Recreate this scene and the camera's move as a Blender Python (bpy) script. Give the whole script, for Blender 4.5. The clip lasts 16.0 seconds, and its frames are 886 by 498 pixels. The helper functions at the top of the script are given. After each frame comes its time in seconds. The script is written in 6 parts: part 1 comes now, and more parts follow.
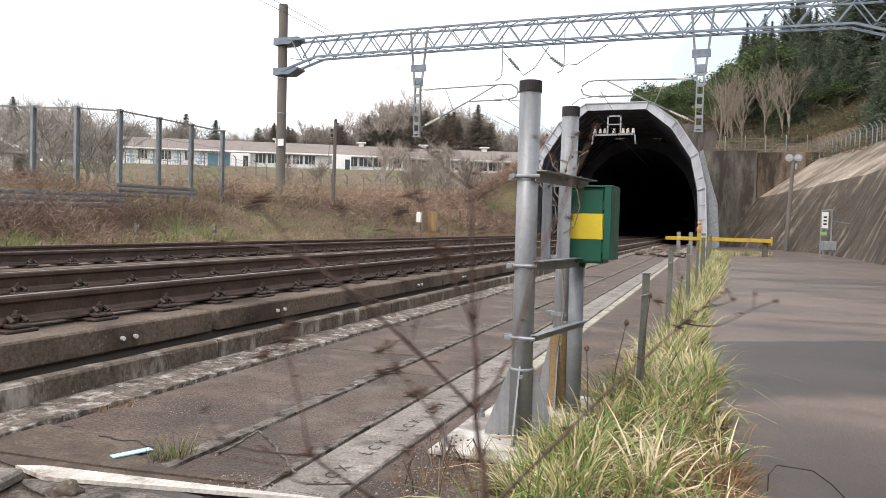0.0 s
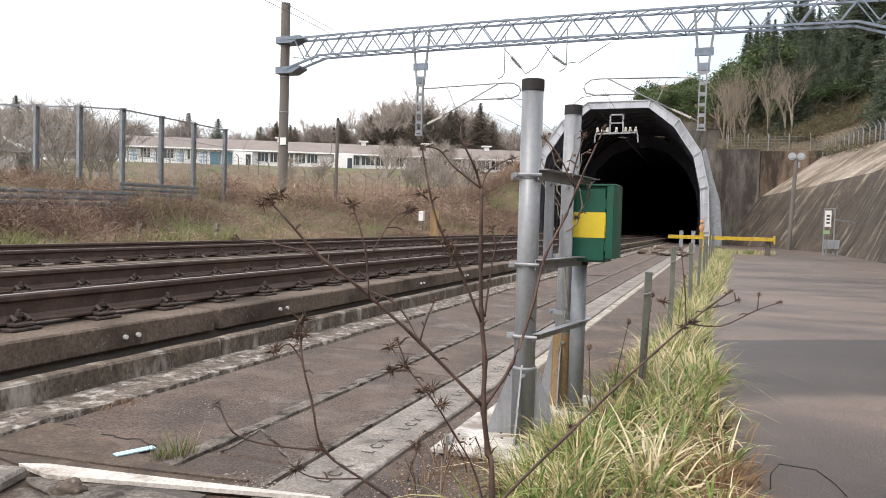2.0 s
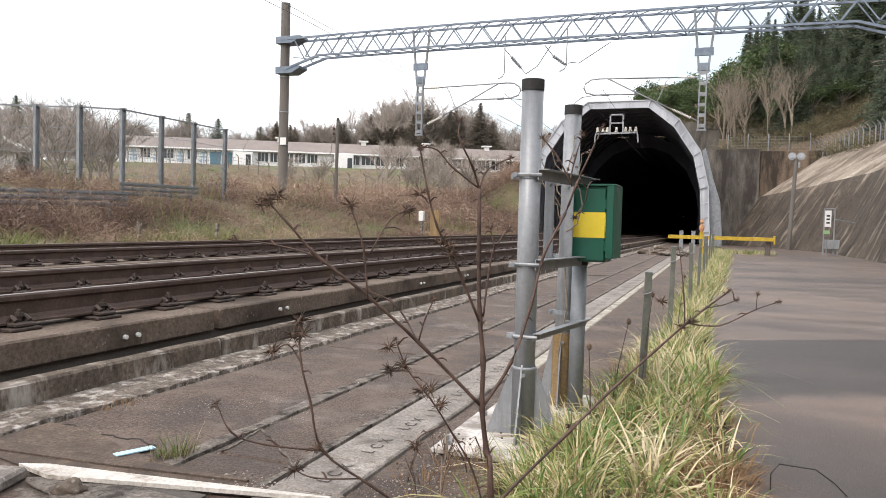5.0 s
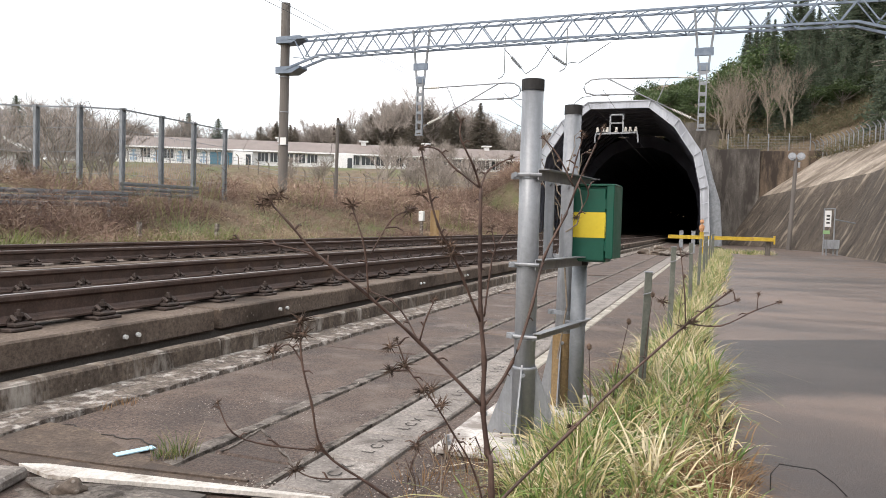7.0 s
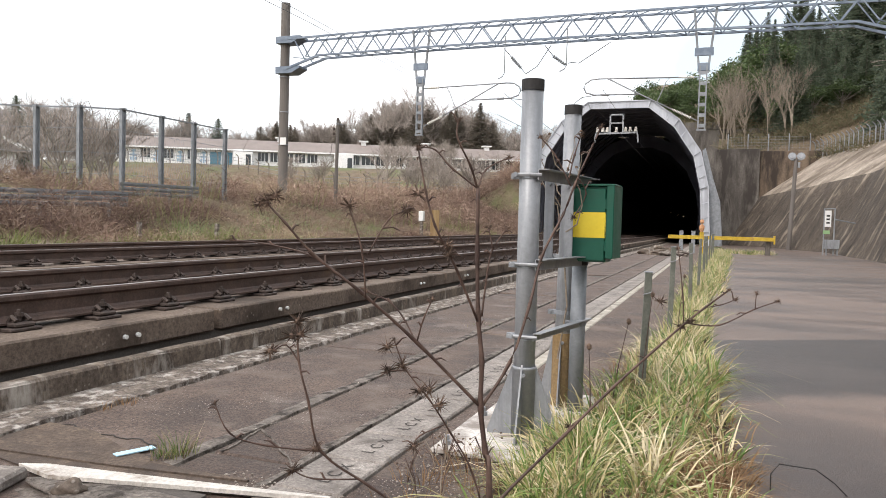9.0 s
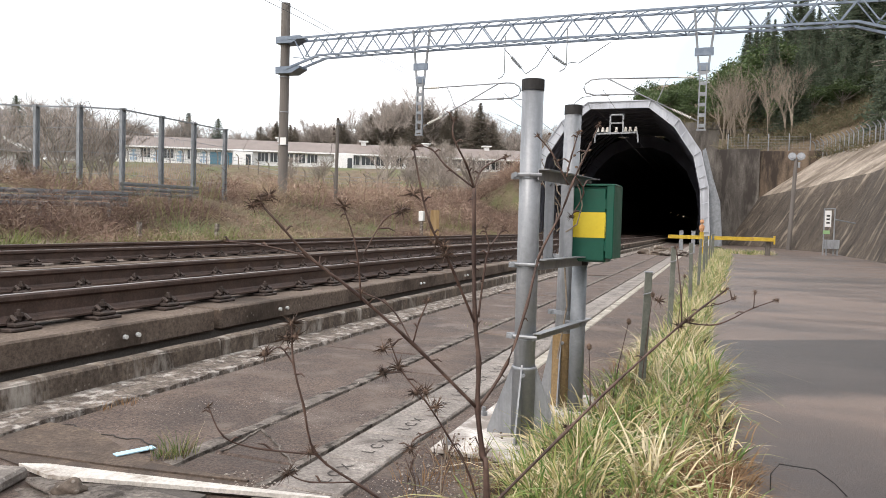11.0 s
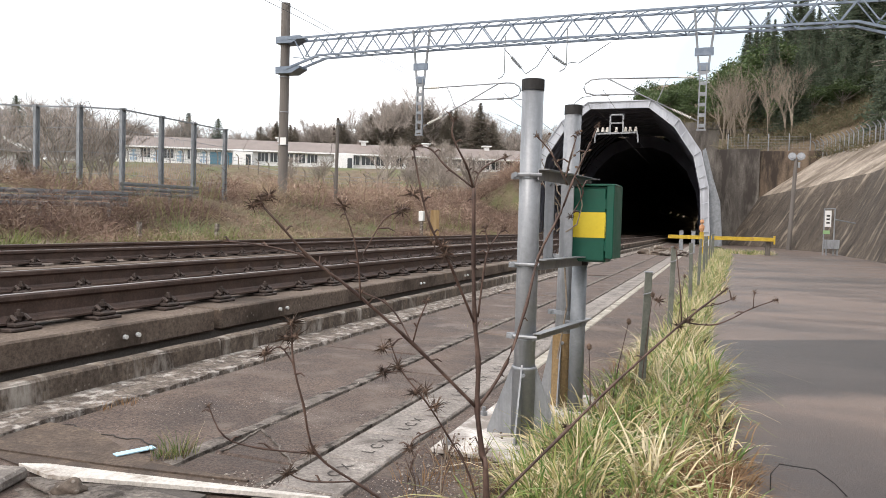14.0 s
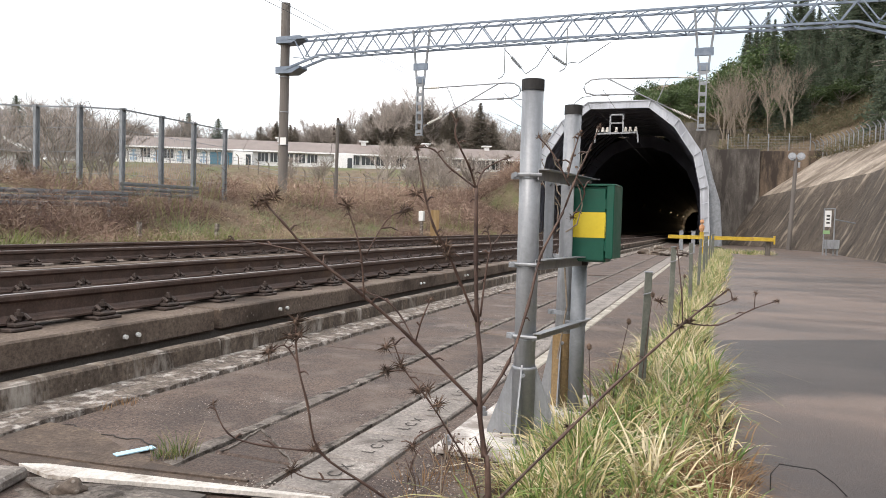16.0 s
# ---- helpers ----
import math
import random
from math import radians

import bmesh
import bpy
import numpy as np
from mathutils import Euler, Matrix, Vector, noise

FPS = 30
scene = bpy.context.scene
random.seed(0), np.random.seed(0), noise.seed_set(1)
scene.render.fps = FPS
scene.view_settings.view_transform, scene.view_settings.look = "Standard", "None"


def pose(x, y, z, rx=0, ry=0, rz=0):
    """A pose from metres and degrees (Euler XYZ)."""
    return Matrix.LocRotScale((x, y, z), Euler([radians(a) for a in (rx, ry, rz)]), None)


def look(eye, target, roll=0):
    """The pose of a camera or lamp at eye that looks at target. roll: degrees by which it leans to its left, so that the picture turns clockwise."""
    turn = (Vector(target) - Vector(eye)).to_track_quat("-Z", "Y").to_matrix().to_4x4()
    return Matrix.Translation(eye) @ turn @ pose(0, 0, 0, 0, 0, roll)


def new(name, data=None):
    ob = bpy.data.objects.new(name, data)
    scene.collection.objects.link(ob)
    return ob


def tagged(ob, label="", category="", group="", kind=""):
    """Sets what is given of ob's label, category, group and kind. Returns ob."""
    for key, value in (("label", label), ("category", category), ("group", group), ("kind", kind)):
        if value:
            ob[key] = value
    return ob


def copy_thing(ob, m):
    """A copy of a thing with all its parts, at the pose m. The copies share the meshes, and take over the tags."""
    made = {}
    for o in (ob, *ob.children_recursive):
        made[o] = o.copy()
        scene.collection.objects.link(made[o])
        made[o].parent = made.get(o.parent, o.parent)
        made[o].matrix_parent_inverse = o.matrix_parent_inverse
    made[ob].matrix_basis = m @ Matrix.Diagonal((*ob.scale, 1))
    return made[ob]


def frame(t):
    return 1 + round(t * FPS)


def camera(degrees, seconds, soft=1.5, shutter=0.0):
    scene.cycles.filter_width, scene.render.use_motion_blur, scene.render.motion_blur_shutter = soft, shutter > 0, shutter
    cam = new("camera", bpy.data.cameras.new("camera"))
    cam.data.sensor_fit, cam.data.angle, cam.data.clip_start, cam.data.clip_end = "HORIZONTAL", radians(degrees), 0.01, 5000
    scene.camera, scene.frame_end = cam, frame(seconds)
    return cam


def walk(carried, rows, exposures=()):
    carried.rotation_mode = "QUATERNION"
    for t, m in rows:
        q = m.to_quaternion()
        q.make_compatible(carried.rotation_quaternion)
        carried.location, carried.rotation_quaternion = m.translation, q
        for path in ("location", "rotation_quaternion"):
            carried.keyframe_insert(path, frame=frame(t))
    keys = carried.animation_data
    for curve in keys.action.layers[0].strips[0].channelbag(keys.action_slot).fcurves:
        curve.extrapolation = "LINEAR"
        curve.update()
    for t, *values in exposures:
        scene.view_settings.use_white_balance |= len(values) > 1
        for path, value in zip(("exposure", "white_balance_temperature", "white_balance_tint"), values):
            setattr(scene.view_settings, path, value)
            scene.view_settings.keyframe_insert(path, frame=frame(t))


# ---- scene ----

# ================= camera =================
EYE = (0.0, 0.0, 1.03)


def aim(yaw, pitch):
    a, p = radians(yaw), radians(pitch)
    return (EYE[0] - math.sin(a) * math.cos(p), EYE[1] + math.cos(a) * math.cos(p), EYE[2] - math.sin(p))


cam = camera(62.82, 16.0, soft=0.8, shutter=0.5)
BEFORE = look(EYE, aim(20.36, 1.96), 1.58)
AFTER = look(EYE, aim(20.54, 2.07), 1.58)
walk(cam, [(0.0, BEFORE), (1.0, BEFORE), (1.9, BEFORE), (2.0, AFTER), (3.0, AFTER), (16.0, AFTER)],
     exposures=[(0.0, 0.74, 6750, 14), (1.9, 0.69, 6750, 14), (2.0, 0.8, 6750, 14), (16.0, 0.8, 6750, 14)])

# ================= sky and light =================
world = bpy.data.worlds.new("overcast_sky")
scene.world = world
world.use_nodes = True
wn, wl = world.node_tree.nodes, world.node_tree.links
wn.clear()
sky = wn.new("ShaderNodeTexSky")
sky.sky_type, sky.sun_disc = "NISHITA", False
sky.sun_elevation, sky.sun_rotation = radians(48), radians(200)
sky.dust_density, sky.air_density, sky.ozone_density = 4.0, 1.2, 1.0
coord = wn.new("ShaderNodeTexCoord")
cloud = wn.new("ShaderNodeTexNoise")
cloud.inputs["Scale"].default_value, cloud.inputs["Detail"].default_value = 2.2, 6
wl.new(coord.outputs["Generated"], cloud.inputs["Vector"])
cloud_ramp = wn.new("ShaderNodeValToRGB")
cloud_ramp.color_ramp.elements[0].position, cloud_ramp.color_ramp.elements[1].position = 0.38, 0.66
cloud_ramp.color_ramp.elements[0].color = (4.7, 5.6, 6.1, 1)
cloud_ramp.color_ramp.elements[1].color = (11.5, 11.6, 11.7, 1)
wl.new(cloud.outputs["Fac"], cloud_ramp.inputs["Fac"])
veil = wn.new("ShaderNodeMixRGB")
veil.inputs["Fac"].default_value = 0.8
wl.new(sky.outputs["Color"], veil.inputs["Color1"])
wl.new(cloud_ramp.outputs["Color"], veil.inputs["Color2"])
back = wn.new("ShaderNodeBackground")
back.inputs["Strength"].default_value = 0.125
wl.new(veil.outputs["Color"], back.inputs["Color"])
out = wn.new("ShaderNodeOutputWorld")
wl.new(back.outputs["Background"], out.inputs["Surface"])

sun_data = bpy.data.lights.new("sun", "SUN")
sun_data.energy, sun_data.angle, sun_data.color = 0.9, radians(25), (1.0, 0.96, 0.9)
sun = new("sun", sun_data)
sun.matrix_world = look((-20, -40, 60), (0, 10, 0))


# ================= materials =================
def rgb(c):
    return (c[0], c[1], c[2], 1.0)


def material(name, a, b, scale=6.0, rough=0.8, metal=0.0, bump=0.3, stain=None, stain_scale=0.7, stain_at=0.55, island=0.0, streak=False, stretch=None, speck=None, grain_by=0.5, fine=60.0, spec=0.4, rough_stain=None, distance=0.01):
    """Two base colours mottled at two scales, broad stains of a third, fine relief; island: how far loose pieces differ in value."""
    m = bpy.data.materials.new(name)
    m.use_nodes = True
    n, l = m.node_tree.nodes, m.node_tree.links
    bsdf = n["Principled BSDF"]
    bsdf.inputs["Metallic"].default_value = metal
    bsdf.inputs["Specular IOR Level"].default_value = spec
    geo, info = n.new("ShaderNodeNewGeometry"), n.new("ShaderNodeObjectInfo")
    tex = n.new("ShaderNodeTexCoord")
    shift = n.new("ShaderNodeVectorMath")
    shift.operation = "ADD"
    spread = n.new("ShaderNodeVectorMath")
    spread.operation = "SCALE"
    l.new(info.outputs["Random"], spread.inputs[0])
    spread.inputs["Scale"].default_value = 37.0
    l.new(tex.outputs["Object"], shift.inputs[0])
    l.new(spread.outputs[0], shift.inputs[1])
    vec = shift.outputs[0]
    if streak or stretch:
        st = n.new("ShaderNodeMapping")
        st.inputs["Scale"].default_value = stretch or (1.0, 1.0, 0.12)
        l.new(vec, st.inputs["Vector"])
        svec = st.outputs[0]
    else:
        svec = vec

    def noise_tex(v, s, detail, r=0.6):
        t = n.new("ShaderNodeTexNoise")
        t.inputs["Scale"].default_value, t.inputs["Detail"].default_value, t.inputs["Roughness"].default_value = s, detail, r
        l.new(v, t.inputs["Vector"])
        return t.outputs["Fac"]

    def ramp(v, lo, hi):
        t = n.new("ShaderNodeMapRange")
        t.inputs["From Min"].default_value, t.inputs["From Max"].default_value = lo, hi
        l.new(v, t.inputs["Value"])
        return t.outputs["Result"]

    def mix(fac, c1, c2):
        t = n.new("ShaderNodeMixRGB")
        for socket, v in (("Fac", fac), ("Color1", c1), ("Color2", c2)):
            if isinstance(v, tuple):
                t.inputs[socket].default_value = rgb(v)
            elif isinstance(v, float):
                t.inputs[socket].default_value = v
            else:
                l.new(v, t.inputs[socket])
        return t.outputs["Color"]

    f1 = ramp(noise_tex(svec, scale, 8), 0.35, 0.65)
    colour = mix(f1, a, b)
    grain = noise_tex(vec, fine, 4, 0.7)
    gr = ramp(grain, 0.3, 0.7)
    hs = n.new("ShaderNodeHueSaturation")
    val = n.new("ShaderNodeMath")
    val.operation = "MULTIPLY_ADD"
    l.new(gr, val.inputs[0])
    val.inputs[1].default_value, val.inputs[2].default_value = grain_by, 1 - grain_by / 2
    l.new(val.outputs[0], hs.inputs["Value"])
    l.new(colour, hs.inputs["Color"])
    colour = hs.outputs["Color"]
    if stain is not None:
        s = ramp(noise_tex(svec, stain_scale, 6, 0.65), stain_at - 0.05, stain_at + 0.09)
        colour = mix(s, colour, stain)
    if speck is not None:
        vo = n.new("ShaderNodeTexVoronoi")
        vo.inputs["Scale"].default_value = speck[1]
        l.new(vec, vo.inputs["Vector"])
        near = n.new("ShaderNodeMapRange")
        near.inputs["From Min"].default_value, near.inputs["From Max"].default_value = 0.22, 0.12
        l.new(vo.outputs["Distance"], near.inputs["Value"])
        patch = ramp(noise_tex(vec, 2.3, 4), 0.5, 0.68)
        both = n.new("ShaderNodeMath")
        both.operation = "MULTIPLY"
        l.new(near.outputs["Result"], both.inputs[0])
        l.new(patch, both.inputs[1])
        colour = mix(both.outputs[0], colour, speck[0])
    if island:
        h2 = n.new("ShaderNodeHueSaturation")
        for src, sock, k in ((geo.outputs["Random Per Island"], "Value", island),):
            mm = n.new("ShaderNodeMath")
            mm.operation = "MULTIPLY_ADD"
            l.new(src, mm.inputs[0])
            mm.inputs[1].default_value, mm.inputs[2].default_value = 2 * k, 1 - k
            l.new(mm.outputs[0], h2.inputs[sock])
        l.new(colour, h2.inputs["Color"])
        colour = h2.outputs["Color"]
    l.new(colour, bsdf.inputs["Base Color"])
    rv = n.new("ShaderNodeMapRange")
    rv.inputs["To Min"].default_value, rv.inputs["To Max"].default_value = max(rough - 0.1, 0.02), min(rough + 0.1, 1)
    l.new(f1, rv.inputs["Value"])
    rout = rv.outputs["Result"]
    if rough_stain is not None and stain is not None:
        rm = n.new("ShaderNodeMix")
        l.new(s, rm.inputs[0])
        l.new(rout, rm.inputs[2])
        rm.inputs[3].default_value = rough_stain
        rout = rm.outputs[0]
    l.new(rout, bsdf.inputs["Roughness"])
    if bump:
        bp = n.new("ShaderNodeBump")
        bp.inputs["Strength"].default_value, bp.inputs["Distance"].default_value = bump, distance
        add = n.new("ShaderNodeMath")
        add.operation = "ADD"
        l.new(grain, add.inputs[0])
        l.new(f1, add.inputs[1])
        l.new(add.outputs[0], bp.inputs["Height"])
        l.new(bp.outputs["Normal"], bsdf.inputs["Normal"])
    return m


def plain(name, c, rough=0.6, metal=0.0, glow=0.0):
    m = bpy.data.materials.new(name)
    m.use_nodes = True
    b = m.node_tree.nodes["Principled BSDF"]
    b.inputs["Base Color"].default_value, b.inputs["Roughness"].default_value, b.inputs["Metallic"].default_value = rgb(c), rough, metal
    if glow:
        b.inputs["Emission Color"].default_value, b.inputs["Emission Strength"].default_value = rgb(c), glow
    return m


def damp_band(m, skew, near, far, blot):
    """Water standing in a band across the road: darker, smoother asphalt, sharp at the far rim and soft at the near one; blot: a drying patch."""
    n, l = m.node_tree.nodes, m.node_tree.links
    bsdf = n["Principled BSDF"]
    tex, sep, wob = n.new("ShaderNodeTexCoord"), n.new("ShaderNodeSeparateXYZ"), n.new("ShaderNodeTexNoise")
    l.new(tex.outputs["Object"], sep.inputs[0])
    l.new(tex.outputs["Object"], wob.inputs["Vector"])
    wob.inputs["Scale"].default_value, wob.inputs["Detail"].default_value = 1.6, 6.0

    def calc(op, a, b, c=0.0):
        t = n.new("ShaderNodeMath")
        t.operation = op
        for k, v in enumerate((a, b, c)):
            if isinstance(v, float):
                t.inputs[k].default_value = v
            else:
                l.new(v, t.inputs[k])
        return t.outputs[0]

    def fade(v, lo, hi):
        t = n.new("ShaderNodeMapRange")
        t.interpolation_type = "SMOOTHSTEP"
        t.inputs["From Min"].default_value, t.inputs["From Max"].default_value = lo, hi
        l.new(v, t.inputs["Value"])
        return t.outputs["Result"]

    along_band = calc("MULTIPLY_ADD", sep.outputs["X"], -skew, sep.outputs["Y"])
    inner = calc("MULTIPLY_ADD", wob.outputs["Fac"], 0.9, along_band)
    outer = calc("MULTIPLY_ADD", wob.outputs["Fac"], 0.16, along_band)
    wet = calc("MULTIPLY", fade(inner, near + 0.25, near + 0.75), fade(outer, far + 0.12, far + 0.06))
    dx = calc("MULTIPLY", calc("SUBTRACT", sep.outputs["X"], blot[0]), 1 / blot[2])
    dy = calc("MULTIPLY", calc("SUBTRACT", sep.outputs["Y"], blot[1]), 1 / blot[3])
    away_from = calc("ADD", calc("MULTIPLY_ADD", dx, dx, calc("MULTIPLY", dy, dy)), calc("MULTIPLY", wob.outputs["Fac"], 0.9))
    drying = calc("MULTIPLY", fade(away_from, 1.5, 0.6), 0.55)
    both = calc("MAXIMUM", wet, drying)
    for socket, value in (("Base Color", None), ("Roughness", 0.34)):
        old = bsdf.inputs[socket].links[0].from_socket
        if value is None:
            mx = n.new("ShaderNodeMixRGB")
            mx.blend_type = "MULTIPLY"
            l.new(both, mx.inputs["Fac"])
            l.new(old, mx.inputs["Color1"])
            mx.inputs["Color2"].default_value = (0.36, 0.38, 0.42, 1)
            l.new(mx.outputs["Color"], bsdf.inputs[socket])
        else:
            mx = n.new("ShaderNodeMix")
            l.new(wet, mx.inputs[0])
            l.new(old, mx.inputs[2])
            mx.inputs[3].default_value = value
            l.new(mx.outputs[0], bsdf.inputs[socket])


M = {}
M["apron"] = material("weathered_concrete_apron", (0.06, 0.041, 0.033), (0.16, 0.116, 0.093), 1.7, 0.7, bump=1.0, stain=(0.178, 0.138, 0.116), stain_scale=2.6, stain_at=0.57, fine=70, speck=((0.6, 0.51, 0.45), 60.0), grain_by=1.4, spec=0.38, distance=0.014)
M["slab"] = material("track_slab_concrete", (0.105, 0.077, 0.06), (0.19, 0.148, 0.118), 2.0, 0.85, bump=0.5, stain=(0.055, 0.04, 0.031), stain_scale=1.1, stain_at=0.54, fine=40, speck=((0.34, 0.29, 0.25), 22.0), grain_by=0.9, spec=0.3)
M["kerb"] = material("lichen_stained_kerb", (0.07, 0.053, 0.042), (0.17, 0.134, 0.105), 5.0, 0.85, bump=0.8, stain=(0.44, 0.4, 0.355), stain_scale=3.6, stain_at=0.58, stretch=(1, 1.3, 0.45), fine=30, speck=((0.5, 0.46, 0.41), 26.0), grain_by=1.0)
M["ledge"] = material("lichen_spotted_ledge", (0.075, 0.058, 0.047), (0.24, 0.2, 0.168), 11.0, 0.9, bump=1.0, stain=(0.5, 0.46, 0.42), stain_scale=12.0, stain_at=0.57, fine=55, speck=((0.55, 0.51, 0.47), 34.0), grain_by=1.1)
M["lid"] = material("trough_lid_concrete", (0.18, 0.157, 0.139), (0.31, 0.277, 0.25), 4.0, 0.8, bump=0.6, stain=(0.13, 0.11, 0.097), stain_scale=3.0, stain_at=0.6, fine=60, speck=((0.5, 0.46, 0.42), 40.0), grain_by=0.9)
M["mortar"] = material("crumbling_mortar", (0.12, 0.1, 0.085), (0.32, 0.28, 0.245), 22.0, 0.9, bump=1.0, stain=(0.055, 0.045, 0.038), stain_scale=11.0, stain_at=0.52, fine=50, grain_by=0.9)
M["lidtext"] = material("cast_letter_shadow", (0.05, 0.045, 0.04), (0.07, 0.06, 0.055), 20, 0.9, bump=0)
M["white_line"] = material("pale_concrete_strip", (0.26, 0.23, 0.19), (0.5, 0.46, 0.39), 5.0, 0.85, bump=0.6, stain=(0.15, 0.125, 0.105), stain_scale=4.0, stain_at=0.6, speck=((0.62, 0.58, 0.5), 30.0))
M["road"] = material("damp_road_asphalt", (0.092, 0.062, 0.049), (0.182, 0.131, 0.105), 1.3, 0.45, bump=0.6, stain=(0.062, 0.046, 0.04), stain_scale=0.45, stain_at=0.53, stretch=(0.35, 1.0, 1.0), fine=80, rough_stain=0.36, grain_by=0.85, speck=((0.35, 0.3, 0.27), 35.0), spec=0.5)
damp_band(M["road"], 0.57, 4.6, 7.13, (0.55, 3.2, 0.75, 1.1))
M["rail"] = material("rusty_rail_web", (0.07, 0.047, 0.039), (0.125, 0.083, 0.068), 6.0, 0.6, metal=0.3, bump=0.3, stain=(0.13, 0.085, 0.06), stain_scale=2.0, stain_at=0.62)
M["railtop"] = material("worn_rail_head", (0.2, 0.168, 0.152), (0.3, 0.258, 0.235), 4.0, 0.45, metal=0.8, bump=0.05)
M["fast"] = material("rusty_fastening", (0.05, 0.038, 0.033), (0.1, 0.075, 0.065), 20.0, 0.7, metal=0.3, bump=0.3)
M["galv"] = material("galvanised_steel", (0.24, 0.252, 0.268), (0.345, 0.355, 0.37), 9.0, 0.5, metal=0.35, bump=0.08, stain=(0.205, 0.215, 0.23), stain_scale=14.0, stain_at=0.56, stretch=(1, 1, 0.1), fine=40, grain_by=0.22)
M["galvdark"] = material("dull_galvanised_steel", (0.2, 0.215, 0.23), (0.3, 0.315, 0.335), 6.0, 0.55, metal=0.3, bump=0.1, grain_by=0.2)
M["bluegalv"] = material("bluish_galvanised_truss", (0.13, 0.165, 0.215), (0.22, 0.26, 0.315), 3.0, 0.5, metal=0.35, bump=0.1, grain_by=0.2)
M["cap"] = material("black_rubber_cap", (0.018, 0.017, 0.017), (0.035, 0.033, 0.032), 10, 0.7, bump=0.1, grain_by=0.2)
M["post"] = material("grey_green_paint", (0.11, 0.12, 0.1), (0.16, 0.165, 0.14), 12.0, 0.6, bump=0.15, stain=(0.12, 0.075, 0.045), stain_scale=4.0, stain_at=0.62)
M["green"] = material("dark_green_enamel", (0.008, 0.085, 0.055), (0.012, 0.105, 0.068), 5.0, 0.4, bump=0.03, stain=(0.02, 0.08, 0.055), stain_scale=3.0, grain_by=0.08)
M["yellow"] = material("yellow_enamel", (0.74, 0.55, 0.035), (0.78, 0.6, 0.05), 4.0, 0.45, bump=0.03, grain_by=0.06)
M["yellowbeam"] = material("faded_yellow_paint", (0.42, 0.28, 0.025), (0.55, 0.38, 0.04), 5.0, 0.5, bump=0.1, stain=(0.3, 0.18, 0.06), stain_scale=3, stain_at=0.64)
M["rustsleeve"] = material("ochre_rusted_sleeve", (0.2, 0.12, 0.045), (0.3, 0.21, 0.11), 7.0, 0.75, bump=0.3, streak=True)
M["plate"] = material("white_base_plate", (0.52, 0.48, 0.44), (0.74, 0.7, 0.66), 9.0, 0.7, bump=0.3, stain=(0.25, 0.215, 0.19), stain_scale=4.0, stain_at=0.5, speck=((0.16, 0.13, 0.11), 45.0), grain_by=0.5)
M["hood"] = material("pale_hood_steel", (0.42, 0.44, 0.48), (0.55, 0.57, 0.61), 2.0, 0.5, metal=0.2, bump=0.1, stain=(0.3, 0.31, 0.34), stain_scale=0.6, streak=True, grain_by=0.15)
# bore lining, a bluish grey darker than usual concrete
M["lining"] = material("dark_tunnel_lining", (0.1, 0.1, 0.13), (0.15, 0.15, 0.19), 0.6, 0.9, bump=0.3)
# hood's inner side, set much darker than its outer cladding
M["hoodin"] = material("dark_hood_lining", (0.06, 0.062, 0.078), (0.1, 0.102, 0.122), 1.0, 0.85, bump=0.1)
M["wall"] = material("dark_weathered_shotcrete", (0.045, 0.036, 0.029), (0.125, 0.1, 0.078), 1.1, 0.9, bump=0.8, stain=(0.3, 0.245, 0.19), stain_scale=1.0, stain_at=0.6, stretch=(0.5, 1.3, 0.42), distance=0.1, fine=7, grain_by=1.0)
M["slope"] = material("pale_shotcrete", (0.2, 0.16, 0.125), (0.46, 0.39, 0.32), 0.7, 0.9, bump=0.8, stain=(0.14, 0.108, 0.08), stain_scale=0.6, stain_at=0.54, stretch=(0.5, 1.0, 0.6), distance=0.08, fine=7, grain_by=0.8)
M["backwall"] = material("streaked_grey_concrete", (0.085, 0.075, 0.066), (0.21, 0.19, 0.168), 0.9, 0.9, bump=0.5, stain=(0.05, 0.042, 0.037), stain_scale=0.7, stain_at=0.5, stretch=(1, 1, 0.22), fine=14, grain_by=0.6)
M["brownwall"] = material("streaked_brown_concrete", (0.1, 0.07, 0.05), (0.2, 0.152, 0.112), 0.9, 0.9, bump=0.5, stain=(0.04, 0.03, 0.024), stain_scale=0.85, stain_at=0.49, stretch=(1, 1, 0.22), fine=14, grain_by=0.6)
M["polecon"] = material("spun_concrete_pole", (0.12, 0.105, 0.095), (0.2, 0.18, 0.165), 2.0, 0.8, bump=0.1, streak=True, grain_by=0.2)
M["earth"] = material("dead_grass_earth", (0.13, 0.095, 0.065), (0.22, 0.17, 0.115), 0.9, 0.95, bump=1.0, stain=(0.13, 0.15, 0.06), stain_scale=0.2, stain_at=0.52, distance=0.1, fine=6)
M["bed"] = material("trackbed_concrete", (0.08, 0.07, 0.062), (0.12, 0.105, 0.095), 1.2, 0.9, bump=0.4)
M["white"] = material("white_paint", (0.72, 0.72, 0.7), (0.8, 0.8, 0.78), 3, 0.5, bump=0.05, grain_by=0.08)
M["earthpatch"] = material("brown_sand", (0.075, 0.055, 0.043), (0.15, 0.112, 0.086), 5.0, 0.95, bump=0.7, stain=(0.075, 0.057, 0.047), stain_scale=4.0, stain_at=0.52, grain_by=0.9)
M["board"] = material("flaking_white_board", (0.5, 0.46, 0.42), (0.66, 0.62, 0.57), 6.0, 0.8, bump=0.4, stain=(0.25, 0.2, 0.16), stain_scale=7.0, stain_at=0.6)
M["pebble"] = material("pale_gravel", (0.25, 0.21, 0.18), (0.5, 0.45, 0.4), 20, 0.9, bump=0.2)
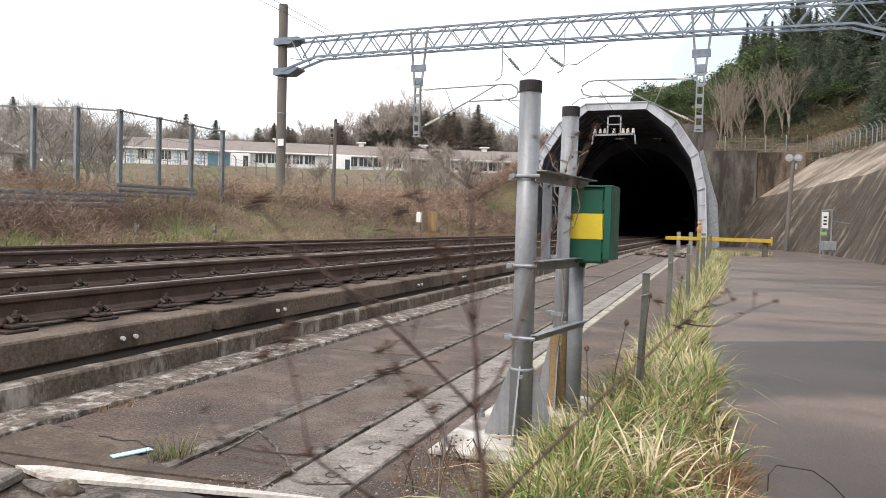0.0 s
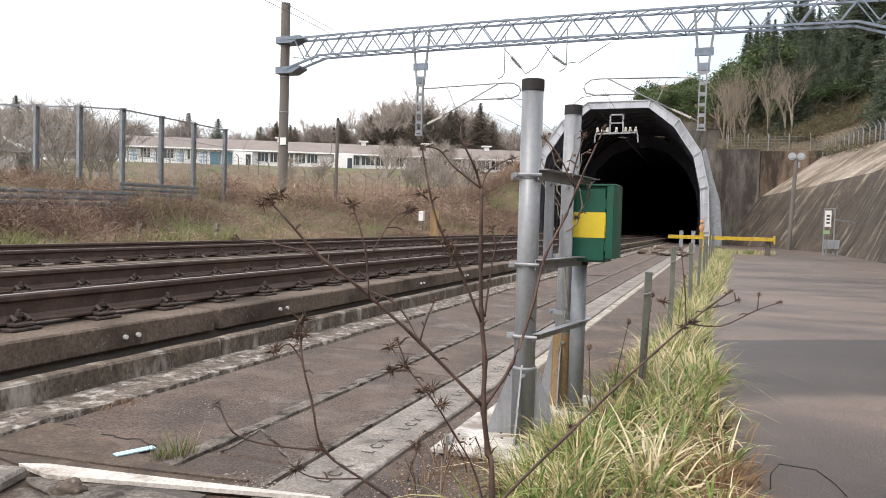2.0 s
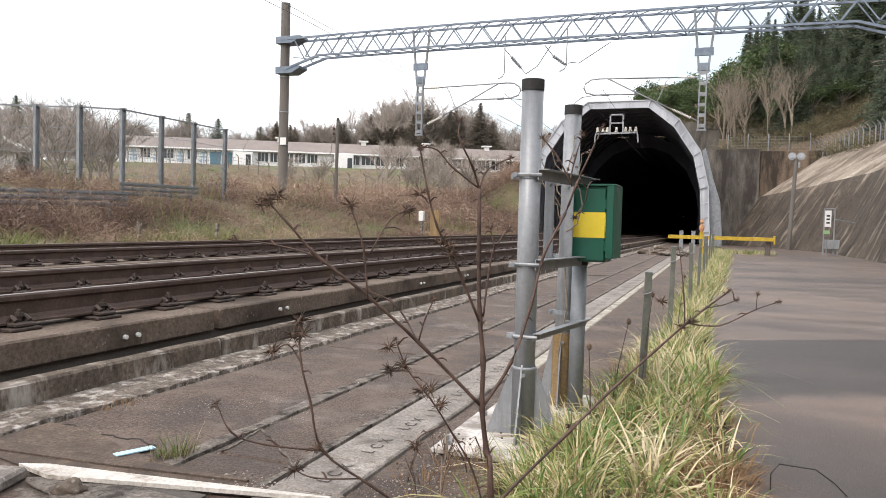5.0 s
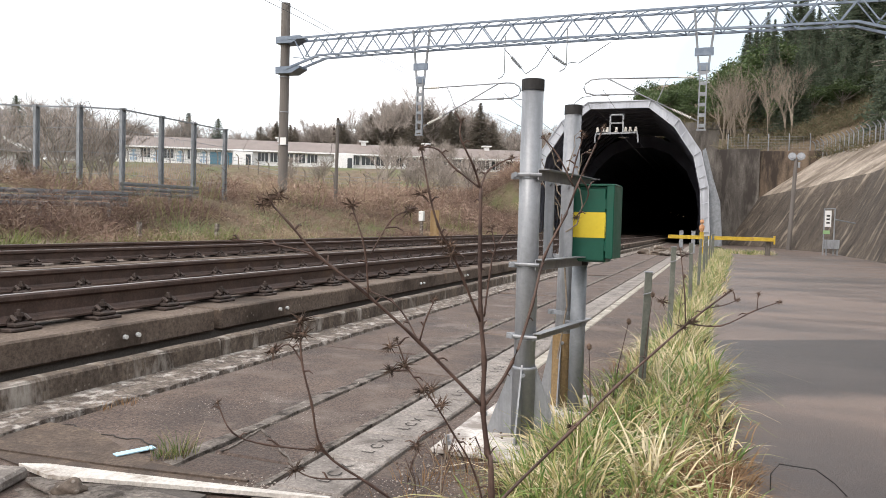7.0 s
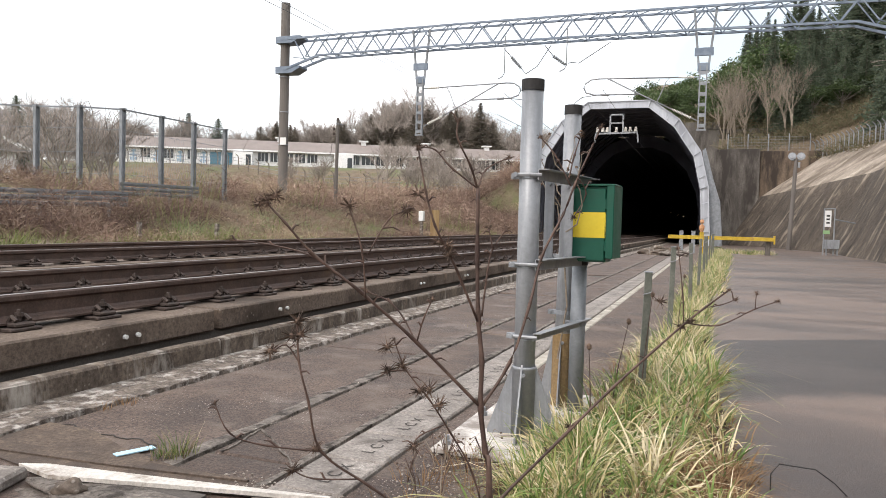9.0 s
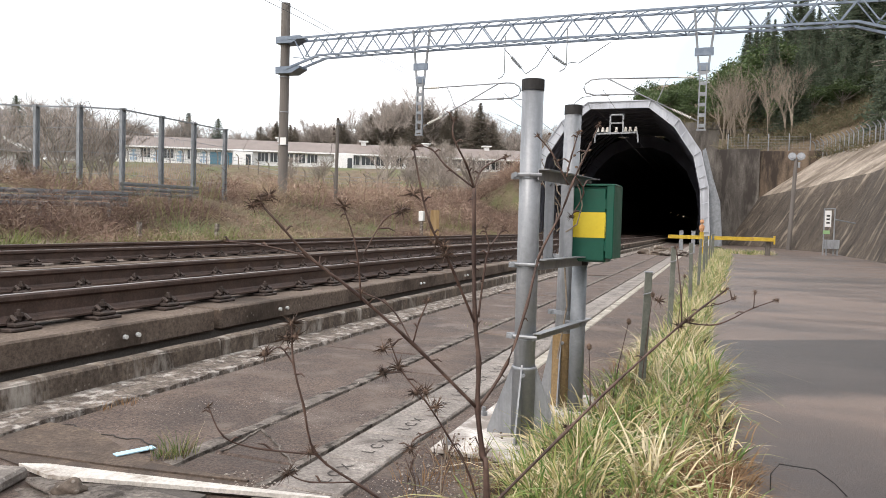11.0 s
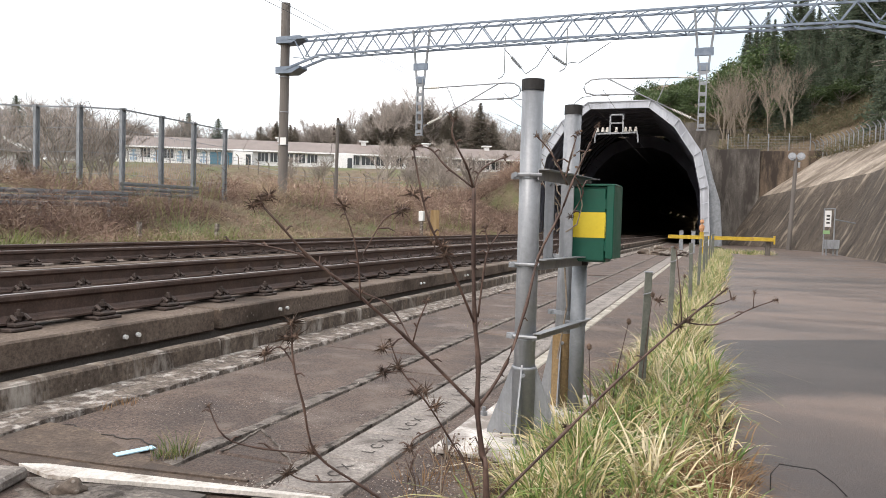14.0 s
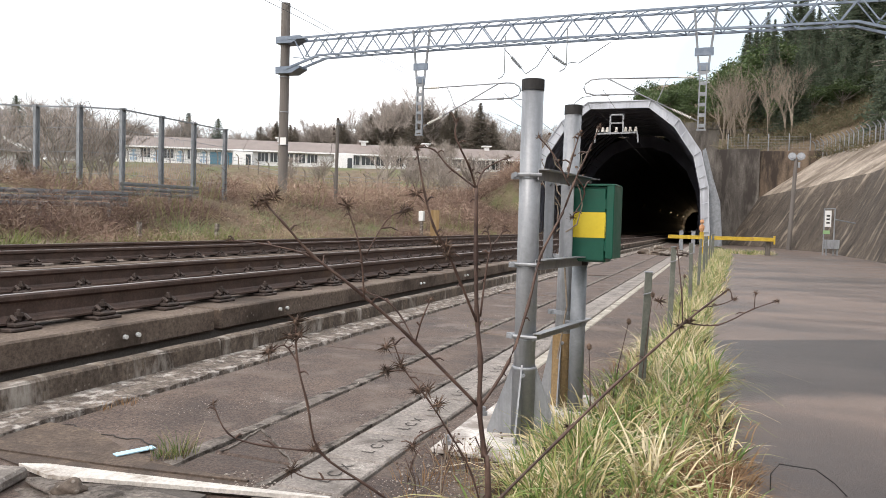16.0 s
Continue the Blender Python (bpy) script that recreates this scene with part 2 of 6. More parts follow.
M["bluechip"] = plain("pale_blue_plastic", (0.45, 0.68, 0.82), 0.4)
M["wire"] = plain("dark_wire", (0.06, 0.06, 0.065), 0.6, 0.5)
M["insul"] = plain("white_porcelain", (0.75, 0.72, 0.66), 0.25)
M["barkpale"] = material("pale_tan_bark", (0.2, 0.16, 0.125), (0.31, 0.26, 0.205), 8, 0.9, bump=0.2)
M["bark"] = material("grey_brown_bark", (0.19, 0.16, 0.138), (0.31, 0.27, 0.238), 8, 0.9, bump=0.3, island=0.25)
M["twig"] = material("brown_twig", (0.29, 0.245, 0.215), (0.43, 0.38, 0.345), 5, 0.9, bump=0, island=0.4)
M["stem"] = material("dead_purple_stem", (0.055, 0.032, 0.026), (0.13, 0.082, 0.063), 30, 0.65, bump=0.1)
M["seed"] = material("dead_seed_head", (0.06, 0.04, 0.03), (0.15, 0.102, 0.076), 60, 0.9, bump=0.1, island=0.4)


# ================= mesh helpers =================
def part(name, bm, mat, parent=None, label="", smooth=False):
    """Links a bmesh as one mesh object under a thing or a part."""
    me = bpy.data.meshes.new(name)
    bm.to_mesh(me)
    bm.free()
    me.materials.append(M[mat])
    if smooth:
        me.polygons.foreach_set("use_smooth", [True] * len(me.polygons))
    ob = new(name, me)
    ob.parent = parent
    return tagged(ob, label=label)


def share(name, ob, m, parent):
    """Another object on ob's mesh."""
    o = new(name, ob.data)
    o.parent = parent
    o.matrix_basis = m
    return o


def thing(name, at, label, category, group="", kind="", rz=0.0):
    e = new(name)
    e.empty_display_size = 0.1
    e.matrix_basis = pose(*at, 0, 0, rz)
    return tagged(e, label, category, group, kind)


def box(bm, x0, x1, y0, y1, z0, z1, bev=0.0, m=None):
    v = [bm.verts.new((x, y, z)) for z in (z0, z1) for x, y in ((x0, y0), (x1, y0), (x1, y1), (x0, y1))]
    f = [bm.faces.new([v[i] for i in q]) for q in ((3, 2, 1, 0), (4, 5, 6, 7), (0, 1, 5, 4), (1, 2, 6, 5), (2, 3, 7, 6), (3, 0, 4, 7))]
    if bev:
        es = list({e for q in f for e in q.edges})
        r = bmesh.ops.bevel(bm, geom=es, offset=bev, segments=1, affect="EDGES")
        v = list({w for q in r["faces"] for w in q.verts} | {w for w in v if w.is_valid})
    if m is not None:
        bmesh.ops.transform(bm, matrix=m, verts=v)
    return bm


def B():
    return bmesh.new()


def prism(bm, pts, axis, a, b):
    """A profile of (u, v) pairs drawn out along axis ('x': u=y, v=z; 'y': u=x, v=z; 'z': u=x, v=y)."""
    def at(u, v, w):
        return {"x": (w, u, v), "y": (u, w, v), "z": (u, v, w)}[axis]
    p = [bm.verts.new(at(u, v, a)) for u, v in pts]
    q = [bm.verts.new(at(u, v, b)) for u, v in pts]
    k = len(pts)
    for i in range(k):
        bm.faces.new((p[i], p[(i + 1) % k], q[(i + 1) % k], q[i]))
    bm.faces.new(p[::-1])
    bm.faces.new(q)
    bmesh.ops.recalc_face_normals(bm, faces=bm.faces)
    return bm


def tube(bm, pts, radii, sides=8, closed=True):
    """A round bar along points."""
    pts = [Vector(p) for p in pts]
    if not isinstance(radii, (list, tuple)):
        radii = [radii] * len(pts)
    rings = []
    for i, p in enumerate(pts):
        d = (pts[min(i + 1, len(pts) - 1)] - pts[max(i - 1, 0)]).normalized()
        side = d.cross(Vector((0.31, 0.17, 0.93)) if abs(d.z) < 0.9 else Vector((1, 0.1, 0))).normalized()
        up = side.cross(d)
        rings.append([bm.verts.new(p + (side * math.cos(2 * math.pi * k / sides) + up * math.sin(2 * math.pi * k / sides)) * radii[i]) for k in range(sides)])
    for r0, r1 in zip(rings, rings[1:]):
        for k in range(sides):
            bm.faces.new((r0[k], r0[(k + 1) % sides], r1[(k + 1) % sides], r1[k]))
    if closed:
        bm.faces.new(rings[0][::-1])
        bm.faces.new(rings[-1])
    return bm


def bar(bm, a, b, w, h=None):
    """A square bar from a to b."""
    a, b = Vector(a), Vector(b)
    d = b - a
    side = d.cross(Vector((0, 0, 1)))
    side = side.normalized() if side.length > 1e-4 else Vector((1, 0, 0))
    up = side.cross(d.normalized())
    h = h or w
    v = [bm.verts.new(p + side * sx * w / 2 + up * sz * h / 2) for p in (a, b) for sx, sz in ((-1, -1), (1, -1), (1, 1), (-1, 1))]
    for q in ((3, 2, 1, 0), (4, 5, 6, 7), (0, 1, 5, 4), (1, 2, 6, 5), (2, 3, 7, 6), (3, 0, 4, 7)):
        bm.faces.new([v[i] for i in q])
    return bm


def lump(bm, c, r, seed=0, squash=(1, 1, 1), detail=2, rough=0.25):
    """An uneven rounded stone or clod."""
    res = bmesh.ops.create_icosphere(bm, subdivisions=detail, radius=1.0)
    for v in res["verts"]:
        k = 1 + rough * noise.noise(v.co * 1.6 + Vector((seed * 3.1, seed, 0)))
        v.co = Vector((v.co.x * squash[0], v.co.y * squash[1], v.co.z * squash[2])) * r * k + Vector(c)
    return bm


from mathutils.bvhtree import BVHTree

# ================= ground =================
def smooth(a, b, v):
    t = min(max((v - a) / (b - a), 0.0), 1.0)
    return t * t * (3 - 2 * t)


WALL_BASE = [(6.6, -30.0), (5.9, 5.0), (5.6, 20.0), (5.46, 32.0), (5.25, 42.0), (3.1, 49.0), (0.7, 55.5)]


def wall_x(y):
    for (x0, y0), (x1, y1) in zip(WALL_BASE, WALL_BASE[1:]):
        if y <= y1:
            return x0 + (x1 - x0) * (y - y0) / (y1 - y0)
    return 0.7


SLOPE_RISE = 2.75


def wall_top(y):
    """The dark wall's top edge sinks towards the portal."""
    return 3.45 + 0.054 * (56 - max(y, 5.0))


def land(x, y, trench=False):
    """Height of the ground."""
    z = -0.02
    if x < -11.2:
        u = -x - 11.2
        depth = -0.35 * x + 0.94 * y
        z = 0.35 * smooth(0, 1.2, u) + 1.5 * smooth(1.5, 9.0, u) + (1.8 * smooth(38, 80, depth) + 4.75 * smooth(82, 104, depth)) * smooth(2, 16, u)
        z += 0.12 * noise.noise(Vector((x * 0.4, y * 0.4, 0))) * smooth(0, 3, u)
    if y < 56.4:
        e = x - wall_x(y) - 2.3
        if e > 0:
            z = wall_top(y) - 0.65 + (SLOPE_RISE + 0.5) * smooth(2.9, 4.4, e) + 0.33 * min(max(e - 4.2, 0), 50)
    else:
        back_rise = 0.26 * min(y - 56.4, 75)
        side = smooth(-26, -10, x)
        hill = (6.3 + back_rise + 0.34 * max(min(x, 60) - 3, 0)) * side
        if -12.6 < x < -0.4 and (trench or y < 66.8):
            return -0.3
        z = max(z, hill) if x < -11.2 else hill
    far = math.hypot(x, y)
    return z * (1 - smooth(300, 500, far)) + 9.0 * smooth(300, 500, far)


def axis(near, step, far):
    v, a = [], 0.0
    while a < far:
        v.append(a)
        a += step if a < near else step * (1 + (a - near) * 0.07)
    return v + [far]


xs = [-a for a in axis(60, 1.0, 2500)][:0:-1] + axis(60, 1.0, 2500)
ys = [-a for a in axis(20, 2.0, 2500)][:0:-1] + axis(130, 1.1, 2500)
verts = [(x, y, land(x, y, True)) for y in ys for x in xs]
W = len(xs)
faces = [(j * W + i, j * W + i + 1, (j + 1) * W + i + 1, (j + 1) * W + i) for j in range(len(ys) - 1) for i in range(W - 1)]
me = bpy.data.meshes.new("ground")
me.from_pydata(verts, [], faces)
me.materials.append(M["earth"])
me.polygons.foreach_set("use_smooth", [True] * len(me.polygons))
ground = tagged(new("ground", me), "brown winter grass and earth on banks and hillside", "ground", kind="structure")

# asphalt service road
bm = B()
edge = [(-0.1 + 0.35 * smooth(9, 18, y) + 0.25 * smooth(18, 32, y) + 0.05 * math.sin(y * 1.3) + 0.03 * math.sin(y * 3.7), y) for y in np.arange(-12, 44.1, 0.8)]
road_l = [bm.verts.new((x + 0.0, y, 0.012)) for x, y in edge]
road_r = [bm.verts.new((wall_x(y) + 0.1, y, 0.012 + 0.02)) for x, y in edge]
lo_l = [bm.verts.new((v.co.x, v.co.y, -0.1)) for v in road_l]
for i in range(len(edge) - 1):
    bm.faces.new((road_l[i], road_r[i], road_r[i + 1], road_l[i + 1]))
    bm.faces.new((lo_l[i], road_l[i], road_l[i + 1], lo_l[i + 1]))
last = len(edge) - 1
tip = [bm.verts.new(p) for p in ((-0.4, 55.8, 0.012), (0.8, 55.8, 0.02), (3.2, 49.2, 0.03))]
bm.faces.new((road_l[last], road_r[last], tip[2], tip[1], tip[0]))
road = tagged(part("road", bm, "road"), "damp brown-grey asphalt service road with dark wet patches", "road", kind="structure")

# ================= trackside apron =================
apron = thing("apron", (0, 0, 0), "weathered dark concrete apron panels beside the track", "pavement", kind="structure")
bm = B()
box(bm, -3.02, -0.1, -6, 56, -0.12, -0.012)
part("bedding", bm, "bed", apron)
rnd = random.Random(3)
for x0, x1, lengths in ((-2.985, -2.055, 5.2), (-2.035, -1.575, 1.95)):
    y = -5.2
    while y < 52:
        y1 = y + lengths
        bm = B()
        box(bm, x0, x1, y + 0.012, y1 - 0.012, -0.1, 0.0, 0.012)
        bmesh.ops.rotate(bm, verts=bm.verts, cent=((x0 + x1) / 2, (y + y1) / 2, 0), matrix=Matrix.Rotation(rnd.uniform(-0.005, 0.005), 3, "X") @ Matrix.Rotation(rnd.uniform(-0.008, 0.008), 3, "Y"))
        part("panel", bm, "apron", apron)
        y = y1
bm = B()
box(bm, -1.262, -1.165, 4.7, 52, -0.1, 0.004, 0.008)
part("trough_side", bm, "white_line", apron, "pale worn concrete strip along the trough")
bm = B()
box(bm, -1.262, -0.14, -5, 4.69, -0.1, -0.006)
box(bm, -1.162, -0.14, 4.7, 52, -0.1, -0.004)
part("verge_concrete", bm, "apron", apron)

for jx, wd in ((-2.085, 0.1), (-1.6, 0.055)):
    ridge, prev = B(), None
    for i, y in enumerate(np.arange(2.3, 30, 0.04)):
        a = 0.5 + 0.5 * noise.noise(Vector((y * 3.1, jx, 1)))
        b = noise.noise(Vector((y * 9.0, jx, 4)))
        ring = [ridge.verts.new(p) for p in ((jx - wd * (0.15 + 0.85 * a) - 0.012 * b, y, -0.002), (jx - wd * 0.3 * a, y, 0.002 + 0.007 * a + 0.006 * b), (jx + wd * 0.35, y, 0.003 + 0.006 * a - 0.004 * b), (jx + wd * 0.4 + 0.012 * b, y, -0.02))]
        if prev:
            for k in range(3):
                ridge.faces.new((prev[k], prev[k + 1], ring[k + 1], ring[k]))
        prev = ring
    part("mortar_ridge", ridge, "mortar", apron, "rough pale mortar ridge along the joint")
ledge = B()
lt = []
for y in np.concatenate([np.arange(-6, 1.5, 0.3), np.arange(1.5, 12, 0.03), np.arange(12, 56.1, 0.15)]):
    w = 0.05 * noise.noise(Vector((y * 1.7, 0, 0))) + 0.035 * noise.noise(Vector((y * 7, 3, 0))) + 0.015 * noise.noise(Vector((y * 23, 5, 0)))
    ring = []
    for k in range(8):
        x = -3.31 + (0.31 + w) * k / 7
        lump_z = 0.011 * noise.noise(Vector((x * 9, y * 5, 2))) + 0.007 * noise.noise(Vector((x * 30, y * 22, 6)))
        ring.append(ledge.verts.new((x, y, 0.03 - 0.0017 * k + (lump_z if k else 0))))
    ring.append(ledge.verts.new((-2.985 + w, y, -0.06)))
    lt.append(ring)
for a, b in zip(lt, lt[1:]):
    for k in range(8):
        ledge.faces.new((a[k], a[k + 1], b[k + 1], b[k]))
tagged(part("ledge", ledge, "ledge"), "lichen-spotted rough concrete ledge at the kerb foot", "ledge", kind="structure")

kerb = thing("kerb", (0, 0, 0), "stained concrete drainage kerb along the track", "kerb", kind="structure")
y = -4.69
while y < 52:
    bm = B()
    cuts = 14
    prof = [(-3.41, -0.1), (-3.41, 0.142), (-3.398, 0.152), (-3.314, 0.152), (-3.3, 0.138), (-3.297, -0.1)]
    last_ring = None
    for c in range(cuts + 1):
        yy = y + 0.006 + 2.988 * c / cuts
        chip = [0.012 * max(noise.noise(Vector((yy * 4, j * 2.0, 5))), 0) for j in range(6)]
        ring = [bm.verts.new((px - (chip[j] if j > 2 else 0), yy, pz - (chip[j] * 1.6 if 1 < j < 5 else 0))) for j, (px, pz) in enumerate(prof)]
        if last_ring:
            for j in range(5):
                bm.faces.new((last_ring[j], last_ring[j + 1], ring[j + 1], ring[j]))
        else:
            bm.faces.new(ring)
        last_ring = ring
    bm.faces.new(last_ring[::-1])
    bmesh.ops.recalc_face_normals(bm, faces=bm.faces)
    part("kerb_block", bm, "kerb", kerb)
    y += 3.0

# cable trough lids with cast letters
trough = thing("cable_trough", (-1.41, 0, 0), "grey concrete cable trough with lettered lids", "cable trough", kind="structure")
bm = B()
box(bm, -0.15, 0.15, -5, 52, -0.12, -0.03)
part("channel", bm, "bed", trough)
bm = B()
box(bm, -0.142, 0.142, 0.004, 0.386, -0.03, 0.012, 0.008)
first_lid = part("lid", bm, "lid", trough)
first_lid.matrix_basis = pose(0, 2.35, 0)
curve = bpy.data.curves.new("letters", "FONT")
curve.body, curve.size, curve.align_x, curve.align_y = "LCX", 0.085, "CENTER", "CENTER"
curve.space_character = 1.75
tmp = new("letters", curve)
letter_mesh = bpy.data.meshes.new_from_object(tmp.evaluated_get(bpy.context.evaluated_depsgraph_get()))
bpy.data.objects.remove(tmp)
letter_mesh.materials.clear()
letter_mesh.materials.append(M["lidtext"])


def letter(lid):
    t = new("lettering", letter_mesh)
    t.parent = lid
    t.matrix_basis = pose(0.02, 0.205, 0.0145, 0, 0, 90)


letter(first_lid)
for i in range(-18, 126):
    if i:
        o = share("lid", first_lid, pose(rnd.uniform(-0.003, 0.003), 2.35 + i * 0.39, rnd.uniform(-0.004, 0.004), 0, rnd.uniform(-0.6, 0.6), 0), trough)
        if -3 < i < 34:
            letter(o)

# ================= track =================
bed = B()
box(bed, -11.2, -3.415, -30, 1500, -0.3, 0.02)
tagged(part("trackbed", bed, "bed"), "dark concrete trackbed under the slabs", "trackbed", kind="structure")


def slab_track(cx):
    t = thing("slab_track", (cx, 0, 0), "grey concrete slab track panels with dark gaps", "track slab", kind="structure")
    bm = B()
    box(bm, -1.11, 1.11, -30, 1500, 0.02, 0.166)
    part("mortar_bed", bm, "bed", t)
    bm = B()
    box(bm, -1.15, 1.15, 0.03, 4.93, 0.168, 0.33, 0.012)
    one = part("slab", bm, "slab", t)
    one.matrix_basis = pose(0, 4.54 - 14.88, 0)
    for i in range(1, 24):
        share("slab", one, pose(0, 4.54 - 14.88 + i * 4.96, 0), t)
    bm = B()
    for i in range(2):
        tube(bm, ((1.15, 0.11 * i, 0), (1.172, 0.11 * i, 0)), 0.015, 8)
    bolt = part("lifting_socket", bm, "white", t, "pair of pale lifting sockets")
    bolt.matrix_basis = pose(0, 4.54 - 0.93, 0.245)
    for i in range(6):
        for off in (-0.93, 0.83):
            if i or off > 0:
                share("lifting_socket", bolt, pose(0, 4.54 + 4.96 * i + off, 0.245), t)


slab_track(-4.66)
slab_track(-8.96)

RAIL = [(-0.0725, 0), (0.0725, 0), (0.0725, 0.012), (0.02, 0.03), (0.0085, 0.045), (0.0085, 0.118), (0.0325, 0.135), (0.0325, 0.16), (0.026, 0.17), (-0.026, 0.17), (-0.0325, 0.16), (-0.0325, 0.135), (-0.0085, 0.118), (-0.0085, 0.045), (-0.02, 0.03), (-0.0725, 0.012)]


def fastening():
    bm = B()
    box(bm, -0.17, 0.17, -0.105, 0.105, 0.0, 0.022, 0.006)
    for s in (-1, 1):
        box(bm, s * 0.12 - 0.04, s * 0.12 + 0.04, -0.07, 0.07, 0.022, 0.052, 0.01)
        tube(bm, ((s * 0.075, -0.045, 0.05), (s * 0.1, -0.045, 0.085), (s * 0.14, -0.045, 0.06)), 0.014, 6)
        tube(bm, ((s * 0.075, 0.045, 0.05), (s * 0.1, 0.045, 0.085), (s * 0.14, 0.045, 0.06)), 0.014, 6)
        tube(bm, ((s * 0.105, 0, 0.03), (s * 0.105, 0, 0.125)), 0.014, 6)
        tube(bm, ((s * 0.105, 0, 0.085), (s * 0.105, 0, 0.105)), 0.026, 6)
    return bm


fast_proto = None
for rx in (-3.91, -5.41, -8.21, -9.71):
    r = thing("rail", (rx, 0, 0.363), "rust-brown steel rail with a worn bright head", "rail", "running rails")
    bm = B()
    prism(bm, RAIL, "y", -30, 1500)
    part("rail_section", bm, "rail", r)
    bm = B()
    box(bm, -0.022, 0.022, -30, 1500, 0.1702, 0.1712)
    part("running_surface", bm, "railtop", r, "worn bright running band")
    for i in range(84):
        m = pose(0, 0.62 + i * 0.62, -0.033)
        if fast_proto is None:
            fast_proto = part("fastening", fastening(), "fast", r)
            fast_proto.matrix_basis = m
        else:
            share("fastening", fast_proto, m, r)


# ================= tunnel =================
PY, CX = 50.0, -6.36
HALF = [(5.57, -0.1), (5.57, 0.86), (5.41, 3.68), (4.92, 5.83), (3.62, 7.8), (1.95, 9.1)]
RING = HALF + [(-x, z) for x, z in HALF[::-1]]


def grown(k):
    return [(x * (1 + k / 5.4), z + (k if z > 7 else k * max(z, 0) / 9)) for x, z in RING]


def shell(bm, outer, inner, y0, y1):
    r = [[bm.verts.new((CX + x, y, z)) for x, z in prof] for prof, y in ((outer, y0), (outer, y1), (inner, y0), (inner, y1))]
    for i in range(len(outer) - 1):
        bm.faces.new((r[0][i], r[0][i + 1], r[1][i + 1], r[1][i]))
        bm.faces.new((r[2][i + 1], r[2][i], r[3][i], r[3][i + 1]))
        bm.faces.new((r[0][i + 1], r[0][i], r[2][i], r[2][i + 1]))
        bm.faces.new((r[1][i], r[1][i + 1], r[3][i + 1], r[3][i]))
    return bm


hood = thing("tunnel_hood", (0, 0, 0), "pale polygonal steel tunnel entrance hood with ribs", "tunnel hood", kind="structure")
bm = shell(B(), grown(0.12), grown(0.06), PY, 65.9)
part("cladding", bm, "hood", hood)
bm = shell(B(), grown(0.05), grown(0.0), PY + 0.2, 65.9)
part("lining", bm, "hoodin", hood, "dark inner lining")
bm = shell(B(), grown(0.36), grown(-0.08), PY - 0.12, PY + 0.1)
part("front_ring", bm, "hood", hood, "pale flanged front ring")
bm = shell(B(), grown(0.42), grown(0.36), PY - 0.2, PY + 0.3)
part("outer_flange", bm, "hood", hood)
bm = shell(B(), grown(-0.06), grown(-0.1), PY - 0.2, PY - 0.06)
part("inner_flange", bm, "hood", hood)
g0, g1 = grown(0.36), grown(-0.08)
for i in range(len(g0)):
    for k in ((0.0, 0.33, 0.66) if i < len(g0) - 1 else (0.0,)):
        j = min(i + 1, len(g0) - 1)
        a = (CX + g0[i][0] + (g0[j][0] - g0[i][0]) * k, PY - 0.15, g0[i][1] + (g0[j][1] - g0[i][1]) * k)
        b = (CX + g1[i][0] + (g1[j][0] - g1[i][0]) * k, PY - 0.15, g1[i][1] + (g1[j][1] - g1[i][1]) * k)
        part("stiffener", bar(B(), a, b, 0.05 if k else 0.1, 0.06), "galvdark" if k == 0 else "hood", hood)
for y in np.arange(PY + 1.4, 65, 1.5):
    part("rib", shell(B(), grown(0.3), grown(0.12), y, y + 0.14), "hood", hood)
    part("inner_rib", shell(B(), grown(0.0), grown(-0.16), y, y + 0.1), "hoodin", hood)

FLANK = [(-0.85, 6.35), (-0.34, 4.45), (0.16, 2.85), (0.36, 0.6), (0.38, -0.05), (-0.3, -0.05), (-0.62, 3.0), (-1.0, 6.2)]
for i in range(4):
    y = PY + 0.35 + 1.38 * i
    bm = B()
    prism(bm, FLANK, "y", y, y + 1.35)
    panel = part("flank_panel", bm, "galvdark", hood, "grey corrugated flank panel")
    for (xa, za), (xb, zb) in zip(FLANK[:4], FLANK[1:5]):
        for k in range(3):
            part("flank_rib", bar(B(), (xa + 0.02, y + 0.1 + 0.55 * k, za), (xb + 0.02, y + 0.1 + 0.55 * k, zb), 0.05, 0.06), "galv", panel)
    for (xa, za) in FLANK[1:4]:
        part("flank_rail", box(B(), xa - 0.03, xa + 0.05, y + 0.0, y + 1.34, za - 0.05, za + 0.05), "galv", panel)
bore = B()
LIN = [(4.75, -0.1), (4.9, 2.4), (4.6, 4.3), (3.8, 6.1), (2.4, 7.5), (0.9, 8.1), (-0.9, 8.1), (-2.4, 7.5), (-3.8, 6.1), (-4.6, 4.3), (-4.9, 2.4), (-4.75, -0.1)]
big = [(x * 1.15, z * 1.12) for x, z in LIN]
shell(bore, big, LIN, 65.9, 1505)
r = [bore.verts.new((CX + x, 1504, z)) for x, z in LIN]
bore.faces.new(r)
tagged(part("tunnel_bore", bore, "lining"), "dark concrete tunnel lining", "tunnel", kind="structure")

cap_x, cap_y = [-15 + 0.75 * i for i in range(23)], [66.9 + 1.5 * i for i in range(160)]
cap = bpy.data.meshes.new("hill_cap")
cap.from_pydata([(x, y, land(x, y) + (0.03 if -12.6 < x < -0.4 else -0.25)) for y in cap_y for x in cap_x], [], [(j * 23 + i, j * 23 + i + 1, (j + 1) * 23 + i + 1, (j + 1) * 23 + i) for j in range(159) for i in range(22)])
cap.materials.append(M["earth"])
tagged(new("hill_cap", cap), "brown grassy hillside over the tunnel", "hillside", kind="structure")

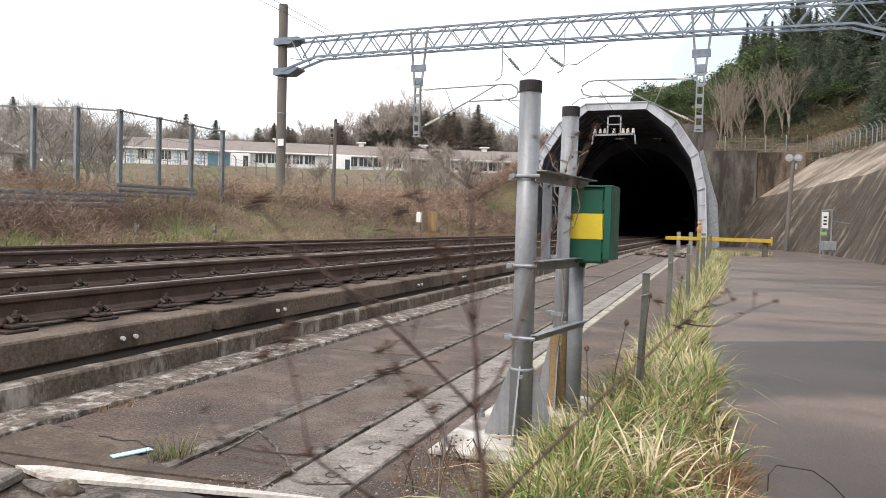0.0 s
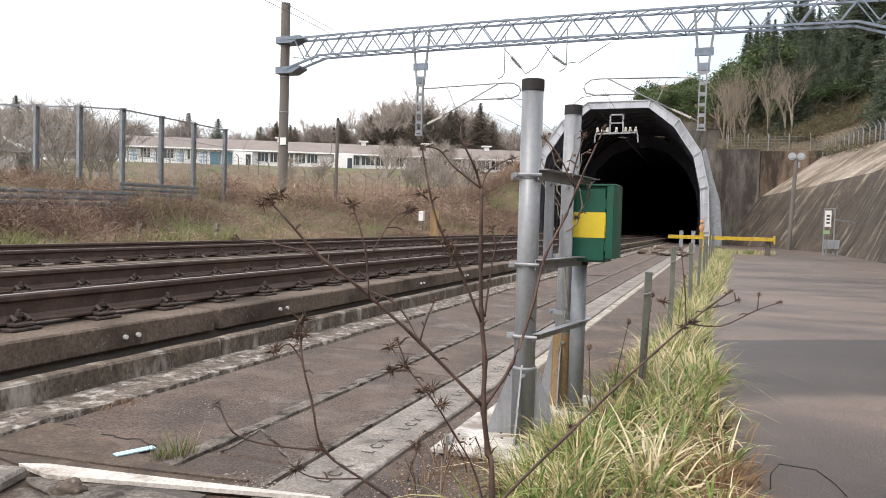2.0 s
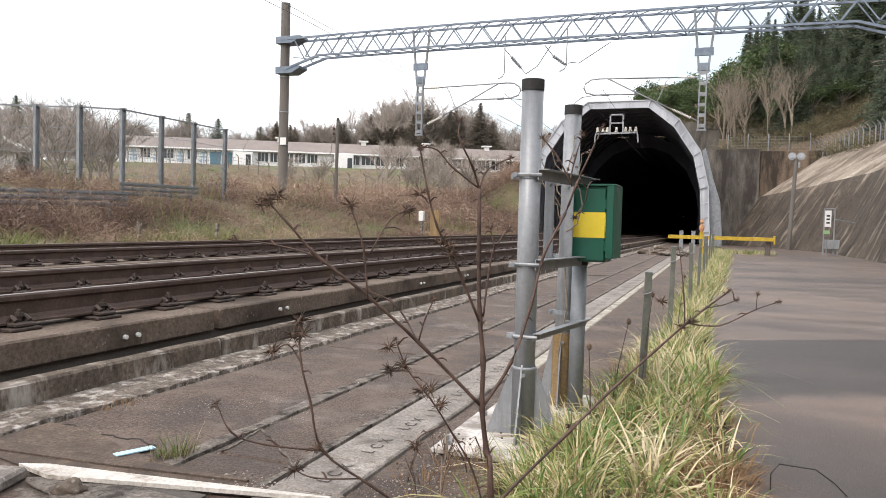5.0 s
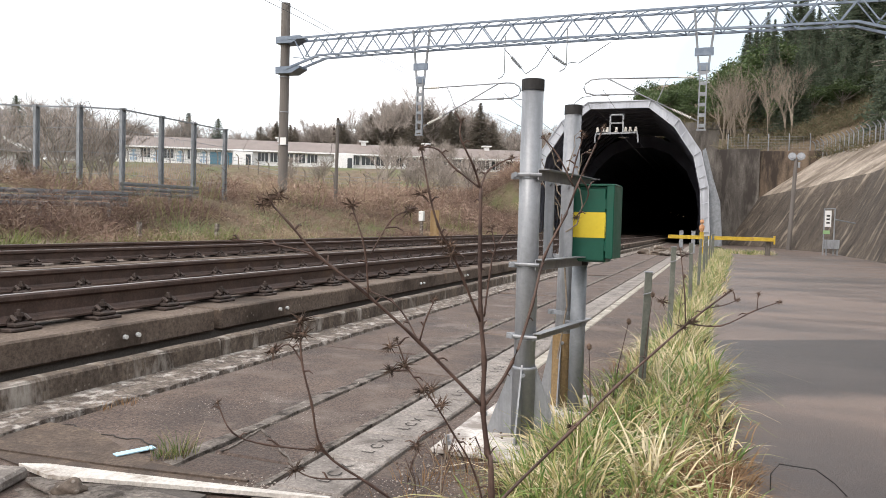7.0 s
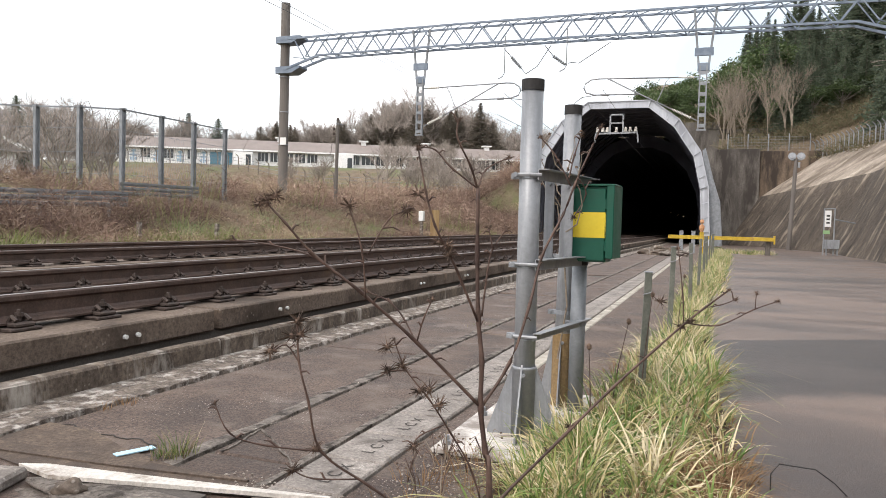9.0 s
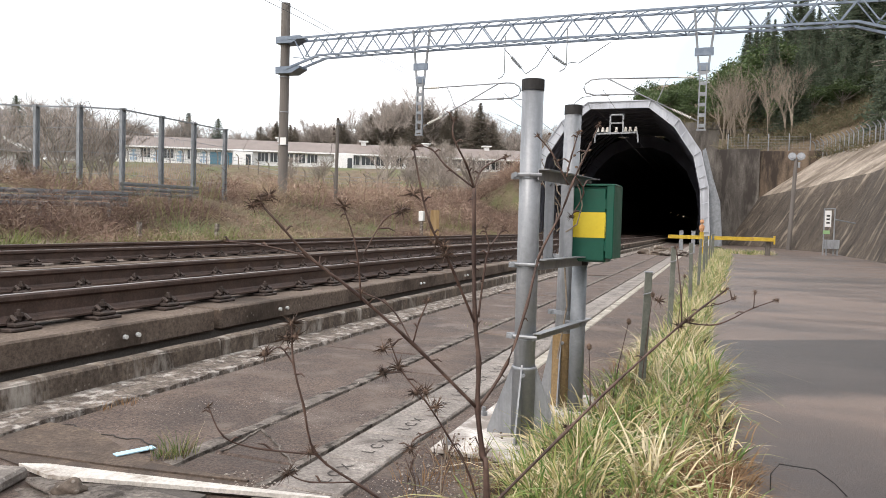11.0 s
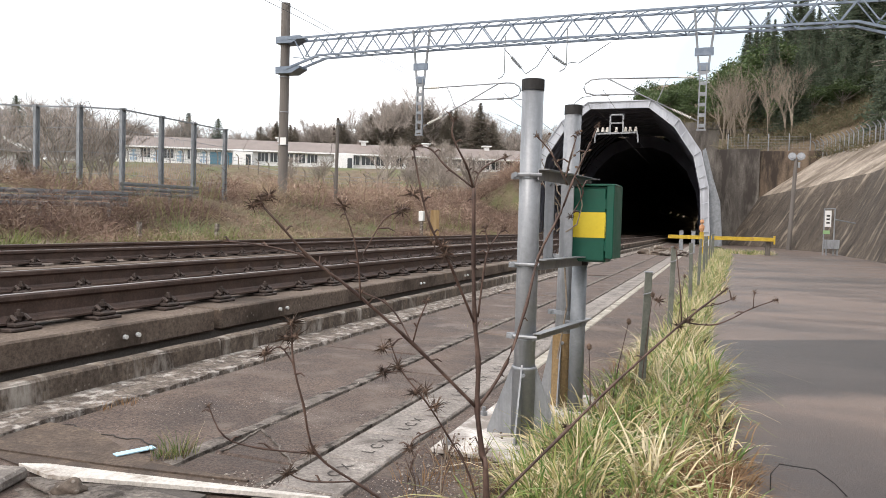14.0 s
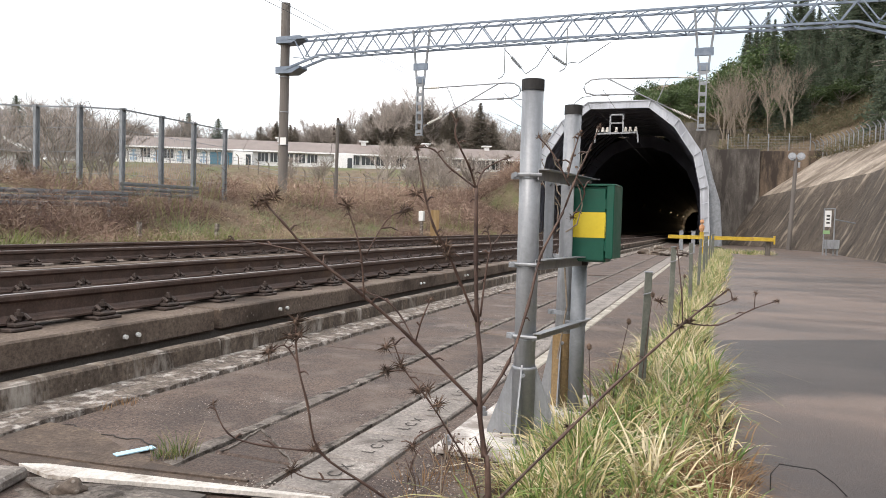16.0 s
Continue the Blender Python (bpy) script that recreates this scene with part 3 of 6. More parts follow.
# wing walls beside the portal
bm = B()
prism(bm, [(-0.3, -0.3), (2.75, -0.3), (2.75, 6.85), (-1.75, 6.85), (-0.95, 4.6)], "y", 56.0, 57.2)
wing = tagged(part("wall_portal", bm, "backwall"), "tall streaked grey concrete wing wall", "retaining wall", kind="structure")
bm = B()
box(bm, 2.76, 9.5, 56.25, 57.3, -0.3, 6.75, 0.05)
tagged(part("wall_side", bm, "brownwall"), "brown-stained concrete retaining wall", "retaining wall", kind="structure")
bm = B()
for x0, x1, z0 in ((-13.5, -11.9, 0.0), (-0.95, 6, 0.0)):
    box(bm, x0, x1, 65.9, 66.8, -0.3, 9.6)
box(bm, -12, 0, 65.9, 66.8, 9.55, 10.2)
box(bm, -2.6, -0.955, 65.9, 66.8, 6.9, 9.54)
tagged(part("wall_head", bm, "backwall"), "dark concrete head wall behind the hood", "retaining wall", kind="structure")


# leaning lower wall and pale upper slope
def along(base, reach, z):
    pts = []
    for i, (x, y) in enumerate(base):
        x0, y0 = base[max(i - 1, 0)]
        x1, y1 = base[min(i + 1, len(base) - 1)]
        d = Vector((x1 - x0, y1 - y0)).normalized()
        pts.append((x + d.y * reach, y - d.x * reach, z))
    return pts


def fine_line(base, step):
    o = []
    for (x0, y0), (x1, y1) in zip(base, base[1:]):
        n = max(int(math.hypot(x1 - x0, y1 - y0) / step), 1)
        o += [(x0 + (x1 - x0) * k / n, y0 + (y1 - y0) * k / n) for k in range(n)]
    return o + [base[-1]]


FL = fine_line(WALL_BASE, 0.7)


def sheet(rows, rough):
    bm = B()
    g = []
    for r in rows:
        g.append([bm.verts.new(Vector(p) + Vector((1, 0, 0.3)) * rough * noise.noise(Vector(p) * 0.9)) for p in r])
    for a, b in zip(g, g[1:]):
        for i in range(len(a) - 1):
            bm.faces.new((a[i], a[i + 1], b[i + 1], b[i]))
    bmesh.ops.recalc_face_normals(bm, faces=bm.faces)
    return bm


def lifted(reach, low, share_of_top, extra):
    """A line along the wall's foot, moved back by reach; its height is a share of the wall's top plus extra."""
    return [(x, y, low + share_of_top * (wall_top(q[1]) - low) + extra) for (x, y, z), q in zip(along(FL, reach, 0), FL)]


rows = [lifted(2.2 * k / 7, -0.25, k / 7, 0) for k in range(8)] + [lifted(2.75, 0, 1, 0.05), lifted(2.75, -0.3, 0, 0)]
tagged(part("wall_east", sheet(rows, 0.1), "wall", smooth=True), "dark stained shotcrete retaining wall leaning back", "retaining wall", kind="structure")
rows = []
for k in range(7):
    rows.append(lifted(2.25 + 3.65 * k / 6, 0, 1, -0.05 + (SLOPE_RISE + 0.05) * k / 6))
tagged(part("slope_east", sheet(rows, 0.12), "slope", smooth=True), "pale weathered shotcrete slope above the wall", "slope", kind="structure")


# ================= overhead gantry =================
GY = 31.0


def pole(at, h, r0, r1, name, label, category):
    p = thing(name, at, label, category)
    part("shaft", tube(B(), [(0, 0, -0.3), (0, 0, h)], [r0, r1], 16), "polecon", p, smooth=False)
    for z in (0.82, 0.66, 0.5, 0.35):
        part("band", tube(B(), [(0, 0, h * z), (0, 0, h * z + 0.05)], [r0 * 1.06, r0 * 1.06], 16), "galv", p)
    return p


left_pole = pole((-20.22, GY, 0.9), 10.7, 0.24, 0.22, "gantry_pole", "tall grey concrete pole carrying the overhead truss", "pole")
part("number_plate", box(B(), 0.0, 0.32, -0.29, -0.25, 3.75, 4.1), "white", left_pole, "small white plate")
right_pole = pole((6.6, GY, 0.0), 11.6, 0.24, 0.22, "gantry_pole", "tall grey concrete pole carrying the overhead truss", "pole")

gantry = thing("gantry_beam", (0, GY, 0), "bluish galvanised lattice truss beam over the tracks", "gantry")
ZB, ZT, X0, X1 = 8.85, 9.76, -20.02, 6.5


def camber(x):
    u = (x + 6.8) / 13.4
    return 0.12 * (1 - u * u)


for dy in (-0.35, 0.35):
    for z, xa, xb in ((ZT, X0, X1), (ZB, X0 + 1.9, X1 - 1.9)):
        pts = [(xa + (xb - xa) * k / 12, dy, z + camber(xa + (xb - xa) * k / 12)) for k in range(13)]
        bm = B()
        for a, b in zip(pts, pts[1:]):
            bar(bm, a, b, 0.075, 0.085)
        part("chord", bm, "bluegalv", gantry)
    for xa, xb in ((X0, X0 + 1.9), (X1, X1 - 1.9)):
        part("knee_chord", bar(B(), (xa, dy, ZB - 0.55), (xb, dy, ZB + camber(xb)), 0.09, 0.1), "bluegalv", gantry)
n = 38
for i in range(n):
    xa, xb = X0 + 0.5 + (X1 - X0 - 1.0) * i / n, X0 + 0.5 + (X1 - X0 - 1.0) * (i + 1) / n
    for dy in (-0.35, 0.35):
        lo, hi = ZB, ZT
        a = (xa, dy, (lo if i % 2 else hi) + camber(xa))
        b = (xb, dy, (hi if i % 2 else lo) + camber(xb))
        if xa < X0 + 1.8 and not i % 2:
            b = (b[0], b[1], b[2] - 0.5 * (1 - (xb - X0) / 1.9) if xb < X0 + 1.9 else b[2])
        part("lattice_bar", bar(B(), a, b, 0.045, 0.05), "bluegalv", gantry)
    part("cross_bar", bar(B(), (xa, -0.35, ZB + camber(xa)), (xb, 0.35, ZB + camber(xb)), 0.032), "bluegalv", gantry)
    part("cross_bar", bar(B(), (xa, 0.35, ZT + camber(xa)), (xb, -0.35, ZT + camber(xb)), 0.032), "bluegalv", gantry)
for x in (X0, X1):
    s = 1 if x < 0 else -1
    for z in (ZT - 0.05, ZB - 0.6):
        bm = B()
        prism(bm, [(x - s * 0.5, z - 0.13), (x + s * 0.4, z - 0.13), (x + s * 0.85, z + 0.1), (x + s * 0.85, z + 0.2), (x - s * 0.5, z + 0.2)], "y", -0.37, 0.37)
        part("pole_clamp", bm, "bluegalv", gantry, "pale clamp plate round the pole")


def hanger(x):
    h = thing("drop_post", (x, GY, 0), "galvanised lattice drop post hanging from the truss", "drop post", "drop posts")
    for s in (-1, 1):
        part("leg", bar(B(), (s * 0.42, 0, ZB + 1.0), (s * 0.16, 0, 7.3), 0.07, 0.09), "galvdark", h)
        part("channel", bar(B(), (s * 0.13, 0, 7.6), (s * 0.13, 0, 5.05), 0.05, 0.16), "galvdark", h)
    for z, w in ((8.15, 0.72), (7.55, 0.46)):
        part("tie_plate", box(B(), -w / 2, w / 2, -0.04, 0.04, z - 0.16, z + 0.16, 0.01), "bluegalv", h)
    for z in np.arange(5.2, 7.4, 0.42):
        part("batten", box(B(), -0.13, 0.13, -0.07, -0.05, z - 0.07, z + 0.07), "galvdark", h)
    part("foot_plate", box(B(), -0.18, 0.18, -0.1, 0.1, 5.0, 5.06), "galvdark", h)
    return h


hanger(-12.95)
hanger(-0.7)


def cantilever(x, s):
    """A bracket arm from the drop post at x, reaching to side s."""
    c = thing("cantilever", (x, GY, 0), "galvanised tubular catenary bracket with porcelain insulators", "cantilever", "catenary brackets")
    part("stay_tube", tube(B(), [(s * 0.9, 0, 7.17), (s * 4.1, 0, 7.25), (s * 4.45, 0, 7.22), (s * 4.7, 0, 7.05), (s * 4.75, 0, 6.88), (s * 4.65, 0, 6.68), (s * 4.3, 0, 6.58), (s * 2.5, 0, 6.55)], 0.032, 8), "galv", c, smooth=True)
    part("strut_tube", tube(B(), [(s * 1.1, 0, 5.86), (s * 2.45, 0, 6.55), (s * 3.75, 0, 7.24)], 0.03, 8), "galv", c, smooth=True)
    part("brace", tube(B(), [(s * 1.3, 0, 7.16), (s * 1.42, 0, 7.0), (s * 1.75, 0, 6.2)], 0.02, 6), "galv", c)
    for a, b in (((s * 0.15, 0, 7.15), (s * 0.95, 0, 7.17)), ((s * 0.18, 0, 5.42), (s * 1.15, 0, 5.89))):
        part("fixing_rod", tube(B(), [a, b], 0.02, 6), "galvdark", c)
        bm = B()
        va, vb = Vector(a), Vector(b)
        for k in range(14):
            p = va.lerp(vb, 0.25 + 0.7 * k / 13)
            q = va.lerp(vb, 0.25 + 0.7 * k / 13 + 0.03)
            tube(bm, [p, q], 0.06 if k % 2 == 0 else 0.035, 10)
        part("insulator", bm, "insul", c, "white ribbed porcelain insulator")
    part("clamp", tube(B(), [(s * 3.7, -0.02, 6.57), (s * 4.0, -0.02, 6.57)], 0.055, 8), "galv", c)
    part("registration_arm", tube(B(), [(s * 4.2, 0, 6.57), (s * 4.8, 0, 6.5), (s * 5.15, 0, 6.25)], 0.018, 6), "galv", c)
    return c


cantilever(-12.95, 1)
cantilever(-0.7, -1)

# overhead wires
def wire(name, pts, r, label, mat="wire"):
    return tagged(part(name, tube(B(), pts, r, 5), mat), label, "wire")


def sag(a, b, s, n=10):
    a, b = Vector(a), Vector(b)
    return [a.lerp(b, k / n) - Vector((0, 0, 4 * s * (k / n) * (1 - k / n))) for k in range(n + 1)]


for cx, reach in ((-8.96, 0), (-4.66, 0)):
    wire("contact_wire", [(cx, GY - 1, 5.75), (cx, 60, 5.7), (cx, 190, 5.7)], 0.011, "dark overhead contact wire running into the tunnel")
    wire("messenger_wire", sag((cx, GY, 6.8), (cx, 66, 6.4), 0.25), 0.012, "dark overhead messenger wire")
for x, z in ((-19.93, 11.43), (-18.9, 10.6)):
    wire("feeder_wire", sag((x, -16, z + 0.35), (x, 31, z), 0.2) + sag((x, 31, z), (x, 78, z + 0.2), 0.25)[1:], 0.013, "thin overhead feeder wire along the pole line")

# short insulated jumpers below the truss
def jumper(x, pts, beads):
    j = thing("feeder_insulator", (x, GY, 0), "dark insulator string and jumper cable below the truss", "insulator", "truss insulators")
    part("cable", tube(B(), pts, 0.018, 5), "wire", j)
    a, b = Vector(pts[beads]), Vector(pts[beads + 1])
    bm = B()
    for k in range(7):
        p, q = a.lerp(b, k / 7), a.lerp(b, k / 7 + 0.07)
        tube(bm, [p, q], 0.07, 10)
    part("insulator_discs", bm, "galvdark", j)


jumper(-9.0, [(0, 0, 8.75), (0.35, 0, 8.35), (0.8, 0, 7.85), (1.0, 0, 7.6), (1.5, 0, 7.9), (2.1, 0, 8.8)], 1)
jumper(-7.0, [(-0.2, 0, 8.8), (0.2, 0, 8.3), (0.75, 0, 7.9), (0.95, 0, 8.0), (1.3, 0, 7.95), (2.6, 0, 8.75)], 1)
for x, top in ((-8.85, 9.2), (-6.15, 9.4)):
    t = thing("arcing_rod", (x, GY - 0.4, 0), "thin galvanised rod hanging from the truss", "rod", "truss rods")
    part("rod", tube(B(), [(0, 0, top), (0, 0, top - 1.6), (-0.08, 0, top - 1.75), (-0.28, 0, top - 1.85)], 0.025, 6), "galvdark", t)

# equipment frame at the crown of the tunnel mouth
crown = thing("portal_bracket", (-6.45, PY - 0.4, 0), "pale steel catenary bracket with white insulators at the crown", "bracket")
part("frame", bar(bar(bar(bar(B(), (-0.42, 0, 8.6), (-0.42, 0, 7.3), 0.1), (0.42, 0, 8.6), (0.42, 0, 7.3), 0.1), (-0.46, 0, 8.55), (0.46, 0, 8.55), 0.1), (-0.46, 0, 8.0), (0.46, 0, 8.0), 0.08), "galv", crown)
part("cross_arm", bar(B(), (-1.25, 0, 7.3), (1.25, 0, 7.35), 0.14, 0.12), "galv", crown)
for dx in (-1.25, -0.9, -0.6, 0.0, 0.6, 0.9, 1.25):
    bm = B()
    for k in range(5):
        tube(bm, [(dx, 0, 7.42 + 0.065 * k), (dx, 0, 7.46 + 0.065 * k)], 0.12 - 0.01 * k, 10)
    part("insulator", bm, "insul", crown, "white porcelain insulator")
for dx in (-1.38, 1.38):
    part("drop_arm", tube(B(), [(dx * 0.9, 0, 7.5), (dx, 0, 7.2), (dx * 1.03, 0, 6.7)], 0.06, 6), "galv", crown)


# ================= pipe posts with the green box =================
def pipe_post(name, at, h, r, label, mat="galv", base=True, sleeve=False, lean=0.0):
    p = thing(name, at, label, "post")
    z0 = 0.02
    part("pipe", tube(B(), [(0, 0, z0), (lean, 0, h)], r, 24), mat, p, smooth=True)
    part("cap", tube(B(), [(lean, 0, h - 0.04), (lean, 0, h + 0.012)], r * 1.06, 24), "cap", p, "black rubber cap")
    if base:
        part("base_plate", box(B(), -0.33, 0.33, -0.36, 0.33, 0.0, 0.022, 0.004), "plate", p, "white painted steel base plate")
        for i in range(4):
            a = math.pi / 4 + i * math.pi / 2
            bm = B()
            prism(bm, [(0, 0.022), (0.125, 0.022), (0.122, 0.05), (0.01, 0.36), (0, 0.375)], "y", -0.004, 0.004)
            bmesh.ops.transform(bm, matrix=Matrix.Rotation(i * math.pi / 2 + 0.04, 4, "Z") @ Matrix.Translation((r * 0.95, 0, 0)), verts=bm.verts)
            part("gusset", bm, "galv", p)
            bx, by = 0.28 * math.cos(a) * 1.41, 0.28 * math.sin(a) * 1.41
            part("anchor_bolt", tube(tube(B(), [(bx, by, 0.02), (bx, by, 0.065)], 0.01, 8), [(bx, by, 0.022), (bx, by, 0.042)], 0.02, 6), "galv", p)
        part("collar", tube(B(), [(0, 0, 0.02), (0, 0, 0.345), (0, 0, 0.347), (0, 0, 0.36)], [r * 1.1, r * 1.1, r * 1.15, r * 1.13], 24), "galv", p, smooth=True)
        part("collar_bolt", tube(B(), [(0.012, -r * 1.05, 0.325), (0.014, -r * 1.05 - 0.018, 0.325)], 0.009, 6), "galvdark", p)
    if sleeve:
        part("sleeve", tube(B(), [(0, 0, 0.0), (0, 0, 0.43)], r * 1.16, 24), "rustsleeve", p, "ochre rust-stained sleeve", smooth=False)
        for i in range(4):
            bm = B()
            prism(bm, [(0, 0.0), (0.085, 0.0), (0.008, 0.385), (0, 0.4)], "y", -0.004, 0.004)
            bmesh.ops.transform(bm, matrix=Matrix.Rotation(i * math.pi / 2 + 0.04, 4, "Z") @ Matrix.Translation((r * 1.1, 0, 0)), verts=bm.verts)
            part("gusset", bm, "galv" if i in (2, 3) else "rustsleeve", p)
        part("sleeve_bolt", tube(B(), [(0.012, -r * 1.1, 0.38), (0.014, -r * 1.1 - 0.018, 0.38)], 0.009, 6), "galvdark", p)
    return p


post_a = pipe_post("pipe_post", (-0.829, 3.36, 0.0), 1.70, 0.0508, "tall galvanised pipe post with black cap on white base plate", lean=0.0)
post_b = pipe_post("pipe_post", (-0.787, 4.06, 0.0), 1.69, 0.047, "galvanised pipe post with a rust-stained lower sleeve", base=False, sleeve=True, lean=0.02)
post_c = pipe_post("pipe_post", (-0.688, 3.97, 0.0), 0.86, 0.041, "short dull grey pipe post under the green box", mat="galvdark", base=False)
part("base_plate", box(B(), -0.34, 0.3, -0.36, 0.3, 0.0, 0.02, 0.004), "plate", post_b, "white painted steel base plate")


def clampband(parent, z, r):
    bm = B()
    tube(bm, [(0, 0, z - 0.012), (0, 0, z + 0.012)], r * 1.09, 20)
    box(bm, -r * 1.75, -r * 0.9, -0.012, 0.012, z - 0.013, z + 0.013)
    tube(bm, [(-r * 1.45, -0.03, z), (-r * 1.45, 0.03, z)], 0.007, 6)
    part("clamp", bm, "galvdark", parent)


for z in (1.26, 0.84, 0.5):
    clampband(post_a, z, 0.0508)
for z in (1.27, 0.86, 0.545):
    clampband(post_b, z, 0.049)
clampband(post_c, 0.5, 0.041)

rails = thing("angle_bracket", (-0.829, 3.36, 0), "galvanised angle brackets joining two pipe posts", "bracket")


def angle(a, b, w=0.06):
    a, b = Vector(a), Vector(b)
    bm = bar(B(), a, b, 0.005, w)
    bar(bm, a + Vector((w / 2, 0, w / 2)), b + Vector((w / 2, 0, w / 2)), w, 0.005)
    return bm


for z, w in ((1.265, 0.05), (0.845, 0.05), (0.505, 0.036)):
    part("angle_bar", angle((0.05, -0.05, z), (0.175, 0.68, z), w), "galv", rails)
    part("clamp_arm", tube(B(), [(-0.07, -0.052, z), (0.07, -0.052, z)], 0.009, 8), "galv", rails)
    part("clamp_nut", tube(B(), [(-0.055, -0.068, z), (-0.055, -0.036, z)], 0.012, 6), "galvdark", rails)
for x0, x1, y in ((0.03, 0.078, 0.19), (0.06, 0.128, 0.44)):
    part("upright", box(box(B(), x0, x1, y, y + 0.008, 0.845, 1.262, 0.002), x0, x0 + 0.007, y + 0.009, y + 0.045, 0.845, 1.262, 0.002), "galv", rails)
    for z in (0.87, 1.235):
        part("bolt", tube(B(), [((x0 + x1) / 2, y - 0.012, z), ((x0 + x1) / 2, y, z)], 0.009, 6), "galvdark", rails)

gbox = thing("signal_box", (-0.62, 3.86, 0.845), "green enamelled steel cabinet with a yellow band on a post", "cabinet", rz=-4)
part("body", box(B(), -0.112, 0.085, 0.0, 0.15, 0.0, 0.40, 0.006), "green", gbox)
part("door", box(B(), -0.108, 0.08, -0.014, -0.002, 0.008, 0.385, 0.004), "green", gbox, "dark green front door")
part("roof", box(box(B(), 0.085, 0.125, -0.02, 0.2, 0.02, 0.405, 0.004), -0.118, 0.127, -0.022, 0.16, 0.4, 0.41, 0.002), "green", gbox, "dark green rain cover")
part("yellow_band", box(B(), -0.107, 0.079, -0.0165, -0.0145, 0.128, 0.262), "yellow", gbox, "bright yellow band")
part("side_band", box(B(), 0.081, 0.0835, -0.0165, -0.0145, 0.128, 0.262), "yellow", gbox)
for z in (0.06, 0.28):
    part("hinge", tube(B(), [(0.084, -0.014, z), (0.084, -0.014, z + 0.05)], 0.007, 8), "green", gbox)

vine = thing("dead_vine", (-0.787, 4.0, 0.0), "dry grey-brown climbing stems tangled on a pipe post", "dead plant")
rv = random.Random(91)
for k in range(9):
    a, z = rv.uniform(-0.06, 0.06), rv.uniform(0.95, 1.28)
    pts = [Vector((a, -0.01, z))]
    lean = rv.choice((-1, 1)) * rv.uniform(0.15, 0.6)
    for j in range(5):
        pts.append(pts[-1] + Vector((lean * 0.05 + rv.uniform(-0.025, 0.025), rv.uniform(-0.03, 0.01), rv.uniform(0.03, 0.075))))
    stem = part("stem", tube(B(), pts, [0.0042, 0.004, 0.0036, 0.003, 0.0024, 0.0018], 5), "barkpale", vine)
    for j in (2, 3, 5):
        d = Vector((rv.uniform(-1, 1), rv.uniform(-0.6, 0.2), rv.uniform(0.1, 1))).normalized() * rv.uniform(0.02, 0.055)
        part("twig", tube(B(), [pts[j], pts[j] + d * 0.6, pts[j] + d], [0.0022, 0.0018, 0.0012], 4), "barkpale", stem)
        part("dry_leaf", lump(B(), pts[j] + d, 0.008, 40 + j, (1.2, 0.6, 1.0), 1, 0.5), "seed", stem)
part("stem", tube(B(), [(0.0, -0.06, 0.3), (0.05, -0.1, 0.6), (0.02, -0.07, 0.86), (0.05, -0.08, 1.02), (0.01, -0.06, 1.25)], [0.006, 0.0055, 0.005, 0.0045, 0.004], 6), "barkpale", vine)
part("stem", tube(B(), [(0.05, -0.2, 1.0), (0.11, -0.22, 1.04), (0.135, -0.22, 1.14), (0.12, -0.22, 1.22), (0.1, -0.21, 1.25)], [0.0035] * 5, 6), "barkpale", vine)

# ================= fence posts along the verge =================
fence_rows = [(-0.405, 4.72, 0.76, 1.5), (-0.37, 7.05, 0.87, 1.0), (-0.27, 9.85, 0.86, -1.2), (-0.24, 13.0, 0.88, 1.0), (-0.21, 16.2, 0.9, 1.2), (-0.18, 19.5, 0.88, -1.0), (-0.15, 23.0, 0.9, 0.6), (-0.1, 26.5, 0.9, 0.8), (-0.05, 30.0, 0.9, -0.5)]
proto = None
for x, y, h, tilt in fence_rows:
    m = pose(x, y, h - 0.866, 0, tilt, 8)
    if proto is None:
        proto = thing("fence_post", (0, 0, 0), "weathered grey-green square steel fence post in grass", "fence post", "verge fence posts")
        part("shaft", box(B(), -0.022, 0.022, -0.022, 0.022, -0.2, 0.86, 0.004), "post", proto)
        part("top_plate", box(B(), -0.025, 0.025, -0.025, 0.025, 0.86, 0.866), "galvdark", proto)
        part("wire_eye", tube(B(), [(-0.026, -0.024, 0.72), (0.0, -0.04, 0.73), (0.026, -0.024, 0.74)], 0.004, 5), "galv", proto)
        proto.matrix_basis = m
    else:
        copy_thing(proto, m)

# ================= yellow height bar =================
bar_t = thing("barrier_beam", (0, 33.5, 0), "faded yellow steel beam barrier on concrete blocks", "barrier")
part("beam", box(B(), -1.95, 2.3, -0.08, 0.08, 0.62, 0.78, 0.01), "yellowbeam", bar_t)
part("end_plate", box(B(), 2.3, 2.36, -0.16, 0.16, 0.5, 0.86, 0.01), "yellowbeam", bar_t)
for x in (-1.4, -0.9):
    part("post_stub", box(B(), x - 0.08, x + 0.08, -0.06, 0.06, -0.05, 0.98), "galvdark", bar_t)
part("block", box(B(), 2.0, 2.2, 0.1, 0.3, -0.02, 0.62, 0.02), "backwall", bar_t)
mark = thing("marker_post", (-0.52, 31.0, 0), "orange and yellow marker post beside the barrier", "marker post")
M["orange"] = material("faded_orange_paint", (0.42, 0.2, 0.09), (0.55, 0.3, 0.16), 6, 0.6, bump=0.1)
part("shaft", box(B(), -0.08, 0.08, -0.05, 0.05, -0.05, 0.95, 0.01), "yellowbeam", mark)
part("head", lump(lump(B(), (0, 0, 1.36), 0.085, 1, (1, 0.6, 1.1)), (0, 0, 1.1), 0.1, 2, (1, 0.7, 1.8)), "orange", mark, "orange rounded head")

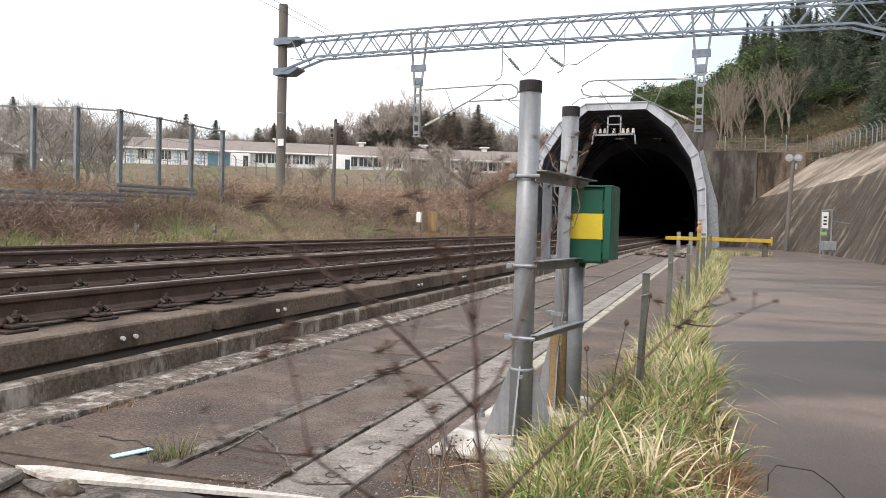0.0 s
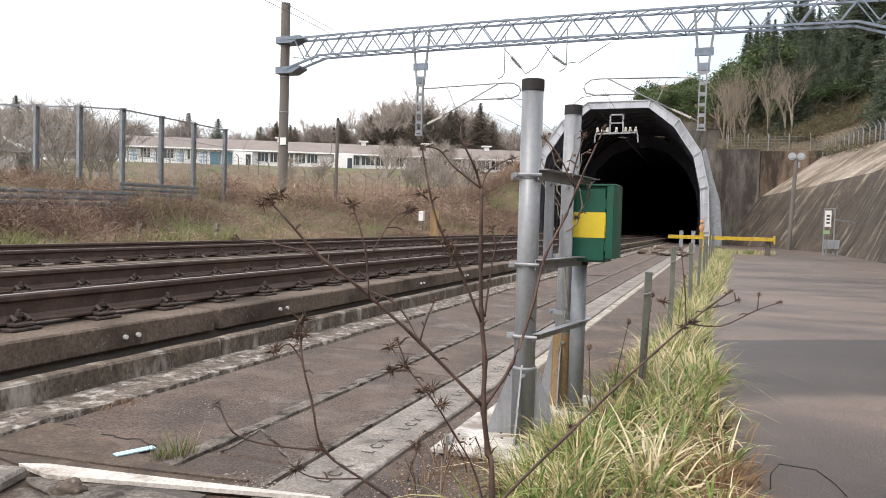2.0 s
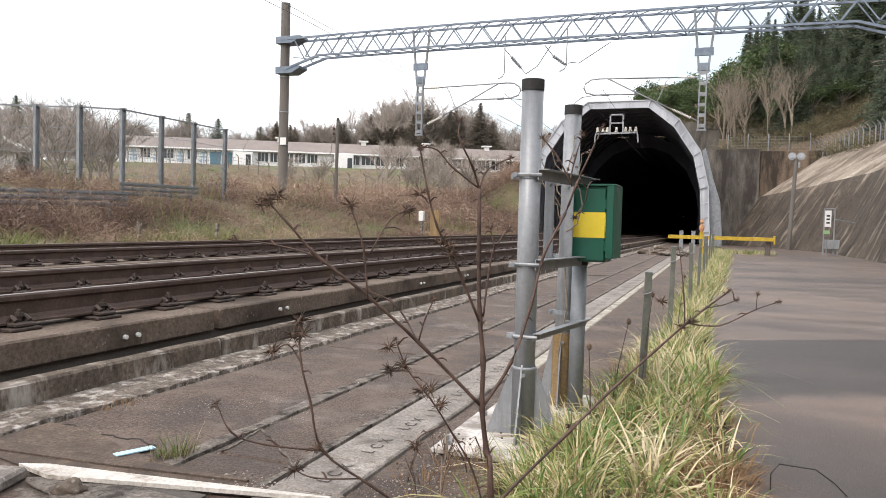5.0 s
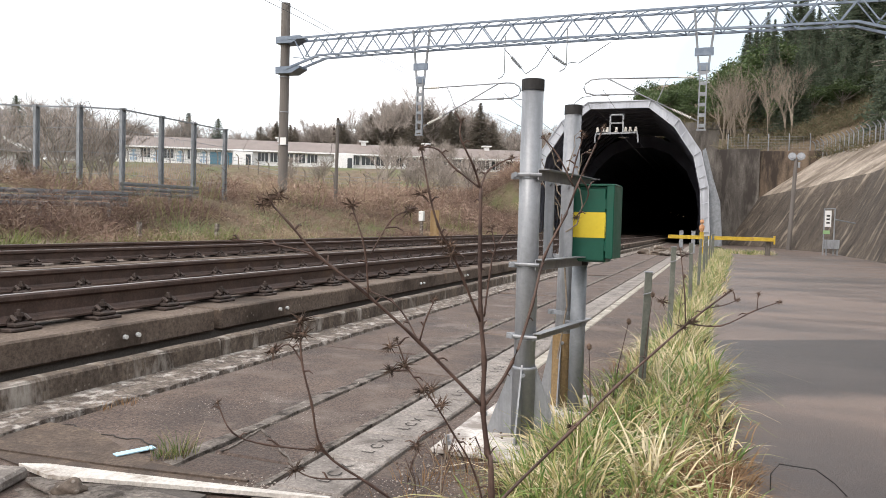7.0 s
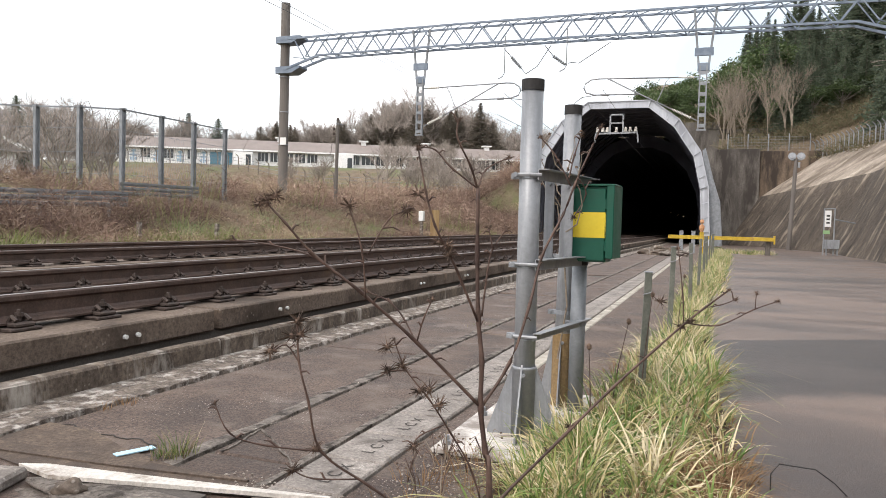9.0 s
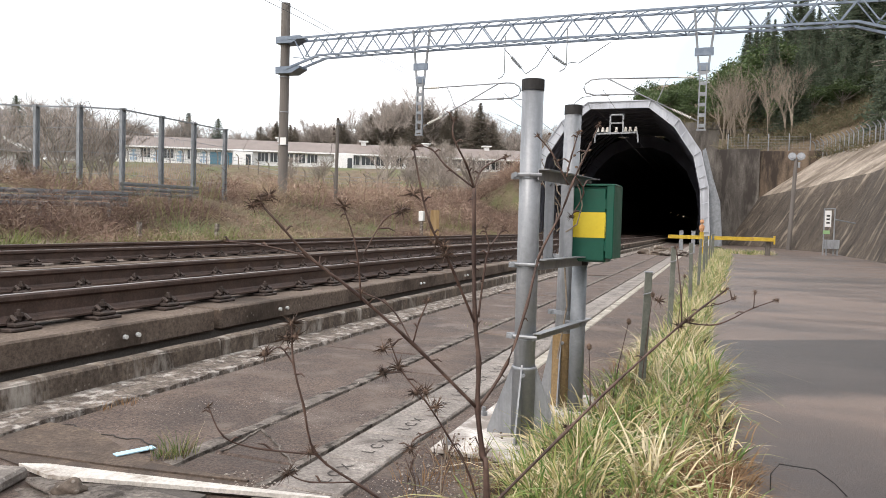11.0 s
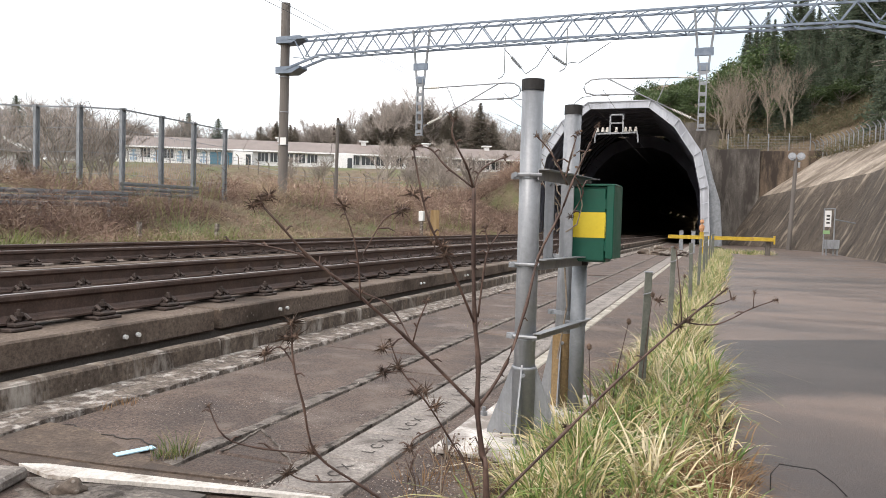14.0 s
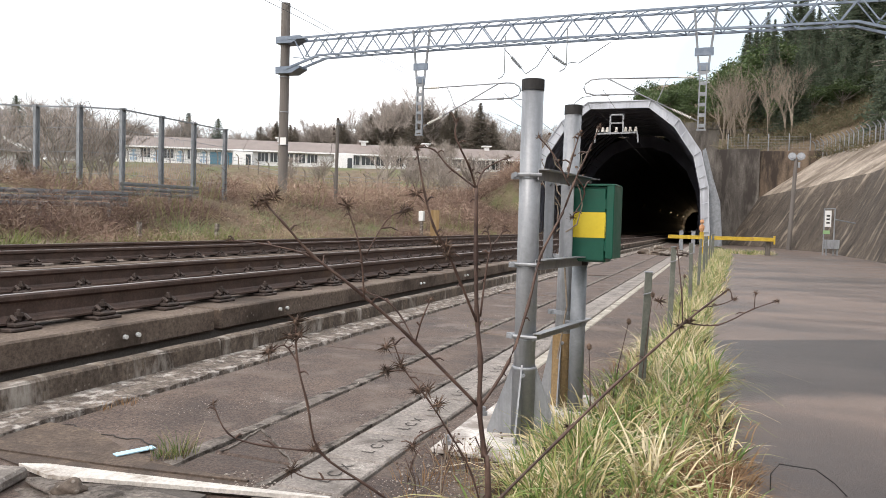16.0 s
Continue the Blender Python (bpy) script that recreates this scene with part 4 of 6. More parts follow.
# ================= lamp pole and sign cabinet by the wall =================
lamp = thing("floodlight_pole", (3.92, 45.6, 0.0), "slim grey pole with two round floodlights", "lamp pole")
part("shaft", tube(B(), [(0, 0, -0.1), (0.2, 0, 5.2)], [0.13, 0.1], 12), "polecon", lamp)
for dx in (-0.02, 0.44):
    part("floodlight", tube(B(), [(dx, 0.14, 5.3), (dx, 0.0, 5.32), (dx, -0.1, 5.34)], [0.08, 0.2, 0.22], 14), "galvdark", lamp, "round grey floodlight")
    part("lens", tube(B(), [(dx, -0.1, 5.34), (dx, -0.125, 5.345)], [0.16, 0.12], 14), "galv", lamp, "pale round lens")
part("bracket", bar(B(), (-0.06, 0.05, 5.12), (0.48, 0.05, 5.14), 0.06), "galvdark", lamp)
part("junction_box", box(B(), 0.29, 0.41, -0.1, 0.05, 4.7, 5.0), "galv", lamp)

sign = thing("sign_post", (4.75, 37.2, 0.02), "white sign and grey control box on a steel frame", "sign")
part("frame", bar(bar(bar(B(), (-0.12, 0, -0.05), (-0.12, 0, 2.1), 0.05), (0.3, 0, -0.05), (0.3, 0, 2.15), 0.05), (-0.15, 0, 2.12), (0.32, 0, 2.15), 0.05), "galv", sign)
part("sign_face", box(B(), -0.1, 0.16, -0.06, -0.03, 1.3, 2.05), "white", sign, "white sign board with dark marks")
for k in range(3):
    part("dark_mark", box(B(), -0.04, 0.1, -0.066, -0.062, 1.45 + 0.16 * k, 1.53 + 0.16 * k), "cap", sign)
M["sgreen"] = plain("pale_green_plate", (0.25, 0.42, 0.2), 0.5)
part("green_plate", box(B(), -0.16, 0.12, -0.06, -0.03, 0.98, 1.14), "sgreen", sign, "small green plate")
part("control_box", box(B(), -0.08, 0.52, -0.2, 0.1, 0.3, 0.72, 0.015), "galv", sign, "grey steel control box")
for dx in (0.0, 0.45):
    part("leg", box(B(), dx - 0.03, dx + 0.03, -0.14, -0.08, -0.05, 0.3), "galv", sign)
part("pipe_arm", tube(B(), [(0.3, 0, 1.65), (1.2, 0.4, 1.5)], 0.03, 6), "galv", sign)


# ================= vegetation helpers =================
def two_tone(name, stops, rough=0.8, through_light=0.0, patches=0.0):
    """Colour picked piece by piece from a row of stops; patches: scale at which neighbours lean to one colour."""
    m = bpy.data.materials.new(name)
    m.use_nodes = True
    n, l = m.node_tree.nodes, m.node_tree.links
    b = n["Principled BSDF"]
    b.inputs["Roughness"].default_value = rough
    b.inputs["Specular IOR Level"].default_value = 0.25
    geo = n.new("ShaderNodeNewGeometry")
    r = n.new("ShaderNodeValToRGB")
    while len(r.color_ramp.elements) < len(stops):
        r.color_ramp.elements.new(0.5)
    for i, (e, c) in enumerate(zip(r.color_ramp.elements, stops)):
        e.position, e.color = i / (len(stops) - 1), rgb(c)
    if patches:
        spot, drift = n.new("ShaderNodeTexCoord"), n.new("ShaderNodeTexNoise")
        drift.inputs["Scale"].default_value, drift.inputs["Detail"].default_value = patches, 2.0
        l.new(spot.outputs["Object"], drift.inputs["Vector"])
        span, half = n.new("ShaderNodeMath"), n.new("ShaderNodeMath")
        span.operation = half.operation = "MULTIPLY_ADD"
        l.new(geo.outputs["Random Per Island"], half.inputs[0])
        half.inputs[1].default_value, half.inputs[2].default_value = 0.75, -0.74
        l.new(drift.outputs["Fac"], span.inputs[0])
        span.inputs[1].default_value = 1.35
        l.new(half.outputs[0], span.inputs[2])
        l.new(span.outputs[0], r.inputs["Fac"])
    else:
        l.new(geo.outputs["Random Per Island"], r.inputs["Fac"])
    info = n.new("ShaderNodeObjectInfo")
    hs = n.new("ShaderNodeHueSaturation")
    mm = n.new("ShaderNodeMath")
    mm.operation = "MULTIPLY_ADD"
    l.new(info.outputs["Random"], mm.inputs[0])
    mm.inputs[1].default_value, mm.inputs[2].default_value = 0.5, 0.75
    l.new(mm.outputs[0], hs.inputs["Value"])
    l.new(r.outputs["Color"], hs.inputs["Color"])
    l.new(hs.outputs["Color"], b.inputs["Base Color"])
    if through_light:
        tr = n.new("ShaderNodeBsdfTranslucent")
        l.new(hs.outputs["Color"], tr.inputs["Color"])
        mx = n.new("ShaderNodeMixShader")
        mx.inputs["Fac"].default_value = through_light
        l.new(b.outputs[0], mx.inputs[1])
        l.new(tr.outputs[0], mx.inputs[2])
        l.new(mx.outputs[0], n["Material Output"].inputs["Surface"])
    return m


M["grass"] = two_tone("straw_and_green_grass", [(0.66, 0.57, 0.4), (0.56, 0.46, 0.28), (0.42, 0.37, 0.17), (0.25, 0.3, 0.1), (0.14, 0.22, 0.06), (0.09, 0.16, 0.045), (0.3, 0.24, 0.13), (0.2, 0.125, 0.075), (0.12, 0.075, 0.045)], 0.45, 0.2, patches=2.6)
M["soil"] = material("dark_leaf_litter", (0.05, 0.034, 0.024), (0.11, 0.075, 0.05), 14, 0.95, bump=1.0, distance=0.03)
M["straw"] = two_tone("dead_red_straw", [(0.3, 0.17, 0.09), (0.2, 0.11, 0.06), (0.36, 0.24, 0.13), (0.26, 0.17, 0.1)], 0.8, 0.15)
M["brush"] = two_tone("dead_brush", [(0.27, 0.178, 0.138), (0.37, 0.26, 0.205), (0.18, 0.115, 0.09), (0.5, 0.385, 0.3), (0.31, 0.2, 0.158), (0.23, 0.165, 0.115)], 0.9, 0.1)
M["brushdark"] = two_tone("dark_brush", [(0.14, 0.09, 0.073), (0.21, 0.14, 0.115), (0.1, 0.063, 0.052), (0.32, 0.225, 0.18)], 0.9, 0.1)
M["brushtan"] = two_tone("tan_brush", [(0.42, 0.32, 0.22), (0.3, 0.22, 0.15), (0.5, 0.4, 0.28), (0.24, 0.2, 0.11)], 0.9, 0.15)
M["meadow"] = two_tone("dry_meadow", [(0.28, 0.25, 0.13), (0.17, 0.2, 0.07), (0.33, 0.3, 0.17), (0.12, 0.17, 0.05), (0.22, 0.26, 0.09)], 0.9, 0.2)
M["needles"] = two_tone("dark_cedar_needles", [(0.1, 0.135, 0.095), (0.14, 0.175, 0.115), (0.17, 0.2, 0.13), (0.09, 0.125, 0.095), (0.18, 0.18, 0.135)], 0.7, 0.55)
# winter-brown needles of the far cedars, with distance haze lightened into the colour
M["rusty"] = two_tone("bronzed_haze_needles", [(0.22, 0.18, 0.15), (0.13, 0.135, 0.1), (0.27, 0.215, 0.18), (0.17, 0.16, 0.13)], 0.8, 0.35)
M["leaf"] = two_tone("bamboo_green_leaves", [(0.075, 0.115, 0.045), (0.11, 0.155, 0.06), (0.055, 0.09, 0.04), (0.15, 0.18, 0.085)], 0.6, 0.3)
M["hedge"] = two_tone("olive_hedge", [(0.07, 0.085, 0.035), (0.1, 0.11, 0.05), (0.06, 0.07, 0.035), (0.14, 0.12, 0.07)], 0.9, 0.2)
M["shrub"] = two_tone("hillside_shrub", [(0.12, 0.115, 0.06), (0.19, 0.155, 0.095), (0.07, 0.085, 0.042), (0.24, 0.19, 0.125), (0.15, 0.11, 0.08)], 0.9, 0.15)


def mesh_from(name, v, f, mat):
    me = bpy.data.meshes.new(name)
    me.from_pydata(v, [], f)
    me.materials.append(M[mat])
    return me


def blade(v, f, root, lean, length, width, droop, seg=3, turn=0.0):
    """One tapering blade or stalk as a bent ribbon. lean: horizontal direction and amount."""
    i0 = len(v)
    px, py = -math.sin(turn) * width / 2, math.cos(turn) * width / 2
    for k in range(seg + 1):
        t = k / seg
        h = length * (t - droop * t * t * 0.42)
        o = length * (t * 0.45 + droop * t * t * 0.46)
        x, y, z = root[0] + lean[0] * o, root[1] + lean[1] * o, root[2] + h
        w = 1 - t * 0.85
        v.append((x - px * w, y - py * w, z))
        v.append((x + px * w, y + py * w, z))
    for k in range(seg):
        a = i0 + 2 * k
        f.append((a, a + 1, a + 3, a + 2))


def tufts(name, spots, mat, label, category, seed=1, kind="stuff"):
    """spots: (x, y, z, spread, count, length, width, droop)."""
    r = random.Random(seed)
    v, f = [], []
    for x, y, z, spread, count, length, width, droop in spots:
        way, pull = r.uniform(0, 6.283), r.uniform(0.0, 0.55)
        for _ in range(count):
            a, d = r.uniform(0, 6.283), spread * r.random() ** 0.7
            b = a + r.uniform(-0.9, 0.9)
            q = r.uniform(0.15, 0.9)
            blade(v, f, (x + d * math.cos(a), y + d * math.sin(a), z), (math.cos(b) * q + pull * math.cos(way), math.sin(b) * q + pull * math.sin(way)), length * r.uniform(0.45, 1.15), width * r.uniform(0.6, 1.3), droop * r.uniform(0.3, 1.3), 4 if length < 0.6 and width < 0.02 else 3, r.uniform(0, 3.14))
    return tagged(new(name, mesh_from(name, v, f, mat)), label, category, kind=kind)


# verge grass
r = random.Random(8)
spots = []
for _ in range(190):
    y = r.uniform(2.3, 6.3)
    lo, hi = -0.72 + 0.06 * (y - 2.4), 0.1 - 0.04 * (y - 3)
    x = r.uniform(lo, hi)
    spots.append((x, y, -0.02, 0.06, r.randint(16, 40), r.uniform(0.2, 0.4), r.uniform(0.011, 0.019), r.uniform(1.3, 2.6)))
for _ in range(120):
    spots.append((r.uniform(-0.36, -0.1), r.uniform(6.0, 12), 0, 0.12, 28, r.uniform(0.2, 0.36), 0.011, 1.1))
for _ in range(210):
    y = r.uniform(12, 33.5)
    spots.append((r.uniform(-0.35, 0.1 + 0.4 * smooth(12, 30, y)), y, 0, 0.16, 24, r.uniform(0.22, 0.4), 0.016, 1.1))
for _ in range(70):
    spots.append((r.uniform(-0.3, 2.4), r.uniform(33.8, 36.5), 0, 0.2, 22, 0.28, 0.018, 0.8))
for _ in range(85):
    y = r.uniform(2.5, 3.5)
    spots.append((r.uniform(-0.7, -0.42), y, -0.02, 0.07, r.randint(18, 36), r.uniform(0.2, 0.34), r.uniform(0.009, 0.014), r.uniform(1.3, 2.1)))
tufts("verge_grass", spots, "grass", "long tangled straw-yellow and green verge grass", "grass", 5)
spots = [(r.uniform(-0.6, 0.12), r.uniform(2.4, 6), 0.0, 0.14, 26, 0.2, 0.006, 2.4) for _ in range(80)] + [(r.uniform(-0.2, 0.1), r.uniform(2.6, 3.4), 0.0, 0.12, 50, 0.17, 0.007, 2.6) for _ in range(60)] + [(r.uniform(-1.1, -0.7), r.uniform(2.3, 3.1), 0.0, 0.12, 22, 0.13, 0.004, 1.2) for _ in range(14)]
tufts("dead_straw", spots, "straw", "reddish dead straw lying at the verge foot", "grass", 6)
bm = B()
edge_pts = [(-0.8, 2.2), (-0.1, 2.1), (0.12, 2.6), (0.14, 3.4), (0.04, 5.0), (-0.03, 6.5), (-0.02, 9), (0.0, 12), (-0.36, 12), (-0.38, 9), (-0.45, 6.3), (-0.6, 4.5), (-0.72, 3.2)]
bm.faces.new([bm.verts.new((x, y, 0.018)) for x, y in edge_pts])
tagged(part("verge_soil", bm, "soil"), "dark soil and leaf litter under the verge grass", "soil", kind="structure")
tufts("grass_tuft", [(-2.12, 2.5, 0, 0.08, 80, 0.13, 0.004, 0.9), (-2.16, 2.44, 0, 0.06, 40, 0.1, 0.004, 1.0)], "grass", "small pale grass tuft in a pavement crack", "grass", 7, "")
tufts("grass_tuft", [(-2.95, 3.05, 0, 0.06, 40, 0.07, 0.004, 1.2), (-2.98, 2.92, 0, 0.05, 25, 0.06, 0.004, 1.2)], "straw", "withered brown tuft at the ledge edge", "grass", 9, "")
tufts("grass_tuft", [(-1.6, 7.9, 0, 0.06, 30, 0.12, 0.005, 0.9), (-2.2, 7.0, 0, 0.2, 24, 0.05, 0.005, 1.0)], "grass", "small green tuft in a pavement joint", "grass", 11, "")

def tangle(name, spots, mat, label, category, seed):
    """Bushes of short twigs lying every way inside uneven mounds: (x, y, z, radius, height, count, length, width)."""
    r = random.Random(seed)
    v, f = [], []
    for x, y, z, rad, hgt, count, length, width in spots:
        for _ in range(count):
            a, q = r.uniform(0, 6.283), r.random() ** 0.5
            hz = r.random() ** 0.8 * math.sqrt(max(1 - q * q, 0.03))
            p = Vector((x + rad * q * math.cos(a), y + rad * q * math.sin(a), z + hgt * hz))
            d = Vector((math.cos(a) * 0.6 + r.uniform(-1, 1), math.sin(a) * 0.6 + r.uniform(-1, 1), r.uniform(-0.35, 1.0))).normalized()
            L = length * r.uniform(0.5, 1.3)
            side = d.cross(Vector((r.uniform(-1, 1), r.uniform(-1, 1), r.uniform(-1, 1)))).normalized() * width * r.uniform(0.4, 1.2)
            m = p + d * L * 0.5 + Vector((0, 0, 0.12 * L))
            e = p + d * L - Vector((0, 0, 0.1 * L))
            i = len(v)
            v.extend([tuple(p - side), tuple(p + side), tuple(m + side * 0.8), tuple(m - side * 0.8), tuple(e)])
            f.append((i, i + 1, i + 2, i + 3))
            f.append((i + 3, i + 2, i + 4))
    return tagged(new(name, mesh_from(name, v, f, mat)), label, category, kind="stuff")


spots = []
r = random.Random(21)
for _ in range(560):
    x = -12.3 - 9.5 * r.random() ** 1.2
    y = r.uniform(3, 58)
    spots.append((x, y, land(x, y) - 0.1, r.uniform(0.6, 1.3), r.uniform(0.35, 1.1) * (0.4 + 0.6 * smooth(0.3, 2.5, -x - 12.3)) * (1 - 0.35 * smooth(4.5, 7, -x - 12.3)), 160, 0.36, 0.0065))
shades = {"brush": [], "brushdark": [], "brushtan": []}
for sp in spots:
    q = noise.noise(Vector((sp[0] * 0.35, sp[1] * 0.22, 3))) + r.uniform(-0.25, 0.25)
    shades["brushdark" if q < -0.08 else "brushtan" if q > 0.45 else "brush"].append(sp)
for _ in range(34):
    t = r.random()
    x, y = -24 + 5.8 * t + r.uniform(0.2, 1.3), 14.6 + 3.4 * t + r.uniform(-1.6, -0.3)
    shades["brushdark" if r.random() < 0.6 else "brush"].append((x, y, land(x, y) - 0.1, r.uniform(0.4, 0.8), r.uniform(0.35, 1.0), 110, 0.4, 0.006))
for _ in range(110):
    x, y = r.uniform(-20, -12.4), r.uniform(42, 64)
    shades["brushdark" if r.random() < 0.4 else "brush"].append((x, y, land(x, y) - 0.1, r.uniform(0.8, 1.6), r.uniform(0.8, 2.0), 150, 0.6, 0.012))
for _ in range(46):
    x, y = r.uniform(-15.3, -13.6), r.uniform(8.5, 16)
    shades["brushdark" if r.random() < 0.5 else "brush"].append((x, y, land(x, y) - 0.1, r.uniform(0.3, 0.6), r.uniform(0.3, 0.95), 110, 0.4, 0.005))
    x, y = r.uniform(-16.9, -15.7), r.uniform(16, 21)
    shades["brushdark" if r.random() < 0.5 else "brush"].append((x, y, land(x, y) - 0.1, r.uniform(0.3, 0.6), r.uniform(0.3, 0.8), 110, 0.4, 0.005))
surface = BVHTree.FromPolygons([v.co for v in ground.data.vertices], [p.vertices for p in ground.data.polygons])
for _ in range(150):
    x, y = r.uniform(-24, -12.4), r.uniform(50, 64)
    z = surface.ray_cast(Vector((x, y, 60)), Vector((0, 0, -1)))[0].z
    shades["brushdark" if r.random() < 0.3 else "brushtan" if r.random() < 0.3 else "brush"].append((x, y, z - 0.1, r.uniform(0.8, 1.6), r.uniform(0.5, 1.5), 160, 0.5, 0.012))
for _ in range(60):
    x, y = r.uniform(-21, -14.5), r.uniform(24, 44)
    shades[r.choice(("brushdark", "brush", "brush", "brushtan"))].append((x, y, land(x, y) - 0.1, r.uniform(0.7, 1.3), r.uniform(0.9, 1.8), 150, 0.5, 0.009))
for _ in range(44):
    t = r.random()
    x, y = -15.2 + 0.3 * t + r.uniform(0.0, 0.7), 8.4 + 7.6 * t
    shades["brushdark" if r.random() < 0.6 else "brush"].append((x, y, land(x, y) - 0.1, r.uniform(0.25, 0.5), r.uniform(0.7, 1.35), 90, 0.45, 0.005))
for _ in range(110):
    x, y = r.uniform(-22, -12.6), r.uniform(55, 70)
    z = surface.ray_cast(Vector((x, y, 60)), Vector((0, 0, -1)))[0].z
    shades["brushdark" if r.random() < 0.5 else "brush"].append((x, y, z - 0.1, r.uniform(0.9, 1.7), r.uniform(0.8, 1.8), 170, 0.6, 0.014))
for mat, label in (("brush", "tangled brown winter brush on the trackside bank"), ("brushdark", "dark mauve-brown bare brush on the bank"), ("brushtan", "pale tan dead brush on the bank")):
    tangle("dead_brush", shades[mat], mat, label, "brush", 22)
spots = []
for _ in range(130):
    x, y = -11.7 - 1.0 * r.random(), r.uniform(3, 50)
    spots.append((x, y, land(x, y) - 0.03, 0.4, 26, r.uniform(0.1, 0.3), 0.014, 1.0))
for _ in range(26):
    x, y = -12 - 7 * r.random(), r.uniform(3, 40)
    spots.append((x, y, land(x, y) - 0.03, 0.7, 22, r.uniform(1.2, 2.0), 0.016, 0.5))
for _ in range(22):
    x, y = -12 - 2.5 * r.random(), r.uniform(6, 26)
    spots.append((x, y, land(x, y) - 0.03, 0.5, 60, r.uniform(0.25, 0.45), 0.016, 1.0))
for x0, x1, y0, y1, n in ((-13.4, -12.0, 9.0, 11.0, 7), (-13.2, -12.0, 14.0, 19.0, 14), (-15.5, -12.6, 36, 46, 40)):
    for _ in range(n):
        x, y = r.uniform(x0, x1), r.uniform(y0, y1)
        spots.append((x, y, land(x, y) - 0.03, 0.4, 70, r.uniform(0.3, 0.6), 0.018, 0.9))
tufts("bank_grass", spots, "meadow", "dry and green grass at the bank foot", "grass", 26)
spots = []
for _ in range(900):
    x = r.uniform(-85, -21)
    y = r.uniform(20, 92)
    spots.append((x, y, land(x, y) - 0.03, 1.3, 22, 0.4, 0.04, 1.2))
tufts("meadow_grass", spots, "meadow", "dry yellow-green meadow grass on the bank", "grass", 23)
spots = []
for _ in range(230):
    x, y = r.uniform(-58, -14), r.uniform(30, 66)
    spots.append((x, y, land(x, y) - 0.1, r.uniform(1.0, 2.0), r.uniform(0.7, 1.9), 100, 0.8, 0.016))
for _ in range(110):
    x, y = r.uniform(-27, -12.8), r.uniform(50, 78)
    spots.append((x, y, land(x, y) - 0.1, r.uniform(0.8, 1.6), r.uniform(0.6, 1.5), 100, 0.7, 0.014))
tangle("thicket", spots, "brush", "bare brown thicket on the far bank", "brush", 24)
spots = []
for _ in range(620):
    if r.random() < 0.5:
        y = r.uniform(30, 56)
        x = wall_x(y) + r.uniform(6.4, 14)
    else:
        x, y = r.uniform(0.6, 20), r.uniform(57.6, 78)
    spots.append((x, y, land(x, y) - 0.1, r.uniform(0.8, 1.6), r.uniform(0.4, 1.6), 170, 0.45, 0.02))
for _ in range(190):
    x, y = r.uniform(5, 14), r.uniform(57.4, 67)
    spots.append((x, y, land(x, y) - 0.1, r.uniform(0.7, 1.3), r.uniform(0.4, 1.2), 170, 0.36, 0.018))
for _ in range(60):
    spots.append((r.uniform(-12, 1.8), r.uniform(66.4, 67.4), r.uniform(9.3, 10.2), r.uniform(0.8, 1.5), r.uniform(0.8, 1.5), 150, 0.5, 0.022))
tangle("hillside_scrub", spots, "shrub", "olive and tan scrub on the hillside", "scrub", 25)


spots = []
for q in np.arange(-1, 74, 0.9):
    x, y = -92.75 + 0.888 * q + 1.5, 93.06 + 0.46 * q - 3.0 + r.uniform(-0.4, 0.4)
    spots.append((x, y, land(x, y) - 0.15, 1.1, r.uniform(0.8, 1.35), 130, 0.4, 0.03))
tangle("hedge", spots, "hedge", "low clipped olive-green hedge before the school", "hedge", 27)


# ---- trees ----
def cedar_meshes(seed, h, mat="needles", taper=1.25, spread=0.23):
    r = random.Random(seed)
    trunk = bpy.data.meshes.new("trunk")
    bm = tube(B(), [(0, 0, -0.5), (r.uniform(-0.1, 0.1), 0, h * 0.5), (0, 0, h * 0.98)], [h * 0.02, h * 0.012, 0.03], 7)
    for k in range(14):
        z, a = h * r.uniform(0.12, 0.8), r.uniform(0, 6.28)
        bl = 0.2 * h * (1 - z / h) + 0.4
        tube(bm, [(0, 0, z), (bl * math.cos(a), bl * math.sin(a), z - 0.1 * bl)], [0.05, 0.015], 4)
    bm.to_mesh(trunk)
    bm.free()
    trunk.materials.append(M["bark"])
    v, f = [], []
    z = h * r.uniform(0.03, 0.12)
    while z < h:
        t = z / h
        reach = h * spread * (1 - t) ** taper * r.uniform(0.72, 1.15) + 0.05
        arms = 9 if t < 0.75 else 6
        for a0 in range(arms):
            a = a0 * 6.283 / arms + r.uniform(-0.5, 0.5)
            R = reach * r.uniform(0.6, 1.12)
            for q in range(7):
                s = (q + 0.6) / 7 * R
                cx, cy, cz = s * math.cos(a), s * math.sin(a), z + 0.12 * s - 0.28 * s * s / max(R, 0.3) + r.uniform(-0.2, 0.2)
                for _ in range(6):
                    w = r.uniform(0.12, 0.3) * (0.7 + h / 40) * (1.25 - 0.85 * t)
                    u1 = Vector((r.uniform(-1, 1), r.uniform(-1, 1), r.uniform(-0.6, 0.3))).normalized() * w
                    u2 = Vector((r.uniform(-1, 1), r.uniform(-1, 1), r.uniform(-0.9, 0.2))).normalized() * w * 0.4
                    c = Vector((cx, cy, cz)) + Vector((r.uniform(-0.45, 0.45), r.uniform(-0.45, 0.45), r.uniform(-0.35, 0.25))) * (1.15 - t)
                    i = len(v)
                    v += [tuple(c - u1 * 0.6), tuple(c + u2), tuple(c + u1), tuple(c - u2 * 0.8)]
                    f.append((i, i + 1, i + 2, i + 3))
        z += h * 0.026
    return trunk, mesh_from("crown", v, f, mat)


